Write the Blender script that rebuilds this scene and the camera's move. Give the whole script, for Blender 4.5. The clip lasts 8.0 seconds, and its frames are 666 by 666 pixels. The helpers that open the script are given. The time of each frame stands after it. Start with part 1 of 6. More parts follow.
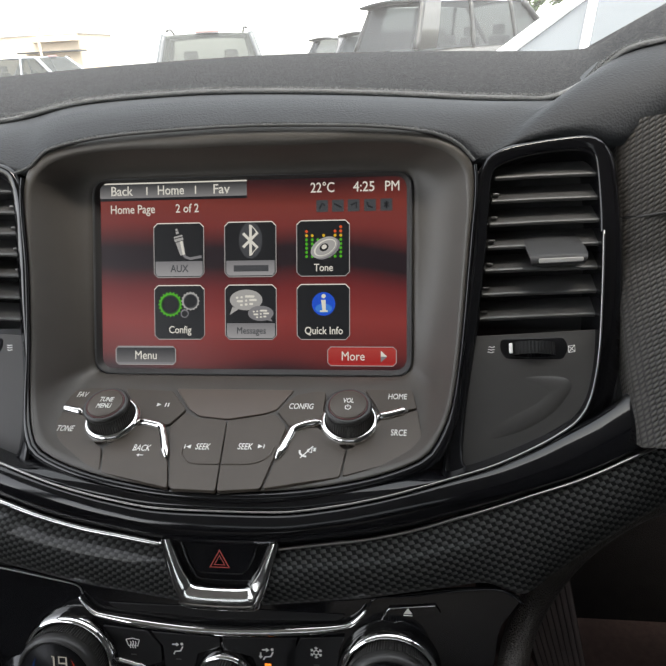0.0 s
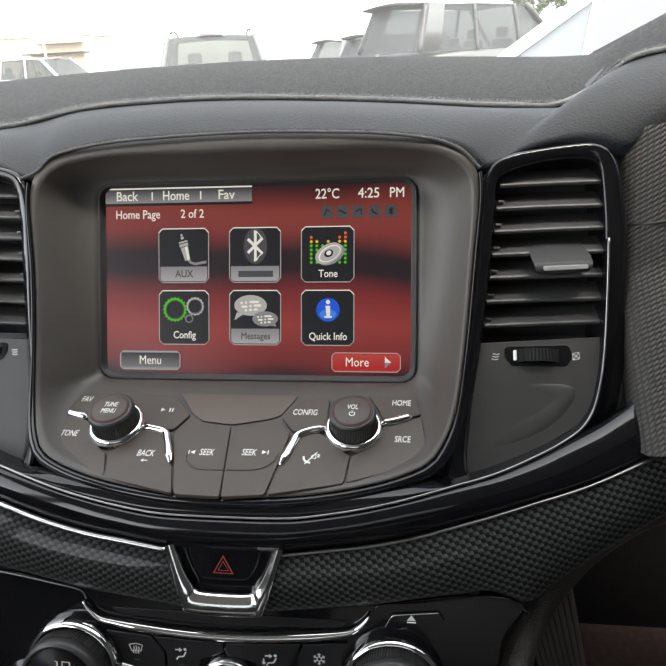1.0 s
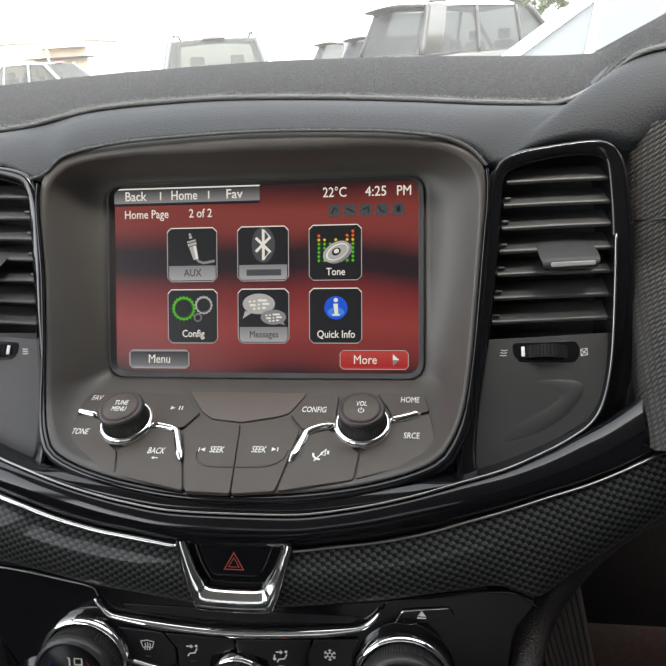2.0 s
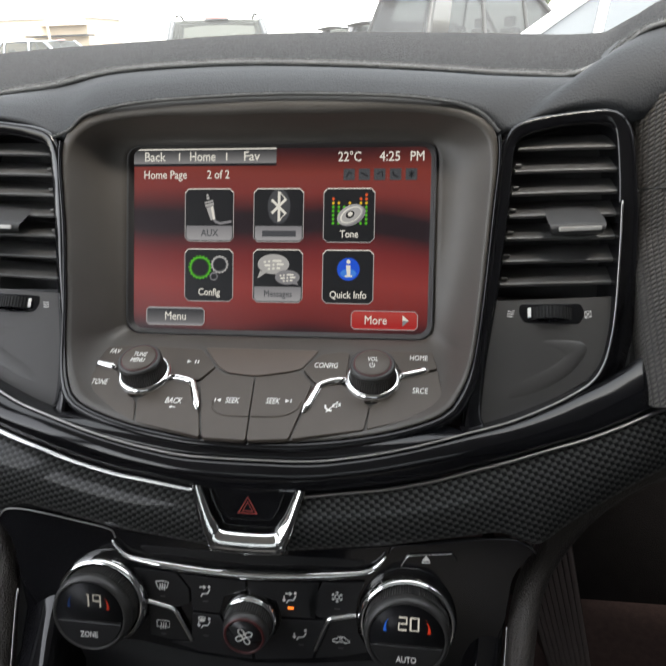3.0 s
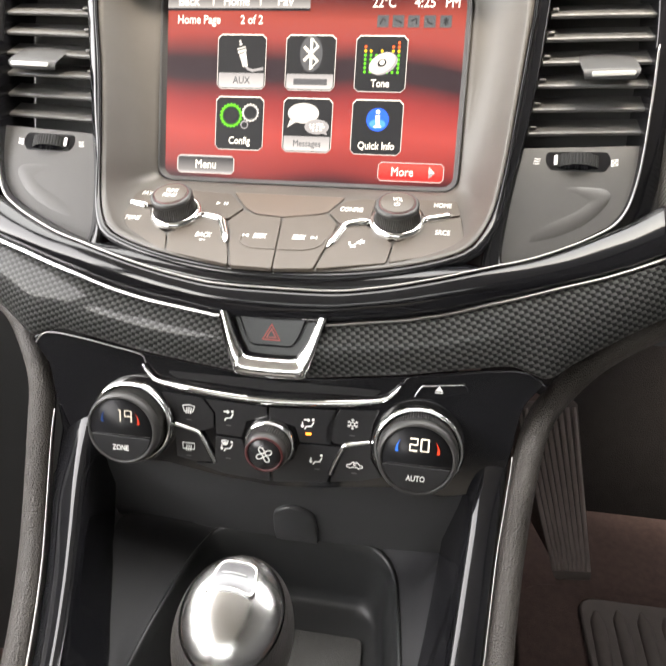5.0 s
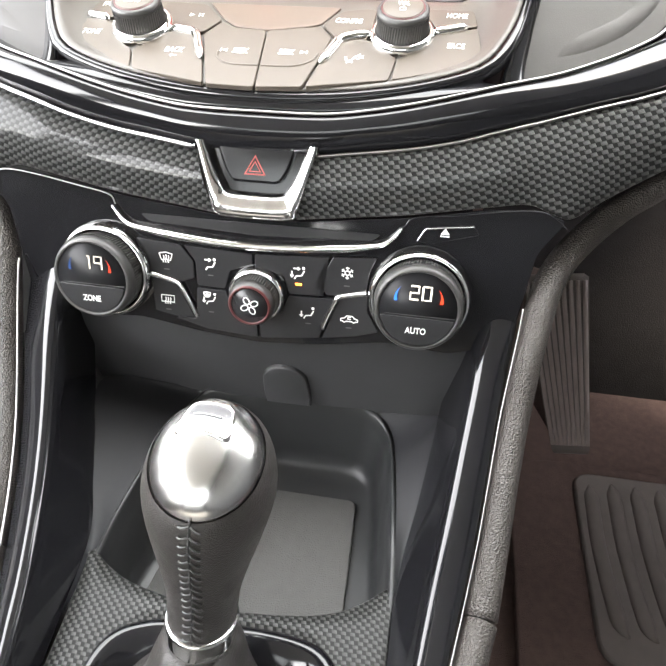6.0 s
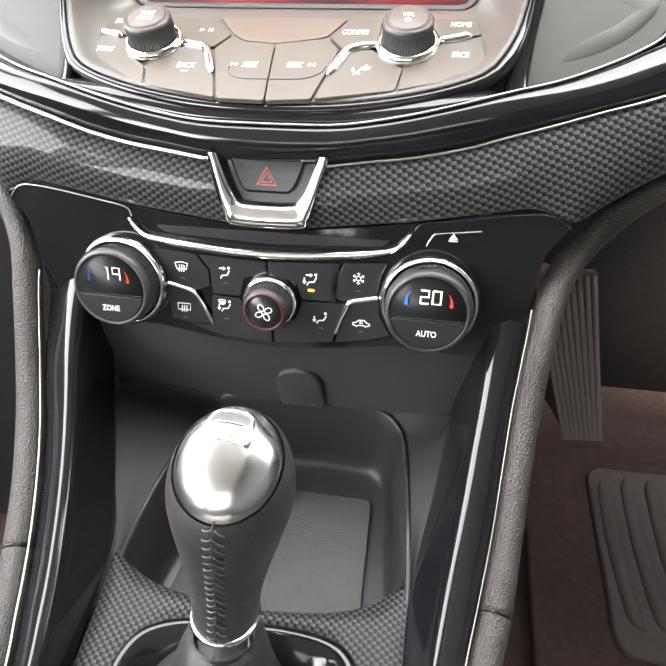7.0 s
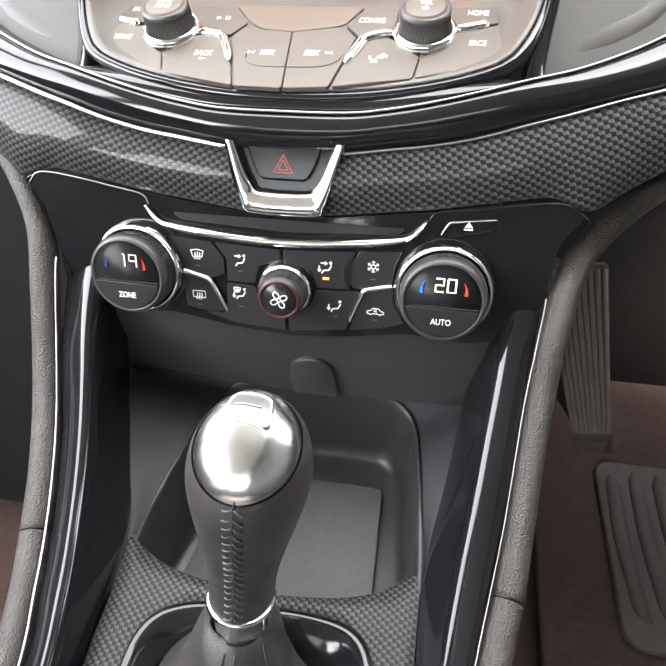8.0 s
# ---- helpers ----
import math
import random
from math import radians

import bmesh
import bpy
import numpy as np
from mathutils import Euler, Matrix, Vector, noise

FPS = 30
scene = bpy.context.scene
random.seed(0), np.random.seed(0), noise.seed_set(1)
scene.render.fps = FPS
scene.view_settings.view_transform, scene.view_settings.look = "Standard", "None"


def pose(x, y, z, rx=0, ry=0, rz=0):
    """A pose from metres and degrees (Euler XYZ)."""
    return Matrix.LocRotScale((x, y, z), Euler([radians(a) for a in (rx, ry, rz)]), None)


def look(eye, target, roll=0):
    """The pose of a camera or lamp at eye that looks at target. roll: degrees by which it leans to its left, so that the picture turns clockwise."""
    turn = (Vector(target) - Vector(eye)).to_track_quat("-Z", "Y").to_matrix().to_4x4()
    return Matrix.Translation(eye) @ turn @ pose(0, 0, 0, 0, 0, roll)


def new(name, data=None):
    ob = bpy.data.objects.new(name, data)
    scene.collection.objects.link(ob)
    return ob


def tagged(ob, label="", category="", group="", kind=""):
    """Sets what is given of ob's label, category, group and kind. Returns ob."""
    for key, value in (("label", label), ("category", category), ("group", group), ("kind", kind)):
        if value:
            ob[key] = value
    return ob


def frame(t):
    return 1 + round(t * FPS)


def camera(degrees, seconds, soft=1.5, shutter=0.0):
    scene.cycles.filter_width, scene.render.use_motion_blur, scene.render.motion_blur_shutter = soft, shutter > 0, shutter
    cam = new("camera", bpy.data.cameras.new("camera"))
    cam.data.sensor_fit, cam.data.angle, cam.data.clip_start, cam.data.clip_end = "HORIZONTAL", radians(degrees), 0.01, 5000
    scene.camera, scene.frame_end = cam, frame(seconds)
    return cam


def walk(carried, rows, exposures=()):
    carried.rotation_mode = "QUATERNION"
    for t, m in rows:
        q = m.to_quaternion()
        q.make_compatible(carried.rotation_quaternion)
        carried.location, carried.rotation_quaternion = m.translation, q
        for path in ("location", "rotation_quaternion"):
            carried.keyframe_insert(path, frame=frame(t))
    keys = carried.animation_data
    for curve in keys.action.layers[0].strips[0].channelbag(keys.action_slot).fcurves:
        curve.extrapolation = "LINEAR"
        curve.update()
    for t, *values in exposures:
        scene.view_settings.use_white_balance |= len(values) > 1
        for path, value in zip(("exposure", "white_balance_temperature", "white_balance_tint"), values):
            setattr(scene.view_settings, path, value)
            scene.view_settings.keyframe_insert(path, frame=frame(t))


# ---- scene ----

# ---------- camera ----------
# DASH: x right, y into the dashboard, z up along the leaning display; CON: the console's own level frame.
DASH = pose(0, 0, 0.92, -22.5)
CON = DASH @ pose(0, 0, 0, 21)
PATH = [
    (0, (0.0848, -0.3326, -0.0205), (-0.1488, 1.6525, -0.0876), -0.16),
    (0.5, (0.0838, -0.3330, -0.0206), (-0.1699, 1.6502, -0.0735), 0.19),
    (1, (0.0837, -0.3331, -0.0184), (-0.1566, 1.6515, -0.0790), 0.10),
    (1.2, (0.0830, -0.3335, -0.0190), (-0.1580, 1.6511, -0.0770), 0.30),
    (2.3, (0.0804, -0.3365, -0.0225), (-0.1737, 1.6466, -0.0738), -0.35),
    (2.5, (0.0794, -0.3361, -0.0282), (-0.1769, 1.6468, -0.0770), 0.64),
    (2.8, (0.0785, -0.3399, -0.0263), (-0.1719, 1.6437, -0.0778), 0.76),
    (3, (0.0750, -0.3475, -0.0355), (-0.1670, 1.6355, -0.1300), 1.09),
    (3.1, (0.0738, -0.3472, -0.0522), (-0.1754, 1.6341, -0.1639), 1.29),
    (3.2, (0.0755, -0.3471, -0.0557), (-0.1988, 1.6282, -0.2067), 1.96),
    (3.5, (0.0746, -0.3474, -0.0555), (-0.1939, 1.6281, -0.2142), 0.87),
    (4, (0.0744, -0.3461, -0.0636), (-0.1893, 1.6295, -0.2285), 1.63),
    (4.2, (0.0752, -0.3476, -0.0652), (-0.1966, 1.6273, -0.2256), 1.78),
    (5.3, (0.0770, -0.3570, -0.1120), (-0.2284, 1.5789, -0.5106), 5.09),
    (5.5, (0.0752, -0.3493, -0.1305), (-0.1847, 1.5680, -0.6368), 7.51),
    (5.7, (0.0846, -0.3382, -0.1350), (-0.2430, 1.5457, -0.7214), 6.37),
    (6, (0.0791, -0.3338, -0.1189), (-0.1923, 1.5533, -0.7233), 3.89),
    (6.2, (0.0791, -0.3338, -0.1189), (-0.2048, 1.5520, -0.7480), 4.30),
    (6.5, (0.0796, -0.3345, -0.1126), (-0.1873, 1.5466, -0.7372), 2.89),
    (7, (0.0787, -0.3398, -0.1132), (-0.2248, 1.5385, -0.7295), 2.43),
    (7.5, (0.0764, -0.3412, -0.1147), (-0.2353, 1.5359, -0.7306), 2.50),
    (8, (0.0749, -0.3433, -0.1161), (-0.2437, 1.5271, -0.7486), 2.68),
]
cam = camera(56.6, 8.0, soft=1.7, shutter=0.2)
walk(cam, [(t, DASH @ look(e, g, r)) for t, e, g, r in PATH],
     exposures=[(0, 2.85, 6900, 10), (0.5, 3.1, 6900, 10), (1.2, 3.1, 6900, 10), (2.5, 3.05, 6900, 10), (3.0, 3.0, 6900, 10), (3.2, 3.75, 6900, 10), (3.5, 4.15, 6900, 10), (4.0, 4.72, 6900, 10), (4.2, 4.72, 6900, 10), (5.3, 5.0, 7800, 12), (5.5, 5.12, 7800, 12), (6.0, 5.58, 7300, 10), (6.5, 5.5, 7250, 10), (8, 5.35, 7150, 11)])

# ---------- light ----------
world = bpy.data.worlds.new("sky")
scene.world = world
world.use_nodes = True
wn = world.node_tree
sky = wn.nodes.new("ShaderNodeTexSky")
sky.sky_type = "NISHITA"
sky.sun_disc = False
sky.sun_elevation = radians(68)
sky.sun_rotation = radians(153)
sky.dust_density, sky.air_density, sky.ozone_density = 1.2, 1.0, 1.0
wn.nodes["Background"].inputs[1].default_value = 0.15
cloud = wn.nodes.new("ShaderNodeHueSaturation")
cloud.inputs["Saturation"].default_value = 0.3
wn.links.new(sky.outputs[0], cloud.inputs["Color"])
wn.links.new(cloud.outputs[0], wn.nodes["Background"].inputs[0])
sun_data = bpy.data.lights.new("sun", "SUN")
sun_data.energy, sun_data.angle, sun_data.color = 1.5, radians(25), (1.0, 0.96, 0.9)
sun = new("sun", sun_data)
sun.matrix_world = look((2, -4, 11), (0, 0, 0))


# ---------- materials ----------
def material(name, color, rough=0.5, metal=0.0, coat=0.0, grain=None, vary=None, spec=0.5, emit=None, strength=1.0, blotch=None):
    """grain: (cells per metre, bump in metres, kind); vary: (per metre, share of the colour); blotch: (per metre, roughness added)."""
    m = bpy.data.materials.new(name)
    m.use_nodes = True
    nt = m.node_tree
    b = nt.nodes["Principled BSDF"]
    b.inputs["Base Color"].default_value = (*color, 1)
    b.inputs["Roughness"].default_value = rough
    b.inputs["Metallic"].default_value = metal
    b.inputs["Specular IOR Level"].default_value = spec
    b.inputs["Coat Weight"].default_value = coat
    b.inputs["Coat Roughness"].default_value = 0.04
    tc = nt.nodes.new("ShaderNodeTexCoord")
    if vary:
        n = nt.nodes.new("ShaderNodeTexNoise")
        n.inputs["Scale"].default_value = vary[0]
        n.inputs["Detail"].default_value = 6
        nt.links.new(tc.outputs["Object"], n.inputs["Vector"])
        mx = nt.nodes.new("ShaderNodeMix")
        mx.data_type = "RGBA"
        mx.inputs["A"].default_value = (*[c * (1 - vary[1]) for c in color], 1)
        mx.inputs["B"].default_value = (*[min(1, c * (1 + vary[1])) for c in color], 1)
        nt.links.new(n.outputs["Fac"], mx.inputs["Factor"])
        nt.links.new(mx.outputs["Result"], b.inputs["Base Color"])
    if blotch:
        n2 = nt.nodes.new("ShaderNodeTexNoise")
        n2.inputs["Scale"].default_value = blotch[0]
        n2.inputs["Detail"].default_value = 5
        nt.links.new(tc.outputs["Object"], n2.inputs["Vector"])
        mr = nt.nodes.new("ShaderNodeMapRange")
        mr.inputs["From Min"].default_value, mr.inputs["From Max"].default_value = 0.45, 0.75
        mr.inputs["To Min"].default_value, mr.inputs["To Max"].default_value = rough, rough + blotch[1]
        nt.links.new(n2.outputs["Fac"], mr.inputs["Value"])
        nt.links.new(mr.outputs["Result"], b.inputs["Roughness"])
    if grain:
        if grain[2] == "cells":
            g = nt.nodes.new("ShaderNodeTexVoronoi")
            g.feature = "F1"
            out = g.outputs["Distance"]
        else:
            g = nt.nodes.new("ShaderNodeTexNoise")
            g.inputs["Detail"].default_value = 3
            out = g.outputs["Fac"]
        g.inputs["Scale"].default_value = grain[0]
        nt.links.new(tc.outputs["Object"], g.inputs["Vector"])
        bp = nt.nodes.new("ShaderNodeBump")
        bp.inputs["Distance"].default_value = grain[1]
        bp.inputs["Strength"].default_value = 1.0
        nt.links.new(out, bp.inputs["Height"])
        nt.links.new(bp.outputs["Normal"], b.inputs["Normal"])
    if emit:
        b.inputs["Emission Color"].default_value = (*emit, 1)
        b.inputs["Emission Strength"].default_value = strength
    return m


def carbon_material(name, pitch_u, pitch_v, light, dark, relief, coat=0.2):
    """Twill-weave film under clear lacquer: cells of pitch_u by pitch_v metres, over and under in turn."""
    m = bpy.data.materials.new(name)
    m.use_nodes = True
    nt = m.node_tree
    b = nt.nodes["Principled BSDF"]
    uv = nt.nodes.new("ShaderNodeTexCoord")
    mp = nt.nodes.new("ShaderNodeMapping")
    mp.inputs["Scale"].default_value = (1 / pitch_u, 1 / pitch_v, 1)
    nt.links.new(uv.outputs["UV"], mp.inputs["Vector"])
    sep = nt.nodes.new("ShaderNodeSeparateXYZ")
    nt.links.new(mp.outputs["Vector"], sep.inputs[0])

    def maths(op, a, c=None):
        n = nt.nodes.new("ShaderNodeMath")
        n.operation = op
        for i, s in enumerate((a, c)):
            if s is None:
                continue
            if isinstance(s, (int, float)):
                n.inputs[i].default_value = s
            else:
                nt.links.new(s, n.inputs[i])
        return n.outputs[0]
    fv = maths("FLOOR", sep.outputs[1])
    cv = maths("FRACT", sep.outputs[1])
    # every second row is set off by one cell, and the tow edges lean a little
    along = maths("ADD", maths("ADD", sep.outputs[0], maths("MODULO", maths("ADD", fv, 4000.0), 2.0)), maths("MULTIPLY", cv, -0.22))
    two = maths("MULTIPLY", maths("FRACT", maths("MULTIPLY", maths("ADD", along, 4000.0), 0.5)), 2.0)
    over = maths("LESS_THAN", two, 1.16)
    rise_u = maths("DIVIDE", two, 1.16)
    arch_v = maths("POWER", maths("SINE", maths("MULTIPLY", cv, math.pi)), 0.3)
    hair = nt.nodes.new("ShaderNodeTexNoise")
    hair.inputs["Scale"].default_value = 1.0
    hair.inputs["Detail"].default_value = 2.0
    stretch = nt.nodes.new("ShaderNodeMapping")
    stretch.inputs["Scale"].default_value = (0.8, 9.0, 1)
    nt.links.new(mp.outputs["Vector"], stretch.inputs["Vector"])
    nt.links.new(stretch.outputs["Vector"], hair.inputs["Vector"])
    warp = maths("MULTIPLY", maths("MULTIPLY", arch_v, maths("ADD", maths("MULTIPLY", rise_u, 0.6), 0.4)), maths("ADD", hair.outputs["Fac"], 0.5))
    weft = maths("ADD", maths("MULTIPLY", hair.outputs["Fac"], 0.06), 0.03)
    shade = maths("ADD", maths("MULTIPLY", over, warp), maths("MULTIPLY", maths("SUBTRACT", 1.0, over), weft))
    no = nt.nodes.new("ShaderNodeTexNoise")
    no.inputs["Scale"].default_value = 3.0
    nt.links.new(mp.outputs["Vector"], no.inputs["Vector"])
    shade = maths("MULTIPLY", shade, maths("ADD", no.outputs["Fac"], 0.5))
    mx = nt.nodes.new("ShaderNodeMix")
    mx.data_type = "RGBA"
    mx.inputs["A"].default_value, mx.inputs["B"].default_value = (*dark, 1), (*light, 1)
    nt.links.new(shade, mx.inputs["Factor"])
    nt.links.new(mx.outputs["Result"], b.inputs["Base Color"])
    b.inputs["Roughness"].default_value = 0.42
    b.inputs["Specular IOR Level"].default_value = 0.07
    b.inputs["Metallic"].default_value = 0.0
    b.inputs["Coat Weight"].default_value = coat
    b.inputs["Coat Roughness"].default_value = 0.03 if not relief else 0.3
    if relief:
        bp = nt.nodes.new("ShaderNodeBump")
        bp.inputs["Distance"].default_value = relief
        nt.links.new(shade, bp.inputs["Height"])
        nt.links.new(bp.outputs["Normal"], b.inputs["Normal"])
    return m


def braid_material():
    """Vinyl pressed as plaited strands: columns whose short cells lean to and fro."""
    m = bpy.data.materials.new("plaited_vinyl")
    m.use_nodes = True
    nt = m.node_tree
    b = nt.nodes["Principled BSDF"]
    tc = nt.nodes.new("ShaderNodeTexCoord")
    sep = nt.nodes.new("ShaderNodeSeparateXYZ")
    nt.links.new(tc.outputs["UV"], sep.inputs[0])

    def maths(op, a, c=None, d=None):
        n = nt.nodes.new("ShaderNodeMath")
        n.operation = op
        for i, q in enumerate((a, c, d)):
            if isinstance(q, (int, float)):
                n.inputs[i].default_value = q
            elif q is not None:
                nt.links.new(q, n.inputs[i])
        return n.outputs[0]
    across = maths("MULTIPLY", sep.outputs[1], 1 / 0.0027)
    along = maths("MULTIPLY", sep.outputs[0], 1 / 0.0024)
    lean = maths("MULTIPLY_ADD", maths("MODULO", maths("FLOOR", across), 2.0), 2.0, -1.0)
    cu = maths("FRACT", across)
    cell = maths("FRACT", maths("ADD", maths("ADD", maths("MULTIPLY_ADD", cu, 0.75, along), maths("MULTIPLY", lean, 0.25)), 400.0))
    arch = maths("MULTIPLY", maths("SINE", maths("MULTIPLY", cell, math.pi)), maths("POWER", maths("SINE", maths("MULTIPLY", cu, math.pi)), 0.5))
    no = nt.nodes.new("ShaderNodeTexNoise")
    no.inputs["Scale"].default_value = 700
    nt.links.new(tc.outputs["UV"], no.inputs["Vector"])
    high = maths("MULTIPLY_ADD", no.outputs["Fac"], 0.25, arch)
    # one vinyl, coloured darker in the grooves to add their shade to the bump
    mx = nt.nodes.new("ShaderNodeMix")
    mx.data_type = "RGBA"
    mx.inputs["A"].default_value, mx.inputs["B"].default_value = (0.009, 0.009, 0.009, 1), (0.056, 0.051, 0.046, 1)
    nt.links.new(high, mx.inputs["Factor"])
    nt.links.new(mx.outputs["Result"], b.inputs["Base Color"])
    b.inputs["Roughness"].default_value = 0.4
    b.inputs["Specular IOR Level"].default_value = 0.3
    bp = nt.nodes.new("ShaderNodeBump")
    bp.inputs["Distance"].default_value = 0.0004
    nt.links.new(high, bp.inputs["Height"])
    nt.links.new(bp.outputs["Normal"], b.inputs["Normal"])
    return m


SOFT = material("soft_grey_plastic", (0.060, 0.054, 0.048), 0.44, grain=(2600, 0.00006, "noise"), vary=(60, 0.12))
BUTTON = material("button_plastic", (0.071, 0.058, 0.0475), 0.47, grain=(3000, 0.00005, "noise"), vary=(90, 0.1), spec=0.35)
PADBROWN = material("brown_black_pad", (0.090, 0.067, 0.053), 0.32, vary=(40, 0.1), blotch=(60, 0.1))
GRAIN = material("grained_dash_skin", (0.023, 0.025, 0.028), 0.68, grain=(900, 0.0002, "cells"), vary=(40, 0.15), spec=0.25)
LEATHER = material("black_leather", (0.033, 0.028, 0.0245), 0.47, grain=(1150, 0.0005, "cells"), vary=(50, 0.25), blotch=(80, 0.15))
GRIPSKIN = material("grip_leather", (0.026, 0.0235, 0.022), 0.36, grain=(1900, 0.00017, "cells"), vary=(60, 0.2), blotch=(90, 0.15))
FELT = material("felt_dash_mat", (0.030, 0.031, 0.033), 0.95, grain=(700, 0.003, "noise"), vary=(420, 0.75), spec=0.1)
FIBRE = material("loose_grey_fibres", (0.10, 0.10, 0.10), 0.95, spec=0.05)
YARN = material("mat_edging_yarn", (0.20, 0.205, 0.21), 0.9, grain=(2500, 0.001, "noise"), vary=(900, 0.4), spec=0.1)
GLOSS = material("piano_black", (0.006, 0.006, 0.007), 0.10, blotch=(50, 0.06), vary=(30, 0.2), spec=0.42)
CLIMATE = material("satin_black_panel", (0.017, 0.017, 0.018), 0.26, vary=(60, 0.15), spec=0.35)
DIALFACE = material("dark_dial_glass", (0.010, 0.010, 0.011), 0.32, vary=(60, 0.15), spec=0.12)
TRAY = material("tray_plastic", (0.015, 0.0155, 0.016), 0.36, grain=(2400, 0.00006, "noise"), vary=(40, 0.12), blotch=(30, 0.1), spec=0.35)
KNOB = material("black_knob_rubber", (0.030, 0.029, 0.028), 0.42, grain=(2600, 0.00005, "noise"), vary=(70, 0.12))
MATTE = material("matt_black_plastic", (0.026, 0.026, 0.027), 0.55, grain=(1800, 0.0001, "noise"), vary=(50, 0.15))
SLAT = material("vent_plastic", (0.055, 0.054, 0.053), 0.4, grain=(2600, 0.00005, "noise"), vary=(70, 0.12))
VENTGREY = material("vent_grey_panel", (0.036, 0.034, 0.032), 0.45, grain=(2600, 0.00006, "noise"), vary=(60, 0.12))
CHROME = material("chrome", (0.78, 0.78, 0.77), 0.07, metal=1.0, blotch=(120, 0.1))
SATIN = material("satin_silver", (0.62, 0.62, 0.61), 0.16, metal=1.0, blotch=(200, 0.12))
EDGELINE = material("dull_edge_line", (0.30, 0.29, 0.28), 0.28, metal=1.0, blotch=(150, 0.2))
SILVERPAINT = material("silver_painted_plastic", (0.36, 0.355, 0.34), 0.45, metal=0.3, vary=(300, 0.1))
CAPMETAL = material("satin_cap_metal", (0.84, 0.835, 0.82), 0.18, metal=1.0, blotch=(300, 0.08), vary=(30, 0.04))
# badge plate darker than the cap: its dim reflection is put into the colour
BADGE = material("badge_reflection_grey", (0.13, 0.13, 0.135), 0.3, metal=0.5, vary=(400, 0.1))
INK = material("white_marking", (0.76, 0.75, 0.71), 0.6)
RED = material("red_marking", (0.32, 0.032, 0.024), 0.5)
REDRING = material("red_ring", (0.060, 0.010, 0.010), 0.45)
AMBER = material("amber_lamp", (0.8, 0.3, 0.05), 0.5, emit=(1.0, 0.2, 0.02), strength=0.2)
CARBON = carbon_material("carbon_weave", 0.0023, 0.0018, (0.078, 0.079, 0.077), (0.004, 0.004, 0.004), 0)
CARBON_TOP = carbon_material("carbon_weave_top", 0.0020, 0.0017, (0.060, 0.060, 0.058), (0.0025, 0.0025, 0.0025), 0, 0.06)
BRAID = braid_material()
FOOTRUBBER = material("light_rib_rubber", (0.17, 0.135, 0.125), 0.65, grain=(1500, 0.0002, "noise"), vary=(60, 0.2))
RUBBER = material("ribbed_rubber", (0.058, 0.045, 0.040), 0.7, grain=(1500, 0.0002, "noise"), vary=(60, 0.2))
BINMAT = material("bin_rubber_mat", (0.043, 0.042, 0.040), 0.75, grain=(1400, 0.0002, "cells"), vary=(200, 0.15))
CARPET = material("brown_black_carpet", (0.072, 0.048, 0.043), 0.95, grain=(900, 0.002, "noise"), vary=(120, 0.35), spec=0.1)
LINING = material("roof_lining", (0.80, 0.785, 0.75), 0.9, grain=(900, 0.0004, "noise"), vary=(8, 0.05))
SHELF = material("shelf_plastic", (0.019, 0.019, 0.021), 0.6, grain=(2000, 0.00008, "noise"), vary=(40, 0.12), spec=0.25)
# knee panels carry their shade in this colour; the thumbwheels are simply black
KNEE = material("wheel_and_shaded_knee", (0.010, 0.010, 0.010), 0.6, grain=(1800, 0.0001, "noise"), vary=(50, 0.15), spec=0.2)
# bulkhead far darker than the carpet: the dashboard's shade is in this colour
BULKHEAD = material("shade_dark_bulkhead", (0.010, 0.009, 0.009), 0.95, grain=(700, 0.001, "noise"), vary=(60, 0.3), spec=0.05)
TRIM = material("dark_cabin_trim", (0.03, 0.03, 0.031), 0.6, grain=(900, 0.0003, "cells"), vary=(20, 0.15))
STITCH = material("black_thread", (0.02, 0.02, 0.02), 0.6)
THREAD = material("waxed_grey_thread", (0.06, 0.06, 0.06), 0.4)


def lit(name, color, strength=1.0):
    return material(name, tuple(0.006 for _ in color), 0.3, emit=color, strength=strength, spec=0.2)


def lit_fade(name, low, high, strength):
    """A glowing colour that fades from the low edge of its piece to the high edge."""
    m = lit(name, low, strength)
    nt = m.node_tree
    b = nt.nodes["Principled BSDF"]
    tc = nt.nodes.new("ShaderNodeTexCoord")
    sep = nt.nodes.new("ShaderNodeSeparateXYZ")
    nt.links.new(tc.outputs["Generated"], sep.inputs[0])
    mx = nt.nodes.new("ShaderNodeMix")
    mx.data_type = "RGBA"
    mx.inputs["A"].default_value, mx.inputs["B"].default_value = (*low, 1), (*high, 1)
    nt.links.new(sep.outputs[2], mx.inputs["Factor"])
    nt.links.new(mx.outputs["Result"], b.inputs["Emission Color"])
    return m


def pane_material(name, tint):
    m = bpy.data.materials.new(name)
    m.use_nodes = True
    nt = m.node_tree
    nt.nodes.remove(nt.nodes["Principled BSDF"])
    tr, gl, mx, fr = (nt.nodes.new(k) for k in ("ShaderNodeBsdfTransparent", "ShaderNodeBsdfGlossy", "ShaderNodeMixShader", "ShaderNodeFresnel"))
    tr.inputs[0].default_value = (*tint, 1)
    gl.inputs["Roughness"].default_value = 0.02
    fr.inputs[0].default_value = 1.45
    nt.links.new(fr.outputs[0], mx.inputs[0])
    nt.links.new(tr.outputs[0], mx.inputs[1])
    nt.links.new(gl.outputs[0], mx.inputs[2])
    nt.links.new(mx.outputs[0], nt.nodes["Material Output"].inputs[0])
    return m


PANE = pane_material("windscreen_glass", (0.93, 0.96, 0.94))


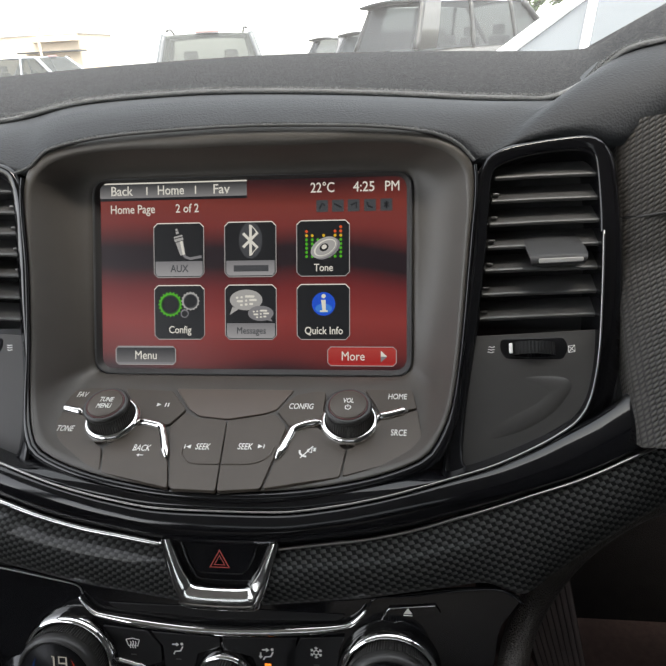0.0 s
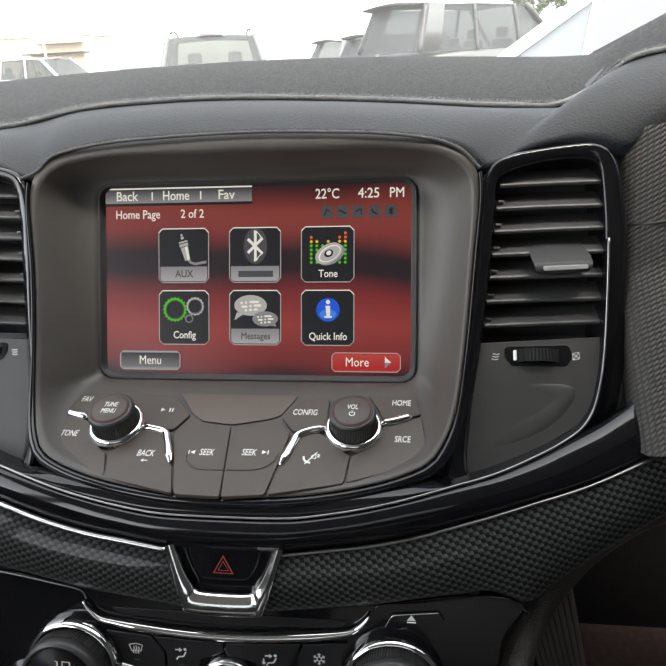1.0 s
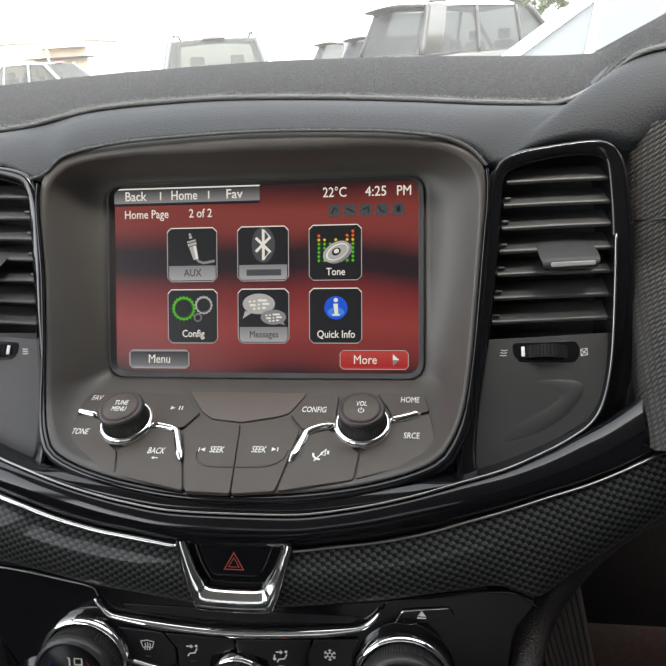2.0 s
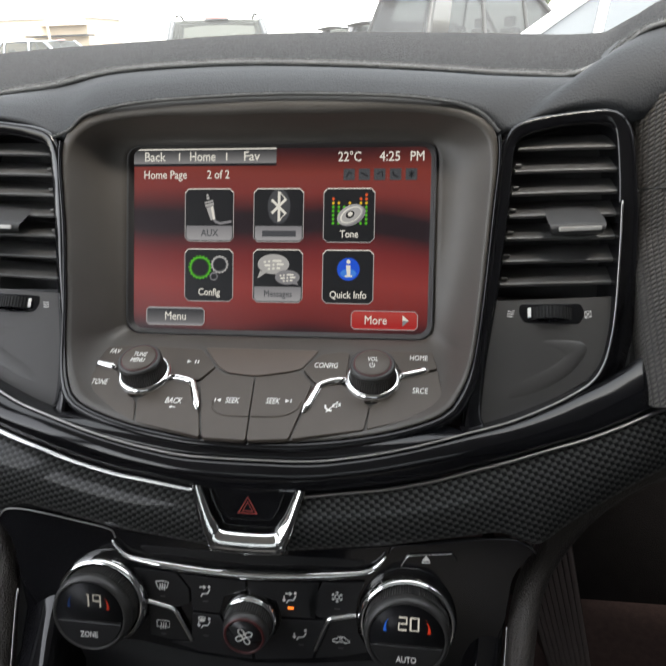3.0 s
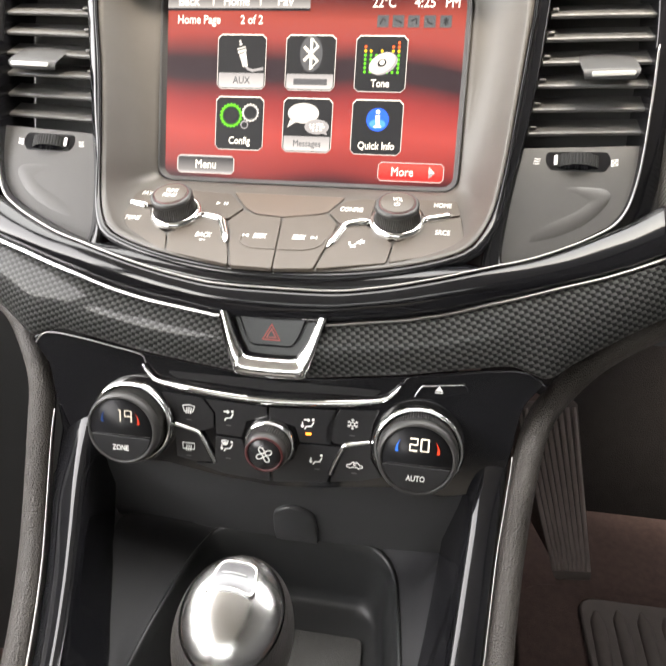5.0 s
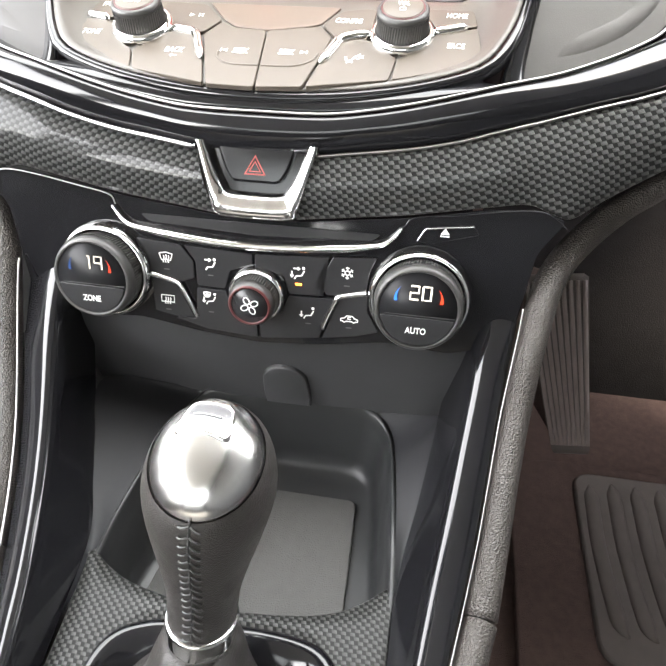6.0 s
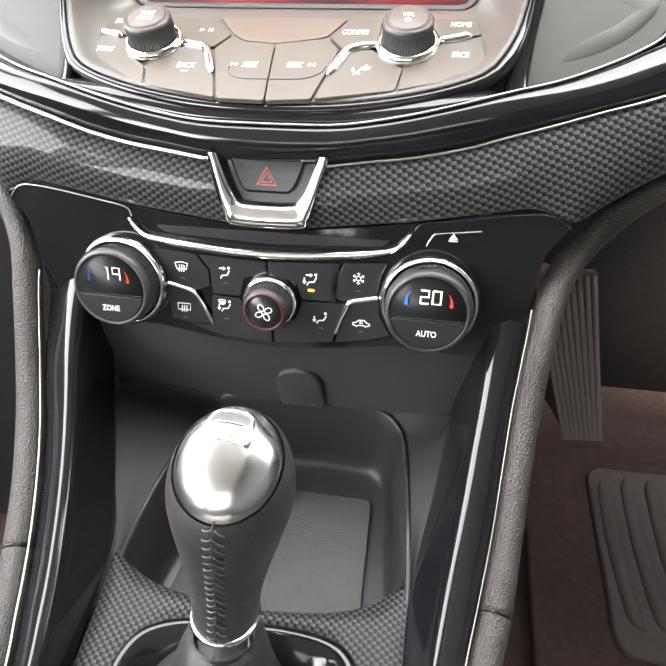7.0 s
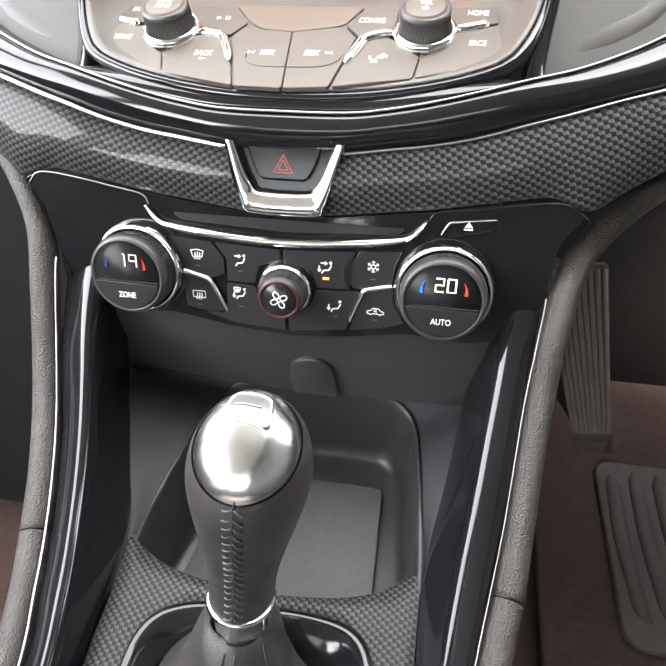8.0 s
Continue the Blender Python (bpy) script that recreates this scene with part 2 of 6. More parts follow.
def veil_pane(m, share):
    """Glare veil over the view outside: a translucent share mixed into the pane, uneven by noise."""
    nt = m.node_tree
    out = nt.nodes["Material Output"]
    was = out.inputs[0].links[0].from_socket
    mix, film_ = nt.nodes.new("ShaderNodeMixShader"), nt.nodes.new("ShaderNodeBsdfTranslucent")
    film_.inputs["Color"].default_value = (0.95, 0.95, 0.93, 1)
    tc, n = nt.nodes.new("ShaderNodeTexCoord"), nt.nodes.new("ShaderNodeTexNoise")
    n.inputs["Scale"].default_value, n.inputs["Detail"].default_value = 9.0, 5.0
    nt.links.new(tc.outputs["Object"], n.inputs["Vector"])
    mr = nt.nodes.new("ShaderNodeMapRange")
    mr.inputs["From Min"].default_value, mr.inputs["From Max"].default_value = 0.3, 0.7
    mr.inputs["To Min"].default_value, mr.inputs["To Max"].default_value = share * 0.8, share * 1.2
    nt.links.new(n.outputs["Fac"], mr.inputs["Value"])
    nt.links.new(mr.outputs["Result"], mix.inputs["Fac"])
    nt.links.new(was, mix.inputs[1])
    nt.links.new(film_.outputs[0], mix.inputs[2])
    nt.links.new(mix.outputs[0], out.inputs[0])


# added haze that washes out the cars behind the windscreen
veil_pane(PANE, 0.034)
TINTED = pane_material("tinted_glass", (0.20, 0.21, 0.21))

# ---------- mesh helpers ----------
def V(x, y, z):
    """A point from millimetres."""
    return Vector((x, y, z)) * 0.001


def part(name, bm, mat, parent, label="", smooth=True, kind=""):
    me = bpy.data.meshes.new(name)
    bm.to_mesh(me)
    bm.free()
    if smooth:
        me.polygons.foreach_set("use_smooth", [True] * len(me.polygons))
    me.materials.append(mat)
    ob = new(name, me)
    ob.parent = parent
    return tagged(ob, label, kind=kind)


def thing(name, base, label, category, group="", kind=""):
    ob = new(name)
    ob.empty_display_size = 0.02
    ob.matrix_world = base
    return tagged(ob, label, category, group, kind)


def curve(pts, n):
    """A smooth line through the points, in n even steps."""
    p = [Vector(q) for q in pts]
    p = [2 * p[0] - p[1]] + p + [2 * p[-1] - p[-2]]
    fine = []
    for i in range(1, len(p) - 2):
        a, b, c, d = p[i - 1:i + 3]
        for k in range(16):
            t = k / 16
            fine.append(0.5 * (2 * b + (c - a) * t + (2 * a - 5 * b + 4 * c - d) * t * t + (3 * b - a - 3 * c + d) * t ** 3))
    fine.append(p[-2])
    run = [0.0]
    for a, b in zip(fine, fine[1:]):
        run.append(run[-1] + (b - a).length)
    out, j = [], 0
    for i in range(n):
        s = run[-1] * i / (n - 1)
        while j < len(run) - 2 and run[j + 1] < s:
            j += 1
        f = (s - run[j]) / max(run[j + 1] - run[j], 1e-9)
        out.append(fine[j].lerp(fine[j + 1], min(1, f)))
    return out


def mirrored(pts):
    """Right half given from x = 0 outwards: the whole line, from the far left to the far right."""
    return [(-p[0], *p[1:]) for p in reversed(pts) if abs(p[0]) > 1e-6] + list(pts)


def grid(rows, around=False, flip=False):
    """A skin over rows of points, with its lengths in metres as UV."""
    bm = bmesh.new()
    uvl = bm.loops.layers.uv.new("UVMap")
    vs = [[bm.verts.new(p) for p in row] for row in rows]
    uv = {}
    vrun = [0.0]
    mid = len(rows[0]) // 2
    for a, b in zip(rows, rows[1:]):
        vrun.append(vrun[-1] + (Vector(b[mid]) - Vector(a[mid])).length)
    half = len(rows) // 2
    urun = [0.0]
    for a, b in zip(rows[half], rows[half][1:]):
        urun.append(urun[-1] + (Vector(b) - Vector(a)).length)
    for i, row in enumerate(vs):
        for j, v in enumerate(row):
            uv[v] = (urun[j], vrun[i])
    n = len(rows[0])
    for i in range(len(rows) - 1):
        for j in range(n if around else n - 1):
            q = [vs[i][j], vs[i][(j + 1) % n], vs[i + 1][(j + 1) % n], vs[i + 1][j]]
            if flip:
                q.reverse()
            try:
                f = bm.faces.new(q)
            except ValueError:
                continue
            for loop in f.loops:
                loop[uvl].uv = uv[loop.vert]
    return bm


def strip(a, b, n, rows=8, bulge=0.0, out=(0, -1, 0), back=0.004):
    """A shaped band between two edges, swelling by bulge and turned back over its edges."""
    o = Vector(out).normalized()
    ca, cb = curve(a, n), curve(b, n)
    skin = [[p - o * back for p in ca], [p - o * back * 0.25 for p in ca]]
    for i in range(rows + 1):
        t = i / rows
        edge = 0.0007 * min(1, 6 * t * (1 - t) * 2)
        skin.append([p.lerp(q, 0.01 + 0.98 * t) + o * (bulge * math.sin(math.pi * t) + edge) for p, q in zip(ca, cb)])
    skin += [[p - o * back * 0.25 for p in cb], [p - o * back for p in cb]]
    return grid(skin)


def tube(pts, radius, n=40, sides=10, flat=1.0, side=(0, 1, 0)):
    """A rod along a smooth line, closed at its ends; flat squeezes it across side."""
    c = curve(pts, n)
    rows = []
    for i, p in enumerate(c):
        t = (c[min(i + 1, n - 1)] - c[max(i - 1, 0)]).normalized()
        s = Vector(side) - t * t.dot(Vector(side))
        s = s.normalized() if s.length > 1e-4 else t.orthogonal().normalized()
        u = t.cross(s)
        r = radius(i / (n - 1)) if callable(radius) else radius
        rows.append([p + (s * math.cos(k * 2 * math.pi / sides) + u * flat * math.sin(k * 2 * math.pi / sides)) * r for k in range(sides)])
    bm = grid(rows, around=True)
    bm.verts.ensure_lookup_table()
    for ring in (list(range(sides)), list(range(len(bm.verts) - sides, len(bm.verts)))):
        bm.faces.new([bm.verts[k] for k in ring])
    bmesh.ops.recalc_face_normals(bm, faces=bm.faces)
    return bm


def lathe(profile, m, sides=48, sx=1.0, sy=1.0):
    """Turns (radius, height) pairs round the z axis of m."""
    rows = [[m @ Vector((r * sx * math.cos(k * 2 * math.pi / sides), r * sy * math.sin(k * 2 * math.pi / sides), h)) for k in range(sides)] for r, h in profile]
    bm = grid(rows, around=True)
    bmesh.ops.remove_doubles(bm, verts=bm.verts, dist=1e-6)
    bmesh.ops.recalc_face_normals(bm, faces=bm.faces)
    return bm


def knurl(r0, r1, h0, h1, m, teeth=72, depth=0.0006, lean=0.0):
    """A ribbed ring: radius r0 at h0 to r1 at h1."""
    rows = []
    for i in range(5):
        t = i / 4
        r, h = r0 + (r1 - r0) * t, h0 + (h1 - h0) * t
        rows.append([m @ Vector(((r + (depth if k % 2 else 0)) * math.cos((k + lean * t) * math.pi / teeth), (r + (depth if k % 2 else 0)) * math.sin((k + lean * t) * math.pi / teeth), h)) for k in range(2 * teeth)])
    bm = grid(rows, around=True)
    bmesh.ops.recalc_face_normals(bm, faces=bm.faces)
    return bm


def plate(outline, m, thick, bevel=0.0004, dish=0.0):
    """A plate with rounded edges: outline in metres in the plane of m, rising by thick along its z."""
    bm = bmesh.new()
    lo = [bm.verts.new(m @ Vector((x, y, -0.0005))) for x, y in outline]
    cx, cy = sum(p[0] for p in outline) / len(outline), sum(p[1] for p in outline) / len(outline)
    rings = [lo]
    for inset, h in ((0.0, thick - bevel), (bevel * 0.35, thick - bevel * 0.3), (bevel, thick)):
        ring = []
        for i, (x, y) in enumerate(outline):
            (ax, ay), (bx, by) = outline[i - 1], outline[(i + 1) % len(outline)]
            n1 = Vector((-(y - ay), x - ax)).normalized() if (x - ax, y - ay) != (0, 0) else Vector((0, 0))
            n2 = Vector((-(by - y), bx - x)).normalized()
            nn = (n1 + n2).normalized() if (n1 + n2).length > 1e-6 else n2
            if area(outline) < 0:
                nn = -nn
            ring.append(bm.verts.new(m @ Vector((x + nn.x * inset, y + nn.y * inset, h))))
        rings.append(ring)
    n = len(outline)
    for a, b in zip(rings, rings[1:]):
        for i in range(n):
            bm.faces.new([a[i], a[(i + 1) % n], b[(i + 1) % n], b[i]])
    if dish:
        c = bm.verts.new(m @ Vector((cx, cy, thick + dish)))
        for i in range(n):
            bm.faces.new([rings[-1][i], rings[-1][(i + 1) % n], c])
    else:
        bm.faces.new(rings[-1])
    bmesh.ops.recalc_face_normals(bm, faces=bm.faces)
    return bm


def area(o):
    return 0.5 * sum(o[i - 1][0] * o[i][1] - o[i][0] * o[i - 1][1] for i in range(len(o)))


def rounded(w, h, r, cx=0.0, cy=0.0, steps=5):
    out = []
    for sx, sy, a0 in ((1, 1, 0), (-1, 1, 90), (-1, -1, 180), (1, -1, 270)):
        for k in range(steps + 1):
            a = radians(a0 + 90 * k / steps)
            out.append((cx + sx * (w / 2 - r) + r * math.cos(a), cy + sy * (h / 2 - r) + r * math.sin(a)))
    return out


def softened(poly, r=0.002, steps=3):
    """A polygon with its corners rounded."""
    out = []
    for i, p in enumerate(poly):
        a, p, b = Vector(poly[i - 1]), Vector(p), Vector(poly[(i + 1) % len(poly)])
        da, db = (a - p), (b - p)
        k = min(r, da.length * 0.4, db.length * 0.4)
        s, e = p + da.normalized() * k, p + db.normalized() * k
        for j in range(steps + 1):
            t = j / steps
            q = s * (1 - t) ** 2 + p * 2 * t * (1 - t) + e * t * t
            out.append((q.x, q.y))
    return out


def strokes(lines, width, m, lift=0.0002, closed=False):
    """Drawn marks: flat ribbons along polylines in the plane of m."""
    bm = bmesh.new()
    for line in lines:
        p = [Vector(q) for q in line]
        n = len(p)
        left, right = [], []
        for i, q in enumerate(p):
            a = p[i - 1] if (i > 0 or closed) else q
            b = p[(i + 1) % n] if (i < n - 1 or closed) else q
            t = (b - a).normalized()
            w = Vector((-t.y, t.x)) * width / 2
            left.append(bm.verts.new(m @ Vector((*(q + w), lift))))
            right.append(bm.verts.new(m @ Vector((*(q - w), lift))))
        for i in range(n if closed else n - 1):
            j = (i + 1) % n
            bm.faces.new([left[i], right[i], right[j], left[j]])
    return bm


def flat(polys, m, lift=0.0002):
    """Filled flat marks."""
    bm = bmesh.new()
    for poly in polys:
        bm.faces.new([bm.verts.new(m @ Vector((x, y, lift))) for x, y in poly])
    return bm


def disc(r, cx=0.0, cy=0.0, n=24, sy=1.0):
    return [(cx + r * math.cos(k * 2 * math.pi / n), cy + sy * r * math.sin(k * 2 * math.pi / n)) for k in range(n)]


def lettering(name, words, size, m, mat, parent, squeeze=0.85, slant=0.0, bold=0.0, label=""):
    """Printed words, centred on the origin of m; size: height of the capitals."""
    cu = bpy.data.curves.new(name, "FONT")
    cu.body, cu.size, cu.align_x, cu.align_y = words, size / 0.7, "CENTER", "CENTER"
    cu.extrude, cu.shear, cu.bevel_depth, cu.bevel_resolution, cu.resolution_u = 0.00004, slant, bold, 0, 3
    tmp = bpy.data.objects.new("tmp", cu)
    scene.collection.objects.link(tmp)
    me = bpy.data.meshes.new_from_object(tmp.evaluated_get(bpy.context.evaluated_depsgraph_get()))
    bpy.data.objects.remove(tmp)
    me.name = name
    me.transform(m @ Matrix.Diagonal((squeeze, 1, 1, 1)))
    me.materials.clear()
    me.materials.append(mat)
    ob = new(name, me)
    ob.parent = parent
    return tagged(ob, label)


def facing(x, y, z):
    """The frame of a mark on a face that looks straight out of the dashboard; millimetres."""
    return Matrix.Translation(V(x, y, z)) @ pose(0, 0, 0, 90)


TILT = math.degrees(math.atan2(1.2, 1.0))


def panel_y(z):
    """Depth of the sloping key panel under the display, millimetres."""
    return -6 + 1.2 * (z + 55)


def on_panel(x, z, lift=0.0):
    z -= 1.1
    return Matrix.Translation(V(x, panel_y(z), z)) @ pose(0, 0, 0, 90 - TILT) @ Matrix.Translation((0, 0, lift))


def panel_xy(x, z):
    """Millimetres of the fascia to the key panel's own plane."""
    return (x * 0.001, (z + 80) * 0.001 / math.cos(radians(TILT)))


PANEL = on_panel(0, -80)


def ease(u):
    u = max(0.0, min(1.0, u))
    return u * u * (3 - 2 * u)


def box(cx, cy, cz, sx, sy, sz, bevel=0.002):
    """A bevelled block, metres."""
    bm = bmesh.new()
    bmesh.ops.create_cube(bm, size=1.0)
    bmesh.ops.scale(bm, vec=(sx, sy, sz), verts=bm.verts)
    if bevel:
        bmesh.ops.bevel(bm, geom=bm.edges[:], offset=bevel, segments=2, affect="EDGES", profile=0.5)
    bmesh.ops.translate(bm, vec=(cx, cy, cz), verts=bm.verts)
    return bm


def ring_at(loop, angles, cx, cz):
    """Where rays from (cx, cz) cut a closed line of (x, z, y): points x, y, z in metres."""
    out = []
    for a in angles:
        d = Vector((math.cos(a), math.sin(a)))
        best = None
        for i in range(len(loop)):
            p, q = Vector(loop[i - 1][:2]) - Vector((cx, cz)), Vector(loop[i][:2]) - Vector((cx, cz))
            e = q - p
            den = d.x * e.y - d.y * e.x
            if abs(den) < 1e-9:
                continue
            s = (p.x * e.y - p.y * e.x) / den
            t = (p.x * d.y - p.y * d.x) / den
            if s > 0 and -1e-6 <= t <= 1 + 1e-6 and (best is None or s > best[0]):
                best = (s, loop[i - 1][2] * (1 - t) + loop[i][2] * t)
        s, y = best
        out.append(V(cx + d.x * s, y, cz + d.y * s))
    return out


# ---------- structure: the car's cabin ----------
def skin_box(name, pts, mat, label, category, thick=0.02):
    bm = bmesh.new()
    lo = [bm.verts.new(Vector(p)) for p in pts]
    nrm = (lo[1].co - lo[0].co).cross(lo[2].co - lo[0].co).normalized()
    hi = [bm.verts.new(v.co + nrm * thick) for v in lo]
    n = len(lo)
    bm.faces.new(lo)
    bm.faces.new(hi[::-1])
    for i in range(n):
        bm.faces.new([lo[i], hi[i], hi[(i + 1) % n], lo[(i + 1) % n]])
    bmesh.ops.recalc_face_normals(bm, faces=bm.faces)
    ob = part(name, bm, mat, None, smooth=False, kind="structure")
    return tagged(ob, label, category)


skin_box("ceiling", [(-0.60, -1.80, 1.42), (0.60, -1.80, 1.42), (0.57, -0.12, 1.42), (-0.57, -0.12, 1.42)], LINING, "pale grey fabric roof lining", "ceiling")
skin_box("wall_rear", [(-0.74, -2.35, 0.25), (0.74, -2.35, 0.25), (0.70, -2.35, 0.98), (-0.70, -2.35, 0.98)], TRIM, "dark upholstered rear of the cabin", "wall")
# unseen right wall runs up to the roof windowless, added to block side light
for s, y_open in ((-1, -0.80), (1, 0.05)):
    skin_box("wall_left" if s < 0 else "wall_right", [(s * 0.74, -2.35, 0.25), (s * 0.74, 0.95, 0.25), (s * 0.74, 0.95, 0.93), (s * 0.74, y_open, 0.95), (s * 0.60, y_open - 0.05, 1.43), *([(s * 0.60, -1.00, 1.43), (s * 0.74, -0.95, 0.95), (s * 0.74, -1.65, 0.97), (s * 0.61, -1.68, 1.43)] if s < 0 else []), (s * 0.60, -1.80, 1.43), (s * 0.70, -2.35, 0.98)], TRIM, "dark door trim round the side windows, the unseen right side closed against light", "wall")
    tagged(part("pillar", tube([(s * 0.74, 0.82, 0.95), (s * 0.68, 0.35, 1.22), (s * 0.57, -0.15, 1.42)], 0.03, 20, 10), TRIM, None, kind="structure"), "dark windscreen pillar", "pillar")
    tagged(part("roof_edge", tube([(s * 0.57, -0.12, 1.42), (s * 0.585, -0.7, 1.43), (s * 0.6, -1.8, 1.43)], 0.035, 14, 10), TRIM, None, kind="structure"), "dark roof edge over the side window", "trim")
rear = part("window_rear", grid([[Vector((x, -2.35 + 0.56 * t, 0.98 + 0.44 * t)) for x in np.linspace(-0.70 + 0.1 * t, 0.70 - 0.1 * t, 8)] for t in np.linspace(0, 1, 5)]), TINTED, None, kind="structure")
tagged(rear, "tinted rear window glass", "window")
rear.visible_shadow = False
wind = part("windscreen", grid([[Vector((x, 0.85 - 0.06 * (x / 0.7) ** 2 - 0.97 * t, 0.92 + 0.5 * t + 0.03 * math.sin(math.pi * t))) for x in np.linspace(-0.72 + 0.15 * t, 0.72 - 0.15 * t, 12)] for t in np.linspace(0, 1, 8)]), PANE, None, kind="structure")
tagged(wind, "clear laminated windscreen glass", "window")
wind.visible_shadow = False

# floor of the footwells, tunnel sides and bulkhead
skin_box("floor", [(-0.74, -0.22, 0.27), (0.74, -0.22, 0.27), (0.74, 0.5, 0.27), (-0.74, 0.5, 0.27)], CARPET, "dark brown carpeted footwell floor", "floor")
skin_box("floor_rear", [(-0.74, -2.35, 0.27), (0.74, -2.35, 0.27), (0.74, -0.22, 0.27), (-0.74, -0.22, 0.27)], TRIM, "black floor of the rear cabin", "floor")
skin_box("wall_front", [(-0.74, 0.36, 0.28), (0.74, 0.36, 0.28), (0.74, 0.62, 0.92), (-0.74, 0.62, 0.92)], BULKHEAD, "bulkhead in front of the pedals, coloured near black for the shade there", "wall")

# ---------- dashboard top ----------
dash = thing("dashboard", CON, "black grained dashboard top with a rolled edge round the display hood", "dashboard")


def dash_to_con(x, y, z):
    return pose(0, 0, 0, -21) @ V(x, y, z)


hood_line = mirrored([(0, 75, -19), (40, 74, -19), (73, 72, -19), (98, 68, -19), (110, 62.5, -19), (118, 54, -18.5), (125, 55, -18), (136, 61, -18), (147, 64, -18), (160, 66, -18), (174, 64.5, -18), (184, 60, -17), (195, 62, -12), (230, 70, -5), (330, 72, -2)])
low_edge = curve([dash_to_con(x, y, z) for x, z, y in hood_line], 120)
mat_edge = curve([V(*p) for p in [(-420, 70, 62), (-260, 66, 72), (-180, 60, 80), (-146, 58, 83.5), (-111, 58, 90), (-60, 60, 92.5), (-15, 60, 92.5), (40, 60, 90), (84, 60, 87), (125, 60, 83.5), (160, 60, 82), (176, 60, 83), (185, 59, 92), (194, 57, 101), (207, 54, 106), (225, 50, 109), (262, 45, 114.5), (330, 45, 116), (460, 60, 100)]], 120)
crest = curve([V(*p) for p in [(-520, 300, 90), (-420, 300, 103), (-334, 300, 111), (-199, 300, 117), (-72, 300, 119.5), (8, 300, 119), (90, 300, 116.5), (161, 300, 113.5), (215, 290, 111), (237, 240, 113), (250, 200, 126), (266, 170, 139), (298, 150, 149), (360, 150, 154), (450, 160, 142), (560, 180, 120)]], 120)
rows = []
for t in (0, 0.08, 0.3, 0.6, 0.85, 1.0):
    rows.append([a.lerp(b, t) + Vector((0, -0.004, 0.004)) * math.sin(math.pi * t) - Vector((0, 0, 0.0012)) * t for a, b in zip(low_edge, mat_edge)])
rows.append([p + Vector((0, 0.03, -0.002)) for p in mat_edge])
rows.insert(0, [p + Vector((0, 0.012, -0.004)) for p in low_edge])
rows.insert(0, [p + Vector((0, 0.045, -0.004)) for p in low_edge])
part("dash_skin", grid(rows), GRAIN, dash)
welt_line = [p for p in low_edge if abs(p.x) < 0.125]
part("edge_welt", tube([p + Vector((0, -0.0022, 0.0004)) for p in welt_line[::2]], 0.0008, 200, 8), FIBRE, dash, "fuzzy stitched edge above the display hood")


def fuzz(bm, line, count, spread, length, rise, seed, width=0.00012):
    """Short fibres standing off a line of points."""
    rng_ = random.Random(seed)
    for p in curve(line, count):
        for _ in range(2):
            o_ = p + Vector((rng_.uniform(-1, 1) * 0.0005, rng_.uniform(-spread, spread), rng_.uniform(0.0, rise)))
            d_ = Vector((rng_.uniform(-1, 1), rng_.uniform(-1.0, 0.5), rng_.uniform(-0.2, 1.2))).normalized() * rng_.uniform(0.5, 1.0) * length
            s_ = d_.orthogonal().normalized() * width
            bm.faces.new([bm.verts.new(q) for q in (o_ - s_, o_ + s_, o_ + d_)])


bm = bmesh.new()
fuzz(bm, [p + Vector((0, -0.0026, 0.0006)) for p in welt_line[::2]], 900, 0.0008, 0.0014, 0.0009, 5)
part("welt_fluff", bm, YARN, dash, smooth=False, kind="stuff")
core = grid([[pose(0, 0, 0, -21) @ V(x, 30 + 0.15 * abs(x), z) for x in np.linspace(-700, 700, 15)] for z in (-140, -80, -20, 30, 67)])
part("inner_wall", core, MATTE, dash, "black inner wall of the dashboard")
# felt mat laid over the top
mat_thing = thing("dash_mat", CON, "charcoal felt dash mat with a stitched fluffy edge", "dash mat")
rows = [[p + Vector((0, 0.004, -0.003)) for p in mat_edge], [p + Vector((0, 0.0008, -0.0006)) for p in mat_edge]]
for t in (0, 0.03, 0.08, 0.15, 0.25, 0.35, 0.45, 0.55, 0.65, 0.75, 0.83, 0.9, 0.95, 1.0):
    z_up = 0.0015 + 0.004 * math.sin(math.pi * t) ** 1.5 - 0.003 * t ** 6
    rows.append([a.lerp(b, t) + Vector((0, 0, z_up)) for a, b in zip(mat_edge, crest)])
for t in (0.04, 0.1, 0.25, 0.5, 1.0):
    rows.append([Vector((p.x, p.y + (0.80 - p.y) * t, p.z - 0.0015 - 0.07 * t)) for p in crest])
felt = part("felt", grid(rows), FELT, mat_thing)
part("edging", tube([p + Vector((0, 0.0002, 0.0004)) for p in mat_edge[::3]], 0.0019, 240, 12, 0.75), YARN, mat_thing, "fluffy overlocked edging")
# fibres that stand out of the edging and of the felt
bm = bmesh.new()
fuzz(bm, [p + Vector((0, -0.0008, -0.0004)) for p in mat_edge[6:-10:2]], 9000, 0.0018, 0.0020, 0.0030, 3, 0.00012)
part("edging_fluff", bm, YARN, mat_thing, smooth=False, kind="stuff")
rng = random.Random(17)
bm = bmesh.new()
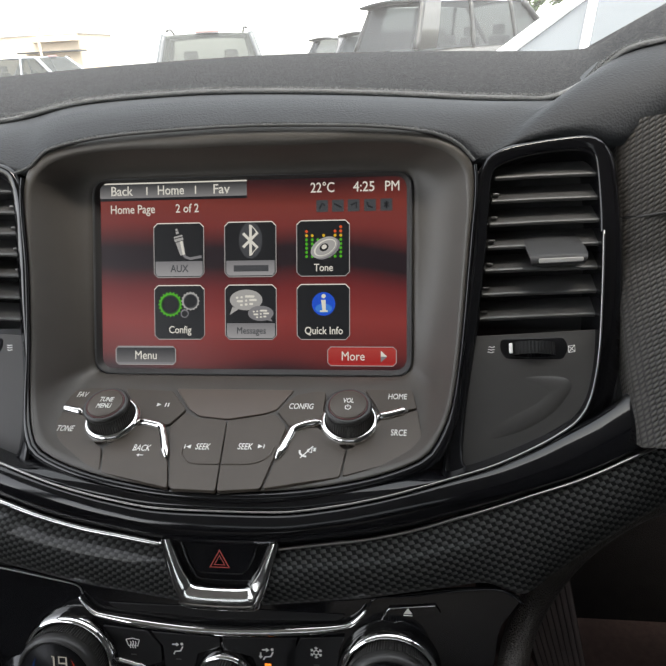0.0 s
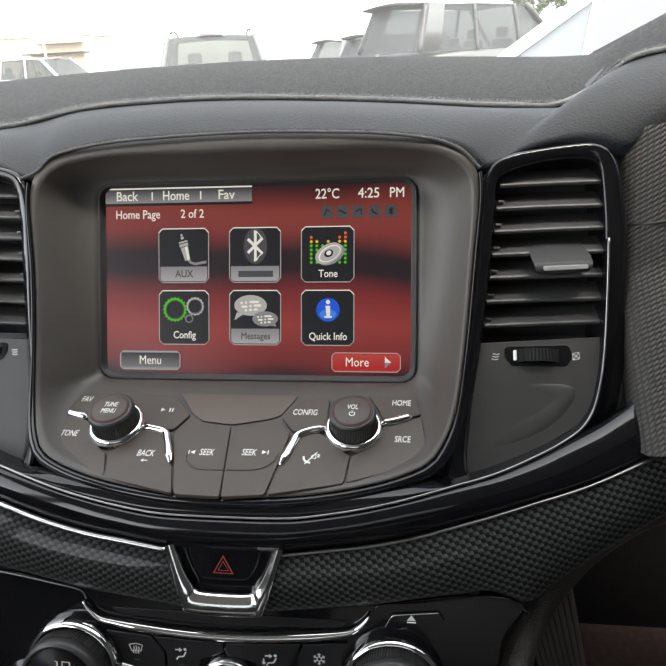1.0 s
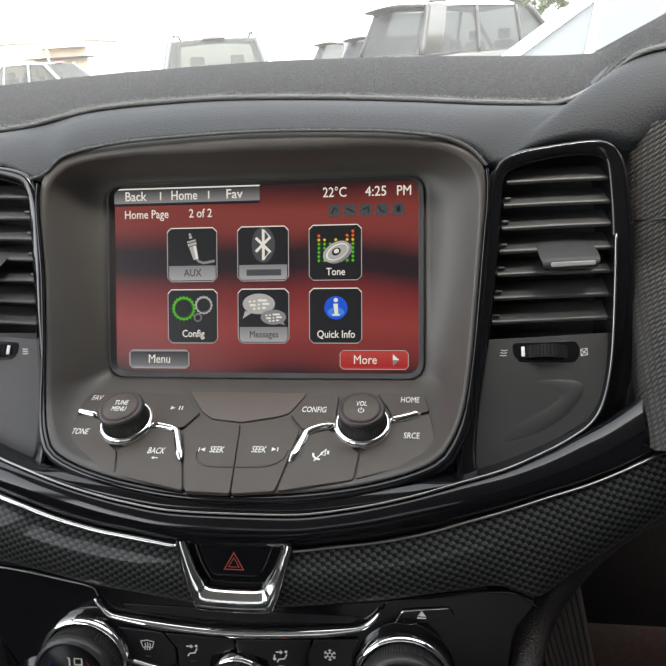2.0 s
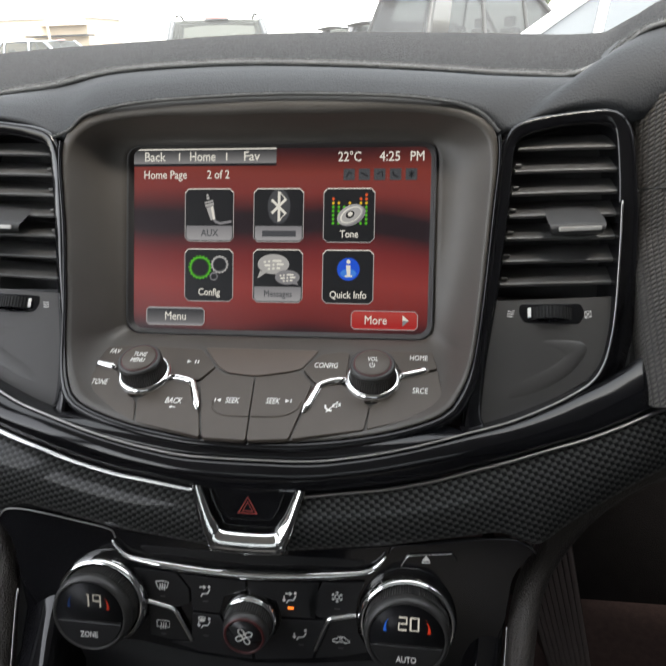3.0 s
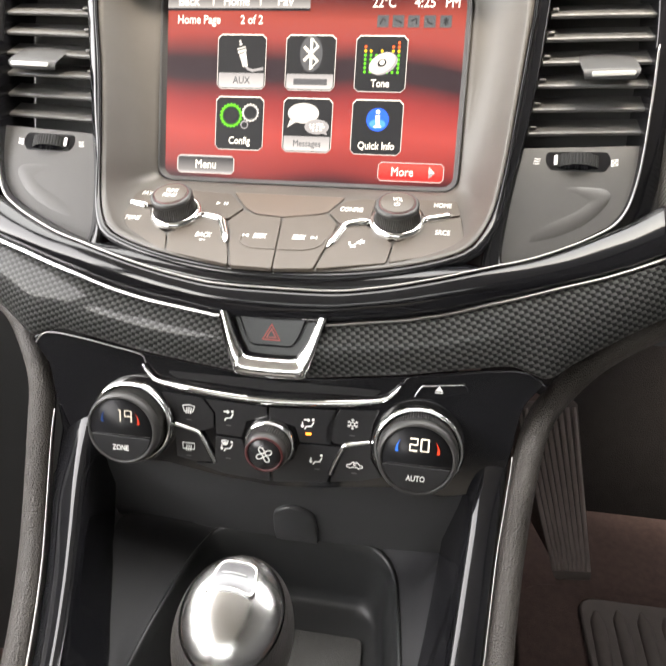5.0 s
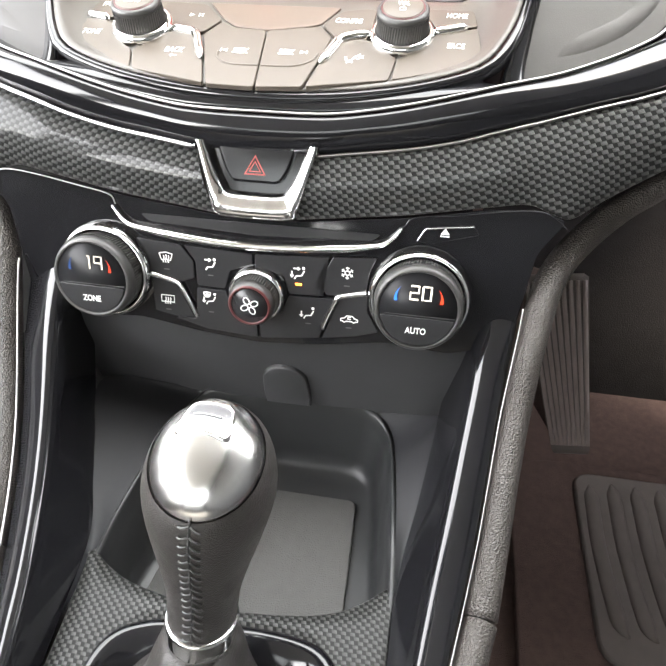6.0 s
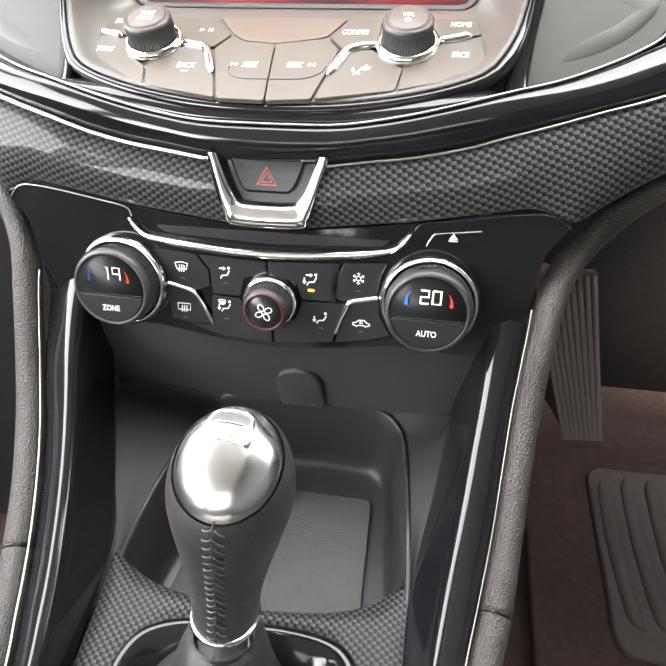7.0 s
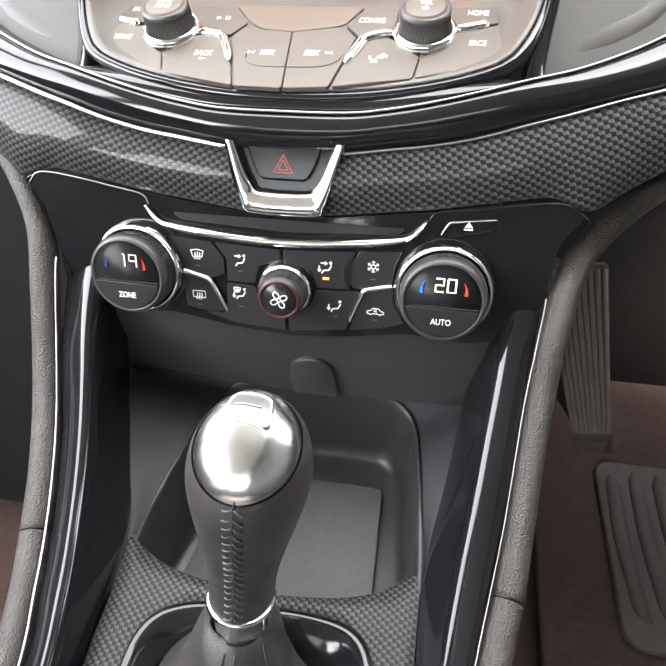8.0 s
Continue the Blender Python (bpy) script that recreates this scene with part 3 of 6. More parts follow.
for _ in range(16000):
    k = rng.randrange(14, 108)
    u = rng.random() ** 1.6
    t = 0.02 + 0.95 * u
    p = mat_edge[k].lerp(mat_edge[k + 1], rng.random()).lerp(crest[k].lerp(crest[k + 1], rng.random()), t)
    p.z += 0.0016 + 0.004 * math.sin(math.pi * t) ** 1.5 - 0.003 * t ** 6
    d = Vector((rng.uniform(-1, 1), rng.uniform(-1, 1), rng.uniform(0.1, 0.8))).normalized() * rng.uniform(0.0006, 0.0016)
    w = d.orthogonal().normalized() * rng.uniform(0.00005, 0.00011)
    bm.faces.new([bm.verts.new(q) for q in (p - w, p + w, p + d)])
part("felt_nap", bm, FIBRE, mat_thing, smooth=False, kind="stuff")

# ---------- display unit ----------
unit = thing("infotainment_unit", DASH, "dark grey infotainment unit with lit red menu display", "car display")
half = [(0, 74.5, -20), (40, 73.5, -20), (73, 71.5, -20), (98, 67, -20.5), (110, 61.5, -21), (117, 53, -21), (118, 38, -21.5), (116.5, 20, -22), (115, 2, -22.5), (112, -30, -27), (109, -52, -33), (106, -66, -38), (101, -77, -45), (94, -86, -51), (80, -92, -55), (60, -97, -58), (36, -100.6, -60), (15, -102, -61), (0, -102.3, -61)]
rim = curve(half, 60)
rim_loop = [tuple(v) for v in rim] + [(-v.x, v.y, v.z) for v in reversed(rim[1:-1])]
rim_loop = [(a, b, c) for a, b, c in rim_loop]
lip = []
for x, z, y in rim_loop:
    up = max(0.0, min(1.0, (z - 20) / 35))
    down = max(0.0, min(1.0, (-z - 60) / 30))
    lip.append((x * (1 - 0.018 - 0.012 * up), z - 9 * up * min(1, 1.2 - abs(x) / 150) if z > 0 else z * (1 - 0.012 * down), y + 0.5))
frame_loop = [(x * 1000, z * 1000, -2.0) for x, z in rounded(0.1772, 0.1085, 0.008, -0.0004, -0.0005, 6)]
edge_loop = [(x * 1000, z * 1000, 0.4) for x, z in rounded(0.1724, 0.1045, 0.006, -0.0004, 0, 6)]
ang = [k * 2 * math.pi / 220 for k in range(220)]
r0 = ring_at([(x, z, y + 6) for x, z, y in rim_loop], ang, 0, -5)
r1 = ring_at(rim_loop, ang, 0, -5)
r2 = ring_at(lip, ang, 0, -5)
r4 = ring_at(frame_loop, ang, 0, -5)
r5 = ring_at(edge_loop, ang, 0, -5)


def bowl_row(t, sag):
    row = []
    for a, b in zip(r2, r4):
        p = a.lerp(b, t)
        side_y = p.y + sag * 0.001 * math.sin(math.pi * t)
        w = ease((-0.050 - p.z) / 0.008) * ease((0.104 - abs(p.x)) / 0.016) * ease(t / 0.08)
        p.y = side_y * (1 - w) + panel_y(p.z * 1000) * 0.001 * w
        row.append(p)
    return row


part("bezel", grid([r0, [p + Vector((0, 0.0012, 0)) for p in r1], [p * 0.998 for p in r1], r2] + [bowl_row(t, 5) for t in (0.03, 0.12, 0.25, 0.45, 0.65, 0.85, 0.97)] + [[p + Vector((0, 0.001, 0)) for p in r4]], around=True), SOFT, unit)
part("display_frame", grid([[p + Vector((0, 0.001, 0)) for p in r4], [p - Vector((0, 0.0012, 0)) for p in r4], [a.lerp(b, 0.5) - Vector((0, 0.0013, 0)) for a, b in zip(r4, r5)], r5, [p * 0.97 + Vector((0, 0.001, 0)) for p in r5]], around=True), MATTE, unit, "thin dark frame round the display")


def display_material():
    m = bpy.data.materials.new("display_picture")
    m.use_nodes = True
    nt = m.node_tree
    b = nt.nodes["Principled BSDF"]
    b.inputs["Base Color"].default_value = (0.008, 0.008, 0.010, 1)
    b.inputs["Roughness"].default_value = 0.28
    b.inputs["Specular IOR Level"].default_value = 0.25
    tc = nt.nodes.new("ShaderNodeTexCoord")
    sp = nt.nodes.new("ShaderNodeSeparateXYZ")
    nt.links.new(tc.outputs["Object"], sp.inputs[0])
    no = nt.nodes.new("ShaderNodeTexNoise")
    no.inputs["Scale"].default_value = 16
    no.inputs["Detail"].default_value = 0
    nt.links.new(tc.outputs["Object"], no.inputs["Vector"])
    ad = nt.nodes.new("ShaderNodeMath")
    ad.operation = "MULTIPLY_ADD"
    nt.links.new(no.outputs["Fac"], ad.inputs[0])
    ad.inputs[1].default_value = 0.018
    nt.links.new(sp.outputs[2], ad.inputs[2])
    mr = nt.nodes.new("ShaderNodeMapRange")
    mr.inputs["From Min"].default_value, mr.inputs["From Max"].default_value = -0.043, 0.061
    nt.links.new(ad.outputs[0], mr.inputs["Value"])
    cr = nt.nodes.new("ShaderNodeValToRGB")
    nt.links.new(mr.outputs[0], cr.inputs[0])
    el = cr.color_ramp.elements
    el[0].position, el[0].color = 0.0, (0.03, 0.004, 0.006, 1)
    el[1].position, el[1].color = 1.0, (0.045, 0.012, 0.014, 1)
    for at, c in ((0.08, (0.17, 0.018, 0.016)), (0.28, (0.31, 0.040, 0.034)), (0.43, (0.2, 0.02, 0.02)), (0.54, (0.018, 0.008, 0.01)), (0.63, (0.018, 0.008, 0.01)), (0.75, (0.23, 0.034, 0.028)), (0.87, (0.25, 0.045, 0.034))):
        e = el.new(at)
        e.color = (*c, 1)
    nt.links.new(cr.outputs[0], b.inputs["Emission Color"])
    b.inputs["Emission Strength"].default_value = 0.092
    return m


screen = part("display", plate([(x, z) for x, z in rounded(0.1717, 0.1038, 0.003, -0.0004)], facing(0, 1.2, 0), 0.0006, 0.0002), display_material(), unit, "lit display with a dark red menu page", smooth=False)
UI_W = lit("lit_white", (0.85, 0.84, 0.78), 0.095)
UI_G = lit("lit_grey", (0.25, 0.25, 0.27), 0.095)
UI_B = lit("lit_near_black", (0.012, 0.013, 0.016), 0.095)
UI_D = lit("lit_dark_grey", (0.07, 0.075, 0.085), 0.095)
UI_R = lit("lit_red", (0.5, 0.03, 0.03), 0.095)
UI_GR = lit("lit_green", (0.08, 0.5, 0.02), 0.095)
UI_GD = lit("lit_dark_green", (0.02, 0.12, 0.01), 0.095)
UI_BP = lit("lit_pale_blue", (0.05, 0.25, 0.85), 0.095)
UI_BL = lit("lit_blue", (0.01, 0.1, 0.75), 0.095)
UI_O = lit("lit_orange", (0.85, 0.12, 0.03), 0.095)
UI_Y = lit("lit_yellow", (0.8, 0.5, 0.03), 0.095)
UI_S = lit("lit_silver", (0.45, 0.45, 0.45), 0.095)


def ui(name, bm, mat, label=""):
    return part(name, bm, mat, screen, label, smooth=False)


def at_ui(x, z, layer=1):
    return facing(x, 0.35 - 0.12 * layer, z)


def mm2(pts):
    return [(x * 0.001, y * 0.001) for x, y in pts]


# tab bar
ui("tab_bar", flat([mm2([(-86, 43.5), (-1.5, 43.5), (-1.5, 51.2), (-86, 51.2)])], at_ui(0, 0, 1)), lit_fade("lit_bar_fade", (0.27, 0.27, 0.28), (0.03, 0.032, 0.036), 0.095))
ui("tab_bar_line", flat([mm2([(-86, 51.2), (-1.5, 51.2), (-1.5, 52), (-86, 52)])], at_ui(0, 0, 1)), UI_W)
ui("tab_bar_line", flat([mm2([(-86, 42), (-1.5, 42), (-1.5, 43.5), (-86, 43.5)])], at_ui(0, 0, 1)), UI_B)
for x in (-58.5, -30.5):
    ui("tab_divider", flat([mm2([(x - 0.4, 45), (x + 0.4, 45), (x + 0.4, 49.5), (x - 0.4, 49.5)])], at_ui(0, 0, 2)), UI_W)
for words, x, z, size, sq in (("Back", -73.4, 47.2, 4.6, 0.76), ("Home", -44.8, 47.2, 4.6, 0.70), ("Fav", -16.0, 47.2, 4.6, 0.82), ("Home Page", -67.0, 37.0, 4.2, 0.70), ("2 of 2", -35.4, 37.0, 4.2, 0.71),
                              ("22°C", 40.2, 46.4, 4.7, 0.70), ("4:25", 62.6, 46.4, 4.7, 0.76), ("PM", 77.6, 46.4, 4.7, 0.72)):
    lettering("menu_word", words, size * 0.00112, at_ui(x, z, 3), UI_W, screen, sq * 1.2, bold=0.00006)
for x, pts in ((40, [(-1.5, -1.5), (0, 1.5), (1.5, 0)]), (48.5, [(-2, 1), (2, -1)]), (57, [(-1.5, 0), (1.5, 1.5), (1.5, -1.5)]), (65.8, [(-1.5, 1.5), (-1, -0.5), (1.5, -1.5)]), (74.5, [(-1.2, -1), (1.2, 1), (0, 2), (0, -2), (1.2, -1), (-1.2, 1)])):
    ui("status_icon", flat([mm2([(x - 3.2, 33.5), (x + 3.2, 33.5), (x + 3.2, 40), (x - 3.2, 40)])], at_ui(0, 0, 1)), UI_D)
    ui("status_mark", strokes([mm2([(x + a, 36.8 + b) for a, b in pts])], 0.0007, at_ui(0, 0, 2)), UI_B)


def tile(x0, z1, grey):
    w, h = 28.7, 29.9
    c = 2.2
    octo = [(c, 0), (w - c, 0), (w, -c), (w, -h + c), (w - c, -h), (c, -h), (0, -h + c), (0, -c)]
    m = at_ui(x0, z1, 1)
    ui("tile", flat([mm2(octo)], m), UI_B)
    ui("tile_edge", strokes([mm2(octo)], 0.00045, at_ui(x0, z1, 2), closed=True), UI_S)
    ui("tile_edge", strokes([mm2([(0, -c), (c, 0), (w - c, 0), (w, -c)])], 0.0006, at_ui(x0, z1, 3)), UI_W)
    if grey:
        ui("tile_caption", flat([mm2([(0.8, -21), (w - 0.8, -21), (w - 0.8, -h + c), (w - c, -h + 0.7), (c, -h + 0.7), (0.8, -h + c)])], at_ui(x0, z1, 2)), lit_fade("lit_caption_fade", (0.40, 0.40, 0.42), (0.24, 0.24, 0.26), 0.095))


COLS, TOPS = (-54.8, -14.2, 26.0), (29.0, -5.4)
for r, z in enumerate(TOPS):
    for c, x in enumerate(COLS):
        tile(x, z, (r, c) in ((0, 0), (0, 1), (1, 1)))
for words, c, r, z, mat_, size in (("AUX", 0, 0, -25.2, UI_D, 4.0), ("Tone", 2, 0, -25.5, UI_W, 4.0), ("Config", 0, 1, -24.8, UI_W, 4.0), ("Messages", 1, 1, -25.2, UI_D, 3.6), ("Quick Info", 2, 1, -25.2, UI_W, 4.0)):
    lettering("menu_word", words, size * 0.001, at_ui(COLS[c] + 14.6, TOPS[r] + z, 4), mat_, screen, 0.86, bold=0.00007)
ui("caption_bar", flat([mm2([(5, -27), (24.5, -27), (24.5, -23.6), (5, -23.6)])], at_ui(COLS[1], TOPS[0], 3)), UI_D)
# AUX plug
m = at_ui(COLS[0] + 13, TOPS[0] - 3, 3) @ pose(0, 0, 0, 0, 0, 14)
ui("plug_icon", flat([mm2([(-0.5, 0), (0.6, 0), (1, -3), (-0.9, -3)]), mm2([(-2.6, -4), (2.6, -4), (2.6, -7), (-2.6, -7)]), mm2([(-2.2, -7.4), (2.2, -7.4), (1.6, -15), (-1.4, -15)])], m), UI_S)
ui("plug_icon", flat([mm2([(-1.0, -3.1), (1.1, -3.1), (1.1, -3.5), (-1.0, -3.5)]), mm2([(-0.7, -1.3), (0.8, -1.3), (0.8, -1.6), (-0.7, -1.6)]), mm2([(-2.6, -5.0), (2.6, -5.0), (2.6, -5.5), (-2.6, -5.5)])], m, 0.0004), UI_B)
ui("plug_icon", flat([mm2([(0.4, -7.4), (1.8, -7.4), (1.3, -15), (0.1, -15)])], m, 0.0004), UI_W)
ui("plug_cable", strokes([mm2([(17, -17.3), (18.5, -18.8), (21, -19.6), (25, -18.9), (27.5, -18.5)])], 0.0015, at_ui(COLS[0], TOPS[0], 3)), UI_G)
# wireless mark
ui("oval", flat([mm2(disc(6.6, 14.6, -10, 32, 1.5))], at_ui(COLS[1], TOPS[0], 2)), UI_D)
ui("wireless_mark", strokes([mm2([(10.4, -13.8), (18.4, -6), (14.6, -1.6), (14.6, -18.4), (18.4, -14), (10.4, -6.2)])], 0.0016, at_ui(COLS[1], TOPS[0], 3)), UI_W)
# level meter and loudspeaker
for i, (n, top) in enumerate(((7, 1), (6, 1), (5, 0), (6, 1), (4, 0), (7, 1), (8, 1))):
    for k in range(n):
        ui("level_dot", flat([mm2(disc(0.85, 5.4 + 3.1 * i, -19.3 + 2.25 * k, 8))], at_ui(COLS[2], TOPS[0], 2)), UI_GR if k < 5 else (UI_Y if k == 5 else UI_O))
m = at_ui(COLS[2] + 15, TOPS[0] - 14.5, 3) @ pose(0, 0, 0, 0, 0, 30)
ui("speaker_icon", flat([mm2(disc(8, 0.8, -1.2, 28, 0.62))], m), UI_G)
ui("speaker_icon", flat([mm2(disc(8, 0, 0, 28, 0.62))], m, 0.0003), UI_S)
ui("speaker_icon", flat([mm2(disc(6.6, 0.3, -0.3, 28, 0.58))], m, 0.00035), UI_W)
ui("speaker_icon", flat([mm2(disc(5.9, 0.5, -0.5, 28, 0.56))], m, 0.0004), UI_S)
ui("speaker_icon", flat([mm2(disc(2.6, 0, 0, 20, 0.75))], m, 0.00045), UI_B)
ui("speaker_icon", flat([mm2(disc(1.5, 0.2, 0.2, 16, 0.8))], m, 0.0005), UI_W)


def gear(cx, cy, r, teeth, mat_, w):
    mg = at_ui(COLS[0] + cx, TOPS[1] + cy, 3)
    ui("gear_icon", strokes([disc(r * 0.001, 0, 0, 40)], w, mg, closed=True), mat_)
    ui("gear_icon", strokes([disc(r * 0.001 - w * 0.35, 0.0001, -0.00015, 40)], w * 0.45, mg, 0.0003, closed=True), UI_GD if mat_ is UI_GR else UI_D)
    ui("gear_icon", strokes([[(r * 0.00105 * math.cos(a), r * 0.00105 * math.sin(a)), (r * 0.00125 * math.cos(a), r * 0.00125 * math.sin(a))] for a in (k * 2 * math.pi / teeth for k in range(teeth))], 0.0009, mg), mat_)


gear(9.2, -10.5, 5.6, 20, UI_GR, 0.0015)
gear(20.8, -8.7, 4.2, 16, UI_S, 0.0013)
gear(17.4, -15.6, 1.9, 12, UI_G, 0.0008)
for cx, cy, rx, sy, tail in ((11.8, -8.2, 9.2, 0.62, [(4, -12), (2.5, -16.5), (8, -13)]), (20, -15.6, 7.2, 0.58, [(22, -19), (26.5, -20), (25, -17)])):
    ui("bubble_icon", flat([mm2(disc(rx, cx, cy, 28, sy)), mm2(tail)], at_ui(COLS[1], TOPS[1], 2 if rx > 8 else 3)), UI_S if rx > 8 else UI_G)
    for k, cuts in enumerate((((-0.62, -0.46), (-0.34, -0.2), (-0.06, 0.52)), ((-0.56, -0.18), (-0.06, 0.08), (0.2, 0.66)), ((-0.36, -0.2), (-0.08, 0.1), (0.2, 0.44)))):
        for a, b in cuts:
            z0 = cy + (1.7 - 2.1 * k) * rx / 9.2
            bar = [mm2(rounded((b - a) * rx, 1.25 * rx / 9.2, 0.55 * rx / 9.2, cx + (a + b) * rx / 2, z0 + 0.09 * (a + b) * rx / 2, 3))]
            ui("bubble_line", flat(bar, at_ui(COLS[1], TOPS[1], 4)), UI_W)
ui("info_disc", flat([mm2(disc(6.4, 14.6, -10.6, 36))], at_ui(COLS[2], TOPS[1], 2)), UI_BL)
ui("info_glow", flat([mm2(disc(4.6, 14.6, -13.0, 28, 0.55))], at_ui(COLS[2], TOPS[1], 2.5)), UI_BP)
ui("info_mark", flat([mm2(disc(1.2, 14.6, -6.4, 14)), mm2([(13.2, -8.4), (15.8, -8.4), (15.8, -14), (13.9, -14)]), mm2([(12.6, -14), (16.8, -14), (16.8, -14.9), (12.6, -14.9)])], at_ui(COLS[2], TOPS[1], 3)), UI_W)
for x0, x1, base_, words, tx in ((-77.9, -42.8, UI_G, "Menu", -60.3), (42.8, 79.8, UI_R, "More", 56.5)):
    o8 = [(x0 + 1.6, -39.3), (x1 - 1.6, -39.3), (x1, -41), (x1, -47.8), (x1 - 1.6, -49.5), (x0 + 1.6, -49.5), (x0, -47.8), (x0, -41)]
    ui("soft_key", flat([mm2(o8)], at_ui(0, 0, 1)), base_)
    ui("soft_key_shade", flat([mm2([(x0 + 0.5, -40.2), (x1 - 0.5, -40.2), (x1 - 0.5, -48.2), (x0 + 0.5, -48.2)])], at_ui(0, 0, 2)), lit_fade("lit_key_fade", (0.16, 0.16, 0.17), (0.012, 0.013, 0.016), 0.095) if base_ is UI_G else lit_fade("lit_red_fade", (0.42, 0.016, 0.016), (0.5, 0.06, 0.05), 0.095))
    ui("soft_key_edge", strokes([mm2(o8)], 0.0004, at_ui(0, 0, 3), closed=True), UI_S)
    lettering("menu_word", words, 0.0048, at_ui(tx, -44.5, 4), UI_W, screen, 0.86, bold=0.00003)
ui("arrow", flat([mm2([(71.5, -41.2), (75, -44.4), (71.5, -47.6)])], at_ui(0, 0, 3)), UI_W)
ui("arrow_shade", flat([mm2([(71.5, -44.4), (75, -44.4), (71.5, -47.6)])], at_ui(0, 0, 4)), UI_G)


# keys on the sloping panel
def key(name, pts, words="", at=None, size=3.7, sq=0.64, label=""):
    ob = part(name, plate(softened([panel_xy(x, z) for x, z in pts], 0.0016), PANEL, 0.0016, 0.00035), BUTTON, unit, label, smooth=False)
    if words:
        lettering("key_word", words, size * 0.001, on_panel(*at, 0.0018), INK, ob, sq, slant=0.12, bold=0.00004)
    return ob


key("key", [(-92, -62), (-76, -61), (-70, -71), (-82.5, -71.3), (-96, -68.8)], "FAV", (-87.3, -64.6))
key("key", [(-97, -70.4), (-80, -74), (-74, -82), (-63.6, -86.8), (-59.5, -95.5), (-97.5, -88)], "TONE", (-87.4, -79.5))
k_back = key("key", [(-62.6, -86.9), (-49, -77.2), (-38, -78.8), (-31, -88.6), (-28, -90.7), (-23.6, -100.6), (-58.2, -96)], "BACK", (-43, -86.6))
part("key_mark", strokes([mm2([(1.5, 0), (-1.5, 0)]), mm2([(-0.6, 0.7), (-1.7, 0), (-0.6, -0.7)])], 0.0005, on_panel(-42.2, -89.3, 0.0017)), INK, k_back, smooth=False)
k_play = key("key", [(-65, -61.2), (-38.1, -62.2), (-27.4, -70.4), (-33.9, -77), (-48.1, -75.6)])
part("key_mark", flat([mm2([(-3.2, 1.3), (-0.8, 0), (-3.2, -1.3)]), mm2([(1.2, 1.3), (1.9, 1.3), (1.9, -1.3), (1.2, -1.3)]), mm2([(2.7, 1.3), (3.4, 1.3), (3.4, -1.3), (2.7, -1.3)])], on_panel(-40.5, -68.7, 0.0018)), INK, k_play, smooth=False)
k_sl = key("key", [(-33, -78), (-26.7, -71.3), (-20.6, -73.8), (-4.5, -74.8), (-0.8, -101.2), (-22.2, -100.9), (-26.8, -91)], "SEEK", (-12.6, -85.6))
k_sr = key("key", [(-3.8, -74.8), (20, -71.6), (26.4, -77), (23.4, -87.8), (19.6, -100), (-0.1, -101.2)], "SEEK", (8.2, -85.2))
part("key_mark", flat([mm2([(-1.6, 1.2), (-1.1, 1.2), (-1.1, -1.2), (-1.6, -1.2)]), mm2([(1.6, 1.2), (-0.7, 0), (1.6, -1.2)])], on_panel(-20, -85.7, 0.0018)), INK, k_sl, smooth=False)
part("key_mark", flat([mm2([(1.1, 1.2), (1.6, 1.2), (1.6, -1.2), (1.1, -1.2)]), mm2([(-1.6, 1.2), (0.7, 0), (-1.6, -1.2)])], on_panel(16.2, -85, 0.0018)), INK, k_sr, smooth=False)
for kob, xs in ((k_sl, [(-22.5, -86), (-21.5, -89), (-15.5, -91.6), (-2.5, -91.8)]), (k_sr, [(-1, -91.8), (13.5, -91.2), (20.5, -88.5), (22.5, -85)])):
    part("key_ridge", tube([Matrix.Translation((0, 0, 0)) @ (on_panel(x, z, 0.0015).translation) for x, z in xs], 0.0006, 30, 8), BUTTON, kob)
key("key", [(20.4, -70.4), (28.4, -63.2), (39.3, -61.4), (44, -61.9), (43.4, -74), (28, -76.6)], "CONFIG", (32.2, -68.5))
k_mute = key("key", [(27.8, -78.6), (41.5, -76.6), (55.4, -84.6), (56.8, -85.4), (55, -95.2), (20.9, -99.9), (24, -90.3)])
part("key_mark", strokes([mm2([(-3.4, 0.9), (-3.1, -0.9), (-1.8, -2.3), (0.2, -2.8)])], 0.0010, on_panel(38.4, -86.6, 0.0017)), INK, k_mute, smooth=False)
part("key_mark", strokes([mm2([(-2.6, -3.6), (2.8, 3.4)]), mm2([(0.4, 1.2), (2.4, 2.6), (2.4, -0.4), (0.4, 0.2), (0.4, 1.2)]), mm2([(3.2, 2.4), (4.2, 0.4)]), mm2([(3.2, 0.4), (4.2, 2.4)])], 0.00055, on_panel(38.4, -86.6, 0.0017)), INK, k_mute, smooth=False)
key("key", [(64, -60.4), (88, -60.3), (90.4, -68.3), (72.5, -71.4), (69.7, -67.1)], "HOME", (80.6, -63.7))
key("key", [(72, -73.3), (90.6, -69.2), (93.6, -86.4), (56.2, -94.9), (57.4, -85.4), (69.3, -79.9)], "SRCE", (81.4, -78.6))


part("centre_pad", plate(softened([panel_xy(x, z) for x, z in [(-37, -60.6), (27, -60.6), (19.6, -69.6), (14, -71.2), (-4, -73.8), (-20, -72.6), (-26.4, -69.6)]], 0.0016), PANEL, 0.0009, 0.0004), PADBROWN, unit, "smooth brown-black pad between the keys", smooth=False)


def blade(pts, r=0.0017):
    part("chrome_blade", tube([on_panel(x, z, 0.0020).translation for x, z in pts], lambda t: r * min(1.0, 0.55 + 5 * t, 0.35 + 5 * (1 - t)), 30, 8, 1.35), CHROME, unit, "chrome blade between the keys")


blade([(-94, -71), (-88, -71.9), (-82, -72.6)])
blade([(-50, -76.2), (-43, -77), (-37.2, -78.2), (-34.5, -81.5), (-31.5, -86), (-29, -90)])
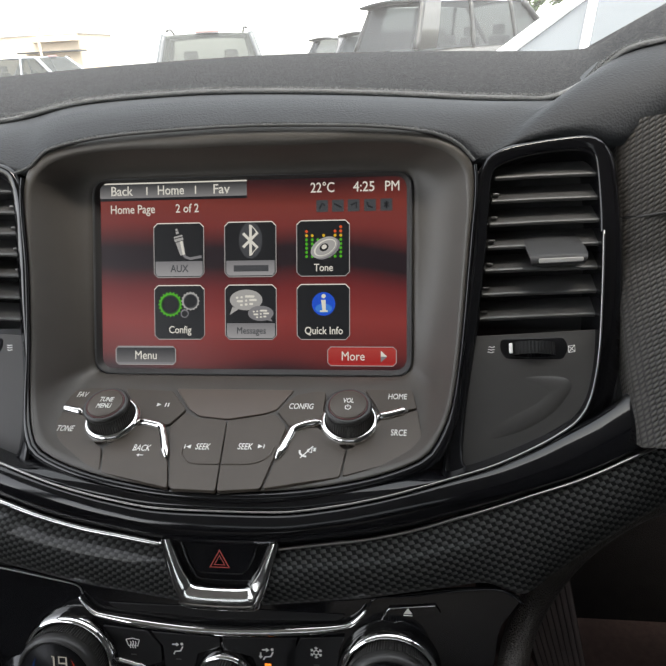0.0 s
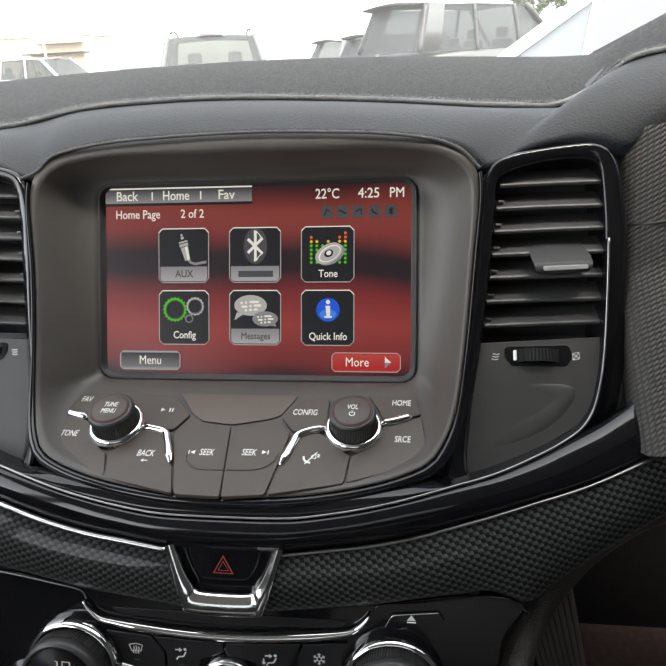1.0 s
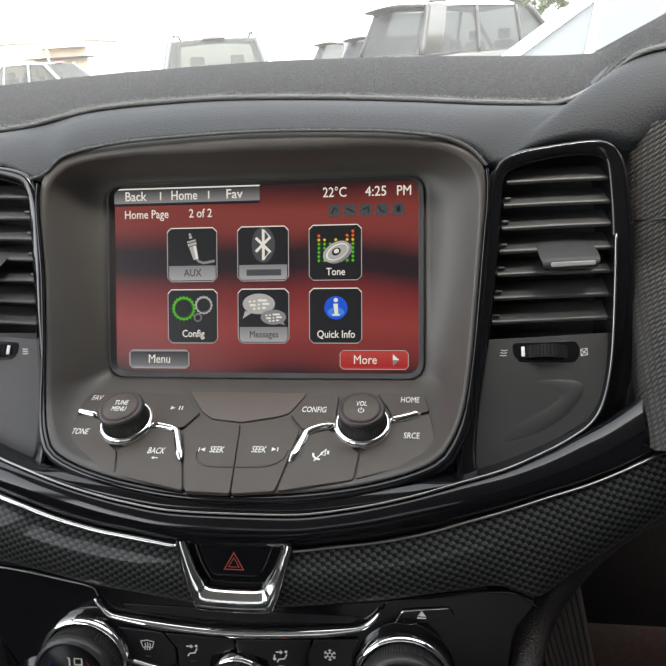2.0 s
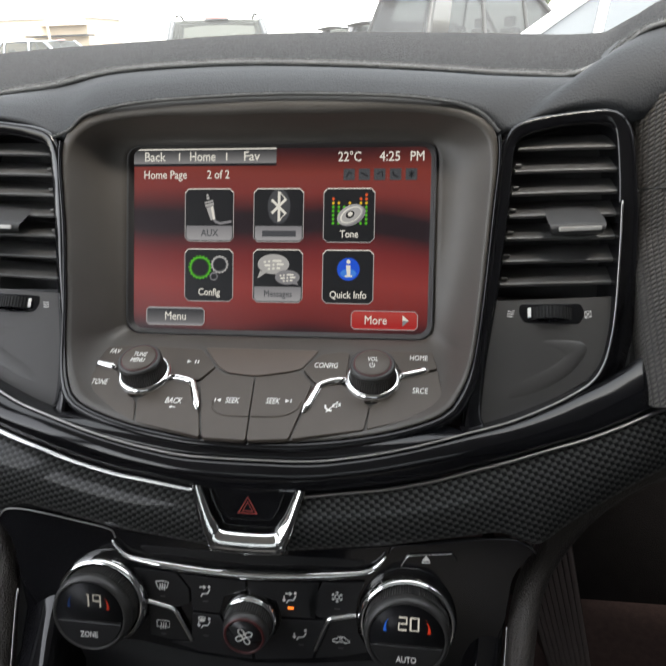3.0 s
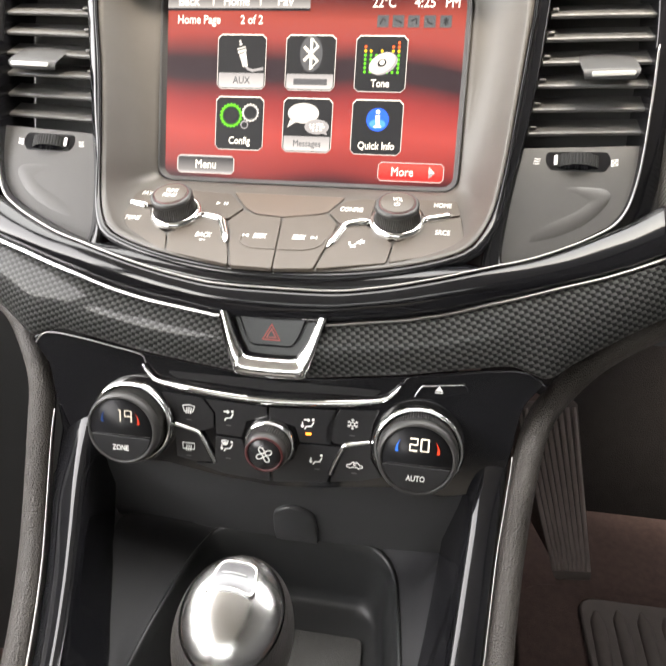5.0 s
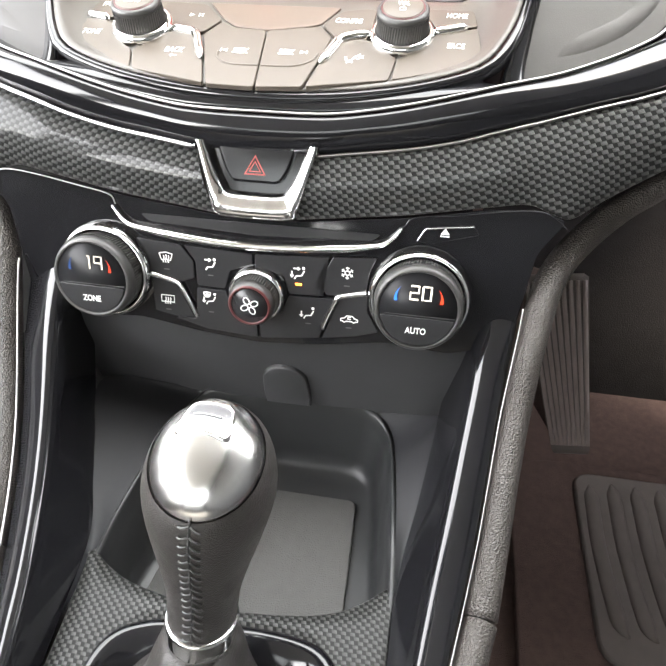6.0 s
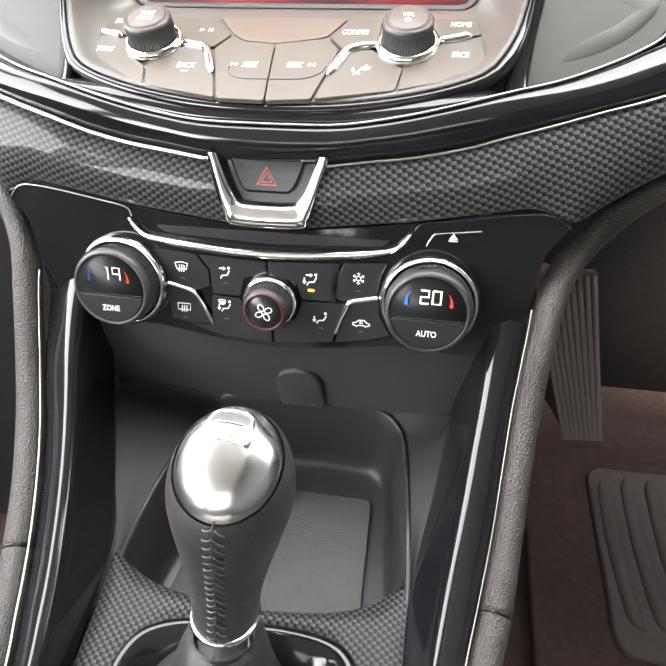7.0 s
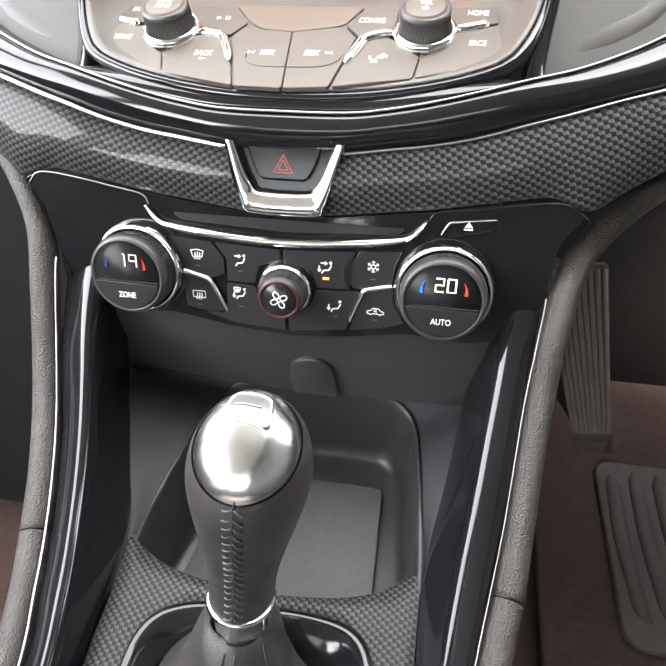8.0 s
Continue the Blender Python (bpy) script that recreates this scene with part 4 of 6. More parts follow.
blade([(44, -75), (36, -76.2), (30.6, -78.2), (28.6, -81.5), (26.4, -86), (24.6, -89.6)])
blade([(71.5, -72.6), (78, -71.4), (86, -69.4)])


def dial(x, z, lines):
    m = on_panel(x, z, 0.0)
    k = part("knob", lathe([(0.0106, 0.0), (0.0106, 0.0112), (0.0110, 0.0118), (0.0114, 0.0126), (0.0113, 0.0136), (0.0106, 0.0144), (0.0097, 0.0146), (0.0094, 0.0141)], m), KNOB, unit, "ribbed black rotary knob")
    part("chrome_ring", lathe([(0.0145, -0.001), (0.0146, 0.0018), (0.0143, 0.0032), (0.0135, 0.0044), (0.0126, 0.0050), (0.0117, 0.0046), (0.0115, 0.002)], m), CHROME, k, "chrome ring")
    part("grip", knurl(0.0112, 0.0109, 0.002, 0.0114, m, 60, 0.0004, 2.0), KNOB, k, smooth=False)
    part("red_ring", lathe([(0.0095, 0.0143), (0.0094, 0.0147), (0.0089, 0.0147), (0.0088, 0.0143)], m), REDRING, k, "thin dark red ring")
    part("cap", lathe([(0.0088, 0.0140), (0.0088, 0.0147), (0.0083, 0.0150), (0.0, 0.0149)], m), BUTTON, k)
    for words, dy in lines:
        lettering("key_word", words, 0.0029, m @ Matrix.Translation((0, dy, 0.01515)), INK, k, 0.66, slant=0.12, bold=0.00004)
    return k, m


dial(-63.7, -75.6, (("TUNE", 0.0021), ("MENU", -0.0021)))
vol, vm = dial(57.6, -74.6, (("VOL", 0.002),))
part("key_mark", strokes([[(0.0013 * math.sin(a), -0.0022 + 0.0013 * math.cos(a)) for a in np.linspace(0.6, 5.68, 16)], [(0, -0.0003), (0, -0.002)]], 0.0004, vm, 0.0152), INK, vol, smooth=False)

# ---------- gloss surround and trims ----------
fascia = thing("centre_fascia", DASH, "piano-black surround of display and vents", "dashboard trim")
side = [p for p in rim if p.y < 54]


def outward(v, d, dy):
    n = Vector((v.x, v.y + 10)).normalized()
    d *= 0.4 + 0.6 * ease((-45 - v.y) / 35)
    return V(v.x + n.x * d, v.z + dy, v.y + n.y * d)


sec = ((0.2, 3.0), (0.4, -0.6), (1.6, -1.6), (3.4, -1.6), (5.0, -0.6), (6.0, 2.0), (6.5, 6.0))
rows = []
for d, dy in sec:
    right = [outward(v, d, dy) for v in side]
    rows.append([Vector((-p.x, p.y, p.z)) for p in right] + right[::-1][1:])
part("display_surround", grid(rows), GLOSS, fascia, "gloss black rim round the display")
line2 = mirrored([(0, -61.5, -111), (30, -61.3, -110.5), (50, -61, -107.8), (66, -60.8, -104.6), (83, -60, -100.4), (103.5, -57, -94.7), (123.7, -52, -89.3), (143.2, -46, -81.7), (155.1, -42, -75.8), (163.4, -38, -70.5), (169.3, -34, -62.9), (173.3, -30, -51.8), (176, -27, -36), (178, -23.6, -6), (178.6, -22.2, 18)])
upper = mirrored([(0, -59, -104.5), (36, -58, -102.5), (60, -56, -98.5), (80, -53.5, -95), (94, -49.5, -93), (105, -45.5, -94), (113, -42, -92.6), (126, -38.5, -88.2), (144, -34.5, -80.6), (156, -31.5, -74.6), (163.6, -29, -69), (168.8, -27, -61.5), (172.6, -25.5, -50.5), (175.4, -24, -35.5), (177.4, -22, -6), (178.2, -21, 18)])
part("upper_lip", strip([V(*p) for p in upper], [V(*p) for p in line2], 120, 6, 0.0012), GLOSS, fascia)
part("bright_line", tube([V(*p) + Vector((0, -0.0012, 0.0003)) for p in line2], 0.0006, 200, 8), EDGELINE, fascia, "thin bright line along the gloss band")
strip_line = mirrored([(0, -59.5, -128), (27, -59.5, -126.5), (48, -59, -123.5), (66, -58.5, -121), (87, -57.5, -116.5), (105, -57, -111), (122, -55.5, -106), (141, -53, -100), (158, -50, -95), (172, -47, -90), (187, -43, -84), (215, -36, -73)])
low2 = mirrored([(0, -63, -111.7), (30, -62.8, -111.2), (50, -62.5, -108.5), (66, -62.2, -105.3), (83, -61.4, -101.1), (103.5, -58.6, -95.4), (123.7, -53.8, -90), (143.2, -48, -82.4), (158, -43.5, -75.4), (172, -39, -68.5), (186, -34, -60), (200, -27, -50)])
part("gloss_band", strip([V(*p) for p in low2], [V(x, y, z) for x, y, z in strip_line], 120, 10, 0.003), GLOSS, fascia, "gloss black band under the display")


def film(bm, line):
    """Lays the weave along a line: u runs with it, v away from it."""
    uvl = bm.loops.layers.uv.verify()
    c = curve(line, 160)
    run = [0.0]
    for a, b in zip(c, c[1:]):
        run.append(run[-1] + Vector((b.x - a.x, b.z - a.z)).length)
    place = {}
    for v in bm.verts:
        best = None
        for k in range(len(c) - 1):
            a, d = c[k], c[k + 1] - c[k]
            t = ((v.co.x - a.x) * d.x + (v.co.z - a.z) * d.z) / (d.x * d.x + d.z * d.z)
            t = min(1.0, max(0.0, t))
            away = math.hypot(v.co.x - a.x - d.x * t, v.co.z - a.z - d.z * t)
            if best is None or away < best[1]:
                best = (run[k] + (run[k + 1] - run[k]) * t, away)
        place[v] = best
    for f in bm.faces:
        for lp in f.loops:
            lp[uvl].uv = place[lp.vert]
    return bm


for s in (-1, 1):
    tr = thing("dash_trim", DASH, "carbon-weave dash trim with a chrome strip along its top", "dashboard trim", "carbon dash trims")
    top = [V(s * x, y - 0.5, z - 1.5) for x, y, z in [p for p in strip_line if p[0] > 20]]
    bot = [V(s * x, y, z) for x, y, z in [(19, -57, -156), (48, -57, -152.5), (68, -57, -150), (88, -56.5, -146.5), (105, -56, -143.5), (120, -55, -141.5), (131, -54, -145), (139, -53, -146), (152, -50, -137), (170, -46, -126), (190, -41, -115), (215, -34, -103)]]
    part("carbon_panel", film(strip(top, bot, 90, 10, 0.0035), [top[0] * 1.5 - top[1] * 0.5, *top, top[-1] * 2 - top[-2]]), CARBON, tr, "lacquered carbon-weave panel")
    along = [p for p in strip_line if p[0] > 20]
    if s < 0:
        part("chrome_strip", tube([V(s * x, y - 2, z - 0.5) for x, y, z in along], 0.0023, 90, 10, 0.6), SATIN, tr, "slim chrome strip")
    else:
        # same chrome in a darker metal colour, standing in for its dark reflection
        part("chrome_strip", tube([V(x, y - 1.2, z - 1.2) for x, y, z in along], 0.0013, 90, 10, 0.6), EDGELINE, tr, "slim chrome strip")

# ---------- hazard switch ----------
haz = thing("hazard_switch", DASH @ Matrix.Translation(V(0.8, 0, 1.2)), "gloss black hazard switch with a red triangle in a chrome V", "switch")
v_out = [(-27.5, -125), (-22, -146), (-19.5, -153), (-15.5, -157.5), (15, -157.5), (19.5, -153), (22.2, -146), (28.2, -125)]
v_in = [(-22.5, -125), (-18, -137), (-14.5, -143), (-11, -146), (10.5, -146), (14.2, -143), (18, -137), (22.8, -125)]
a_, b_ = curve([V(x, -60.5, z) for x, z in v_out], 60), curve([V(x, -59.5, z) for x, z in v_in], 60)
rows = [[p + Vector((0, 0.006, 0)) for p in a_], [p + Vector((0, -0.001, 0)) for p in a_]]
for t, out_ in ((0.03, 0.0022), (0.08, 0.0036), (0.16, 0.0045), (0.35, 0.0050), (0.58, 0.0050), (0.78, 0.0044), (0.9, 0.0030), (0.97, 0.0012), (1.0, -0.0004)):
    rows.append([p.lerp(q, t) + Vector((0, -out_, 0)) for p, q in zip(a_, b_)])
rows.append([p + Vector((0, 0.005, 0)) for p in b_])
part("chrome_surround", grid(rows), CHROME, haz, "polished chrome V-shaped surround")
part("well", plate(mm2([(-26, -124.5), (-20, -147), (19.5, -147), (26, -124.5)]), facing(0, -57, 0), 0.001), GLOSS, haz, smooth=False)
hb = part("button", plate(softened(mm2([(-18.5, -126), (-14.5, -137), (-11, -142), (10.5, -142), (14, -137), (18, -126)]), 0.003), facing(0, -57.5, 0), 0.0035, 0.0012), GLOSS, haz, smooth=False)
tri = lambda k: [(0 + 5.2 * k * math.sin(a), -135.6 + 5.2 * k * math.cos(a)) for a in (0, 2.094, 4.189)]  # noqa: E731
for k, w in ((1.0, 1.0), (0.55, 0.7)):
    part("triangle_mark", strokes([mm2(tri(k))], w * 0.001, facing(-0.5, -61.1, 0), closed=True), RED, hb, smooth=False)


# ---------- air vents ----------
def vent(s):
    ob = thing("air_vent", DASH, "tall black dashboard air vent with seven slats and a thumbwheel", "air vent", "dashboard air vents")
    inner = [(126, 36, -20), (126.7, 46, -20), (129, 50.5, -20), (135, 53.2, -20), (146, 56, -20), (160, 57.6, -20), (171, 57, -20), (175.5, 53.5, -20), (177.3, 40, -20), (178.4, 20, -20), (177.8, -6, -21), (176.4, -33, -23), (172.4, -56, -26), (165.7, -69, -29), (146, -79.5, -33.5), (126, -88.5, -38), (112, -93, -42), (115, -60, -31), (120, -28, -25), (124, 8, -21)]
    outer = [(118.2, 31, -20), (119.5, 45, -19), (122.8, 53.4, -19), (127, 58, -18.5), (136, 61.2, -18), (147, 62.8, -18), (160, 64.4, -18), (174, 65, -17.5), (182.5, 59, -17), (186, 46, -17), (189, 16, -17), (189.2, -14, -18), (187.8, -46, -19), (184.5, -66, -22), (176, -80, -26), (158, -90, -32), (136, -97.5, -39), (118, -100.5, -43), (102, -98, -45.5), (107.5, -60, -32.5), (113.8, -20, -24.6), (116.6, 10, -20.5)]
    ang_ = [k * 2 * math.pi / 160 for k in range(160)]
    c1 = [tuple(v) for v in curve([*outer, outer[0]], 120)][:-1]
    c2 = [tuple(v) for v in curve([*inner, inner[0]], 120)][:-1]
    o, i_ = ring_at(c1, ang_, 150, -15), ring_at(c2, ang_, 150, -15)

    def flipx(row):
        return [Vector((s * p.x, p.y, p.z)) for p in row]
    rows_ = [[p + Vector((0, 0.008, 0)) for p in o], o]
    for t, proud in ((0.05, 0.0009), (0.13, 0.0016), (0.24, 0.0020), (0.36, 0.0018), (0.55, 0.0010), (0.75, 0.0001), (0.9, -0.0007), (1.0, -0.0016)):
        rows_.append([p.lerp(q, t) + Vector((0, -proud, 0)) for p, q in zip(o, i_)])
    rows_ += [[p + Vector((0, 0.003, 0)) for p in i_], [p + Vector((0, 0.03, 0)) for p in i_]]
    part("frame", grid([flipx(r) for r in rows_], around=True), GLOSS, ob, "gloss black vent frame")
    part("duct", plate(mm2([(s * 118, -30), (s * 180, -30), (s * 180, 60), (s * 118, 60)]), facing(0, 14, 0), 0.001), MATTE, ob, smooth=False)
    for k, (zl, zr) in enumerate(((46, 47), (34.5, 35.5), (23, 24.5), (11.5, 13), (0, 1.5), (-12, -10), (-24, -21.5))):
        xl = (129, 127.5, 126.5, 125.5, 124.5, 123, 122)[k]
        sec_ = [(3, 8.4), (1.5, 8.6), (-6, 3.0), (-8.8, 1.0), (-9.8, 0.2), (-9.9, -0.7), (-8.6, -1.3), (-6, -0.6), (2.5, 6.4)]
        r_ = [[V(s * x, y - 6, z + dz) for x, z in ((xl, zl), (151, (zl + zr) / 2 + 0.2), (181, zr + 0.1))] for y, dz in sec_ + sec_[:1]]
        part("slat", grid(r_), SLAT, ob)
        if 0 < k < 7:
            part("pivot", box(s * (xl + 2) * 0.001, -0.012, (zl + 3.4) * 0.001, 0.0032, 0.006, 0.0012, 0.0003), SLAT, ob, smooth=False)
    near = 145.5 if s > 0 else 143
    shape = [[(144, 17.5, -9), (150, 18.3, -9), (160, 18.6, -9), (168.5, 18.8, -9)], [(near - 2, 15, -13), (150, 15.8, -13), (160, 16, -13), (170, 15.5, -13)], [(near - 2, 10, -19), (151, 10.6, -19.4), (162, 11, -19.4), (171.5, 10.6, -19)],
             [(near - 1.6, 6.6, -23), (151, 7.2, -23.6), (163, 7.6, -23.6), (171.5, 7.4, -23)], [(near - 1.2, 5.4, -24.4), (151, 6, -25), (163, 6.4, -25), (171.2, 6.2, -24.4)], [(near - 0.8, 3.0, -24.4), (151, 2.8, -25), (163, 3.2, -25), (170.5, 3.8, -24.4)],
             [(near, 1.6, -23), (152, 1.4, -23.4), (163, 1.8, -23.4), (169.8, 2.4, -23)], [(near, 6, -12), (152, 6, -12), (163, 6.4, -12), (169, 6.4, -12)]]
    tab = part("tab", grid([[V(s * x, y, z) for x, z, y in row] for row in shape], flip=s < 0), MATTE, ob, "black slider tab with a silver lower edge")
    part("tab_edge", plate(softened(mm2([(s * (near + 3), 2.6), (s * 168.8, 3.5), (s * 169, 5.6), (s * (near + 2.6), 4.9)]), 0.0008), facing(0, -24.9, 0), 0.0008, 0.0003), SILVERPAINT, tab, "silver edge", smooth=False)
    low = [(s * 118.6, -33), (s * 177, -29.5), (s * 175, -48), (s * 171.5, -60), (s * 163, -71), (s * 146, -81), (s * 128, -89), (s * 110.5, -95), (s * 113.5, -62)]
    lm = Matrix.Translation(V(0, -19, -30)) @ pose(0, 0, 0, 90 - 17)
    lp = part("lower_panel", plate([(x * 0.001, (z + 30) * 0.001 / math.cos(radians(17))) for x, z in low], lm, 0.0015, 0.0004), VENTGREY, ob, "grey panel below the slats", smooth=False)
    scoop = [[(124, -55), (140, -49), (153, -41), (161, -32), (163, -26.5), (160, -23.4), (150, -22.6), (141, -22.6)], [(123, -54), (138, -47.6), (151, -39.6), (158.6, -31.8), (160.4, -27.6), (158, -25), (149, -24), (140, -23.6)], [(121, -50), (134, -43), (146, -36.5), (152, -31.5), (153, -30.5), (151, -29), (146, -27), (138, -25)]]
    rows_ = [[lm @ Vector((s * p.x, p.y, lift)) for p, lift in ((q, 0.0012 + up_ * math.sin(math.pi * (0.02 + 0.96 * k / 39)) ** 0.7) for k, q in enumerate(curve([Vector((x * 0.001, y * 0.001, 0)) for x, y in line], 40)))] for line, up_ in zip(scoop, (0.00032, 0.0012, 0.00036))]
    part("scoop", grid(rows_, flip=s < 0), VENTGREY, lp, "shallow moulded ridge")
    part("wheel_well", plate(softened([(s * x, y) for x, y in mm2([(131, -4.6), (161, -3.6), (163, -9), (160, -14.5), (133, -14.5), (130.5, -10)])], 0.002), lm, 0.0018, 0.0003), GLOSS, lp, smooth=False)
    wm = lm @ Matrix.Translation((s * 0.1465, -0.0095, -0.0075)) @ pose(0, 0, 0, 90, 0, 0)
    wh = part("thumbwheel", knurl(0.0135, 0.0135, -0.0032, 0.0032, wm, 52, 0.0004), KNEE, lp, "ribbed black thumbwheel", smooth=False)
    part("wheel_mark", box(0, 0, 0, 0.0016, 0.0050, 0.0012, 0.0003), INK, wh, "white position mark", smooth=False).matrix_basis = lm @ Matrix.Translation((s * 0.1355, -0.0095, 0.003)) @ pose(0, 0, 0, 0, -25 * s)
    part("vent_mark", strokes([[(s * (0.1245 + k * 0.0003) + s * 0.0032 * u, -0.0100 + 0.0013 * j + 0.0002 * math.sin(u * 9)) for u in np.linspace(0, 1, 10)] for j, k in ((-1, 0), (0, 1), (1, 2))], 0.00035, lm, 0.0017), INK, lp, smooth=False)
    bx = [(0.1628, -0.0112), (0.1658, -0.0106), (0.1658, -0.0074), (0.1628, -0.0080)]
    part("vent_mark", strokes([[(s * x, y) for x, y in [*bx, bx[0]]], [(s * bx[0][0], bx[0][1]), (s * bx[2][0], bx[2][1])], [(s * bx[1][0], bx[1][1]), (s * bx[3][0], bx[3][1])]], 0.0003, lm, 0.0017), INK, lp, smooth=False)
    return ob


vent(1)
vent(-1)

# woven panels outside the vents
for s in (-1, 1):
    wv = thing("woven_panel", DASH, "dark woven-texture vinyl panel beside the vent with a stitched seam", "trim panel", "woven panels")
    for name, z0, z1 in (("upper_panel", 72, 25.5), ("lower_panel", 24.5, -80)):
        n = 14 if z0 > 50 else 26
        rows_ = []
        for t in np.linspace(0, 1, 12):
            x = 187.5 + 70 * t
            rows_.append([V(s * x, -8 - 13 * math.sin(math.pi * min(1, t * 0.9 + 0.12)) + 30 * max(0, t - 0.5) ** 2 - 40 * max(0, (4 - z) / 90) ** 1.1, z + 4 * t) for z in np.linspace(z0, z1, n)])
        rows_.insert(0, [p + Vector((0, 0.016, 0)) for p in rows_[0]])
        part(name, grid(rows_), BRAID, wv)
    part("seam", tube([V(s * 190, -11, 24.8), V(s * 200, -18, 25.5), V(s * 215, -22, 27), V(s * 245, -14, 29)], 0.0007, 20, 8), STITCH, wv)

# ---------- climate controls ----------
cl = thing("climate_control", DASH, "black climate control panel with two temperature dials and a fan dial", "climate control")
outline = [(-137, -147), (-124, -143), (-105, -144.5), (-88, -147.5), (-68, -151), (-48, -153.5), (-18, -157), (0, -157.5), (19, -157), (48, -153.5), (68, -151), (88, -147.5), (105, -144.5), (124, -143), (137, -147), (127, -162), (124, -190), (122, -208), (94, -216), (62, -214), (30, -219), (0, -221.5), (-30, -219), (-62, -214), (-94, -216), (-122, -208), (-124, -190), (-127, -162)]
CT = Matrix.Translation(V(0, -52.5, -165)) @ pose(0, 0, 0, 98) @ Matrix.Translation((0, 0.165, 0))


def cpt(x, z, lift):
    return CT @ Vector((x * 0.001, z * 0.001, lift * 0.001))


cm = CT @ Matrix.Translation((0, 0, -0.001))
part("panel", plate(softened(mm2(outline), 0.004), cm, 0.001, 0.0005), GLOSS, cl, "gloss black panel", smooth=False)
part("edge_line", tube([cpt(x, z, 0.5) for x, z in [(-134, -150), (-129, -144.5), (-121, -143.5), (-105, -145.5), (-88, -148.5), (-73, -151.5), (-70, -156)]], 0.00034, 60, 6), EDGELINE, cl)
part("edge_line", tube([cpt(x, z, 0.5) for x, z in [(68, -155), (72, -150.5), (88, -148.5), (105, -145.5), (121, -143.5), (129, -144.5), (137, -150)]], 0.0004, 60, 6), GLOSS, cl)
part("chrome_arc", tube([cpt(x, z, 2) for x, z in [(-71, -156.5), (-68.5, -160), (-65, -163.5), (-60, -165.5), (-42, -168), (-16, -170), (10, -169.8), (37, -167.5), (54, -165), (60, -163), (64, -159.5), (67, -155.5)]], lambda t: 0.0008 + 0.0021 * min(1, 5 * t, 5 * (1 - t)), 100, 10, 0.8), CHROME, cl, "sweeping chrome arc")
CM = CT @ Matrix.Translation((0, 0, 0.0002))


def ckey(pts):
    return part("key", plate(softened(mm2(pts), 0.0008), CM, 0.0013, 0.0004), CLIMATE, cl, smooth=False)


ckeys = [ckey(p) for p in (
    [(-61, -171.3), (-38.5, -173), (-32, -181), (-32, -189.5), (-38.5, -192), (-54, -188.5), (-55, -184)],
    [(-37, -173.2), (-2.6, -174.4), (-2.6, -179.5), (-14, -184), (-16.5, -193.5), (-30.8, -193), (-31.2, -181)],
    [(-31, -194.2), (-16.5, -194.6), (-13, -203), (-1, -207), (0, -218), (-27, -216.4), (-43, -212), (-32, -211)],
    [(-54.5, -190.2), (-39, -193.6), (-33, -210), (-43, -211), (-54, -209)],
    [(-1.4, -174.4), (35, -172.4), (29.6, -183), (29.8, -188), (33, -192.2), (15.6, -192.6), (13, -184), (-1.4, -180)],
    [(15.4, -193.8), (37.4, -193), (31, -214.5), (1.2, -218), (0.5, -207.5), (12, -203)],
    [(36.2, -172.2), (57, -170.3), (54, -178), (53, -187), (39.5, -191), (34, -191.4), (30.8, -187.6), (30.8, -183)],
    [(40, -192.6), (53.5, -188.6), (54, -198), (60, -208), (49, -211.5), (32.2, -214.4)])]
part("chrome_blade", tube([cpt(x, z, 1.6) for x, z in [(-55, -189), (-47, -191), (-40.5, -193), (-37.5, -198), (-34.5, -204), (-31.5, -210)]], 0.0014, 30, 8), CHROME, cl)
part("chrome_blade", tube([cpt(x, z, 1.6) for x, z in [(53, -188.3), (45.5, -190), (40, -191.6), (38, -195), (35, -202), (32.5, -209)]], 0.0014, 30, 8), CHROME, cl)
CI = CT @ Matrix.Translation((0, 0, 0.0016))


def mark(obk, lines, x, z, w=0.55, k=0.88):
    part("key_mark", strokes([[(0.001 * (x + a * k), 0.001 * (z + b * k)) for a, b in l] for l in lines], w * 0.001, CI), INK, obk, smooth=False)


def wavy(x, z0, z1):
    return [(x + 0.35 * math.sin(u * 6.3), z0 + (z1 - z0) * u) for u in np.linspace(0, 1, 7)]


screen_f = [[(-3.8, 2.2), (0, 3), (3.8, 2.2), (2.6, -1.6), (0, -1), (-2.6, -1.6), (-3.8, 2.2)], wavy(-1.4, 1.2, -3), wavy(0, 1.6, -3), wavy(1.4, 1.2, -3)]
screen_r = [[(-3.8, 2.4), (3.8, 2.4), (3.8, -1.6), (-3.8, -1.6), (-3.8, 2.4)], wavy(-1.4, 1.2, -3), wavy(0, 1.2, -3), wavy(1.4, 1.2, -3)]
seat = [[(2.8, 1.6), (1.4, -1.2), (-1.6, -1.6), (-2.6, -3.4)]]
head = [[(2.4 + 0.5 * math.cos(a), 3 + 0.5 * math.sin(a)) for a in np.linspace(0, 6.3, 8)]]
arrow_h = [[(-3.2, 2.6), (0.2, 2.6)], [(-0.9, 3.5), (0.4, 2.6), (-0.9, 1.7)]]
arrow_d = [[(-4, 1), (-4, -2)], [(-4.9, -1.1), (-4, -2.4), (-3.1, -1.1)]]
mark(ckeys[0], screen_f, -46, -180)
mark(ckeys[1], seat + head + arrow_h, -23.5, -181.5, 0.7)
mark(ckeys[2], seat + head + arrow_d + [[(a * 0.55 - 2, b * 0.55 + 2.4) for a, b in l] for l in screen_f], -24, -199.5, 0.6)
mark(ckeys[3], screen_r, -46.5, -202)
mark(ckeys[4], seat + head + arrow_h + arrow_d, 20.5, -181.5, 0.7)
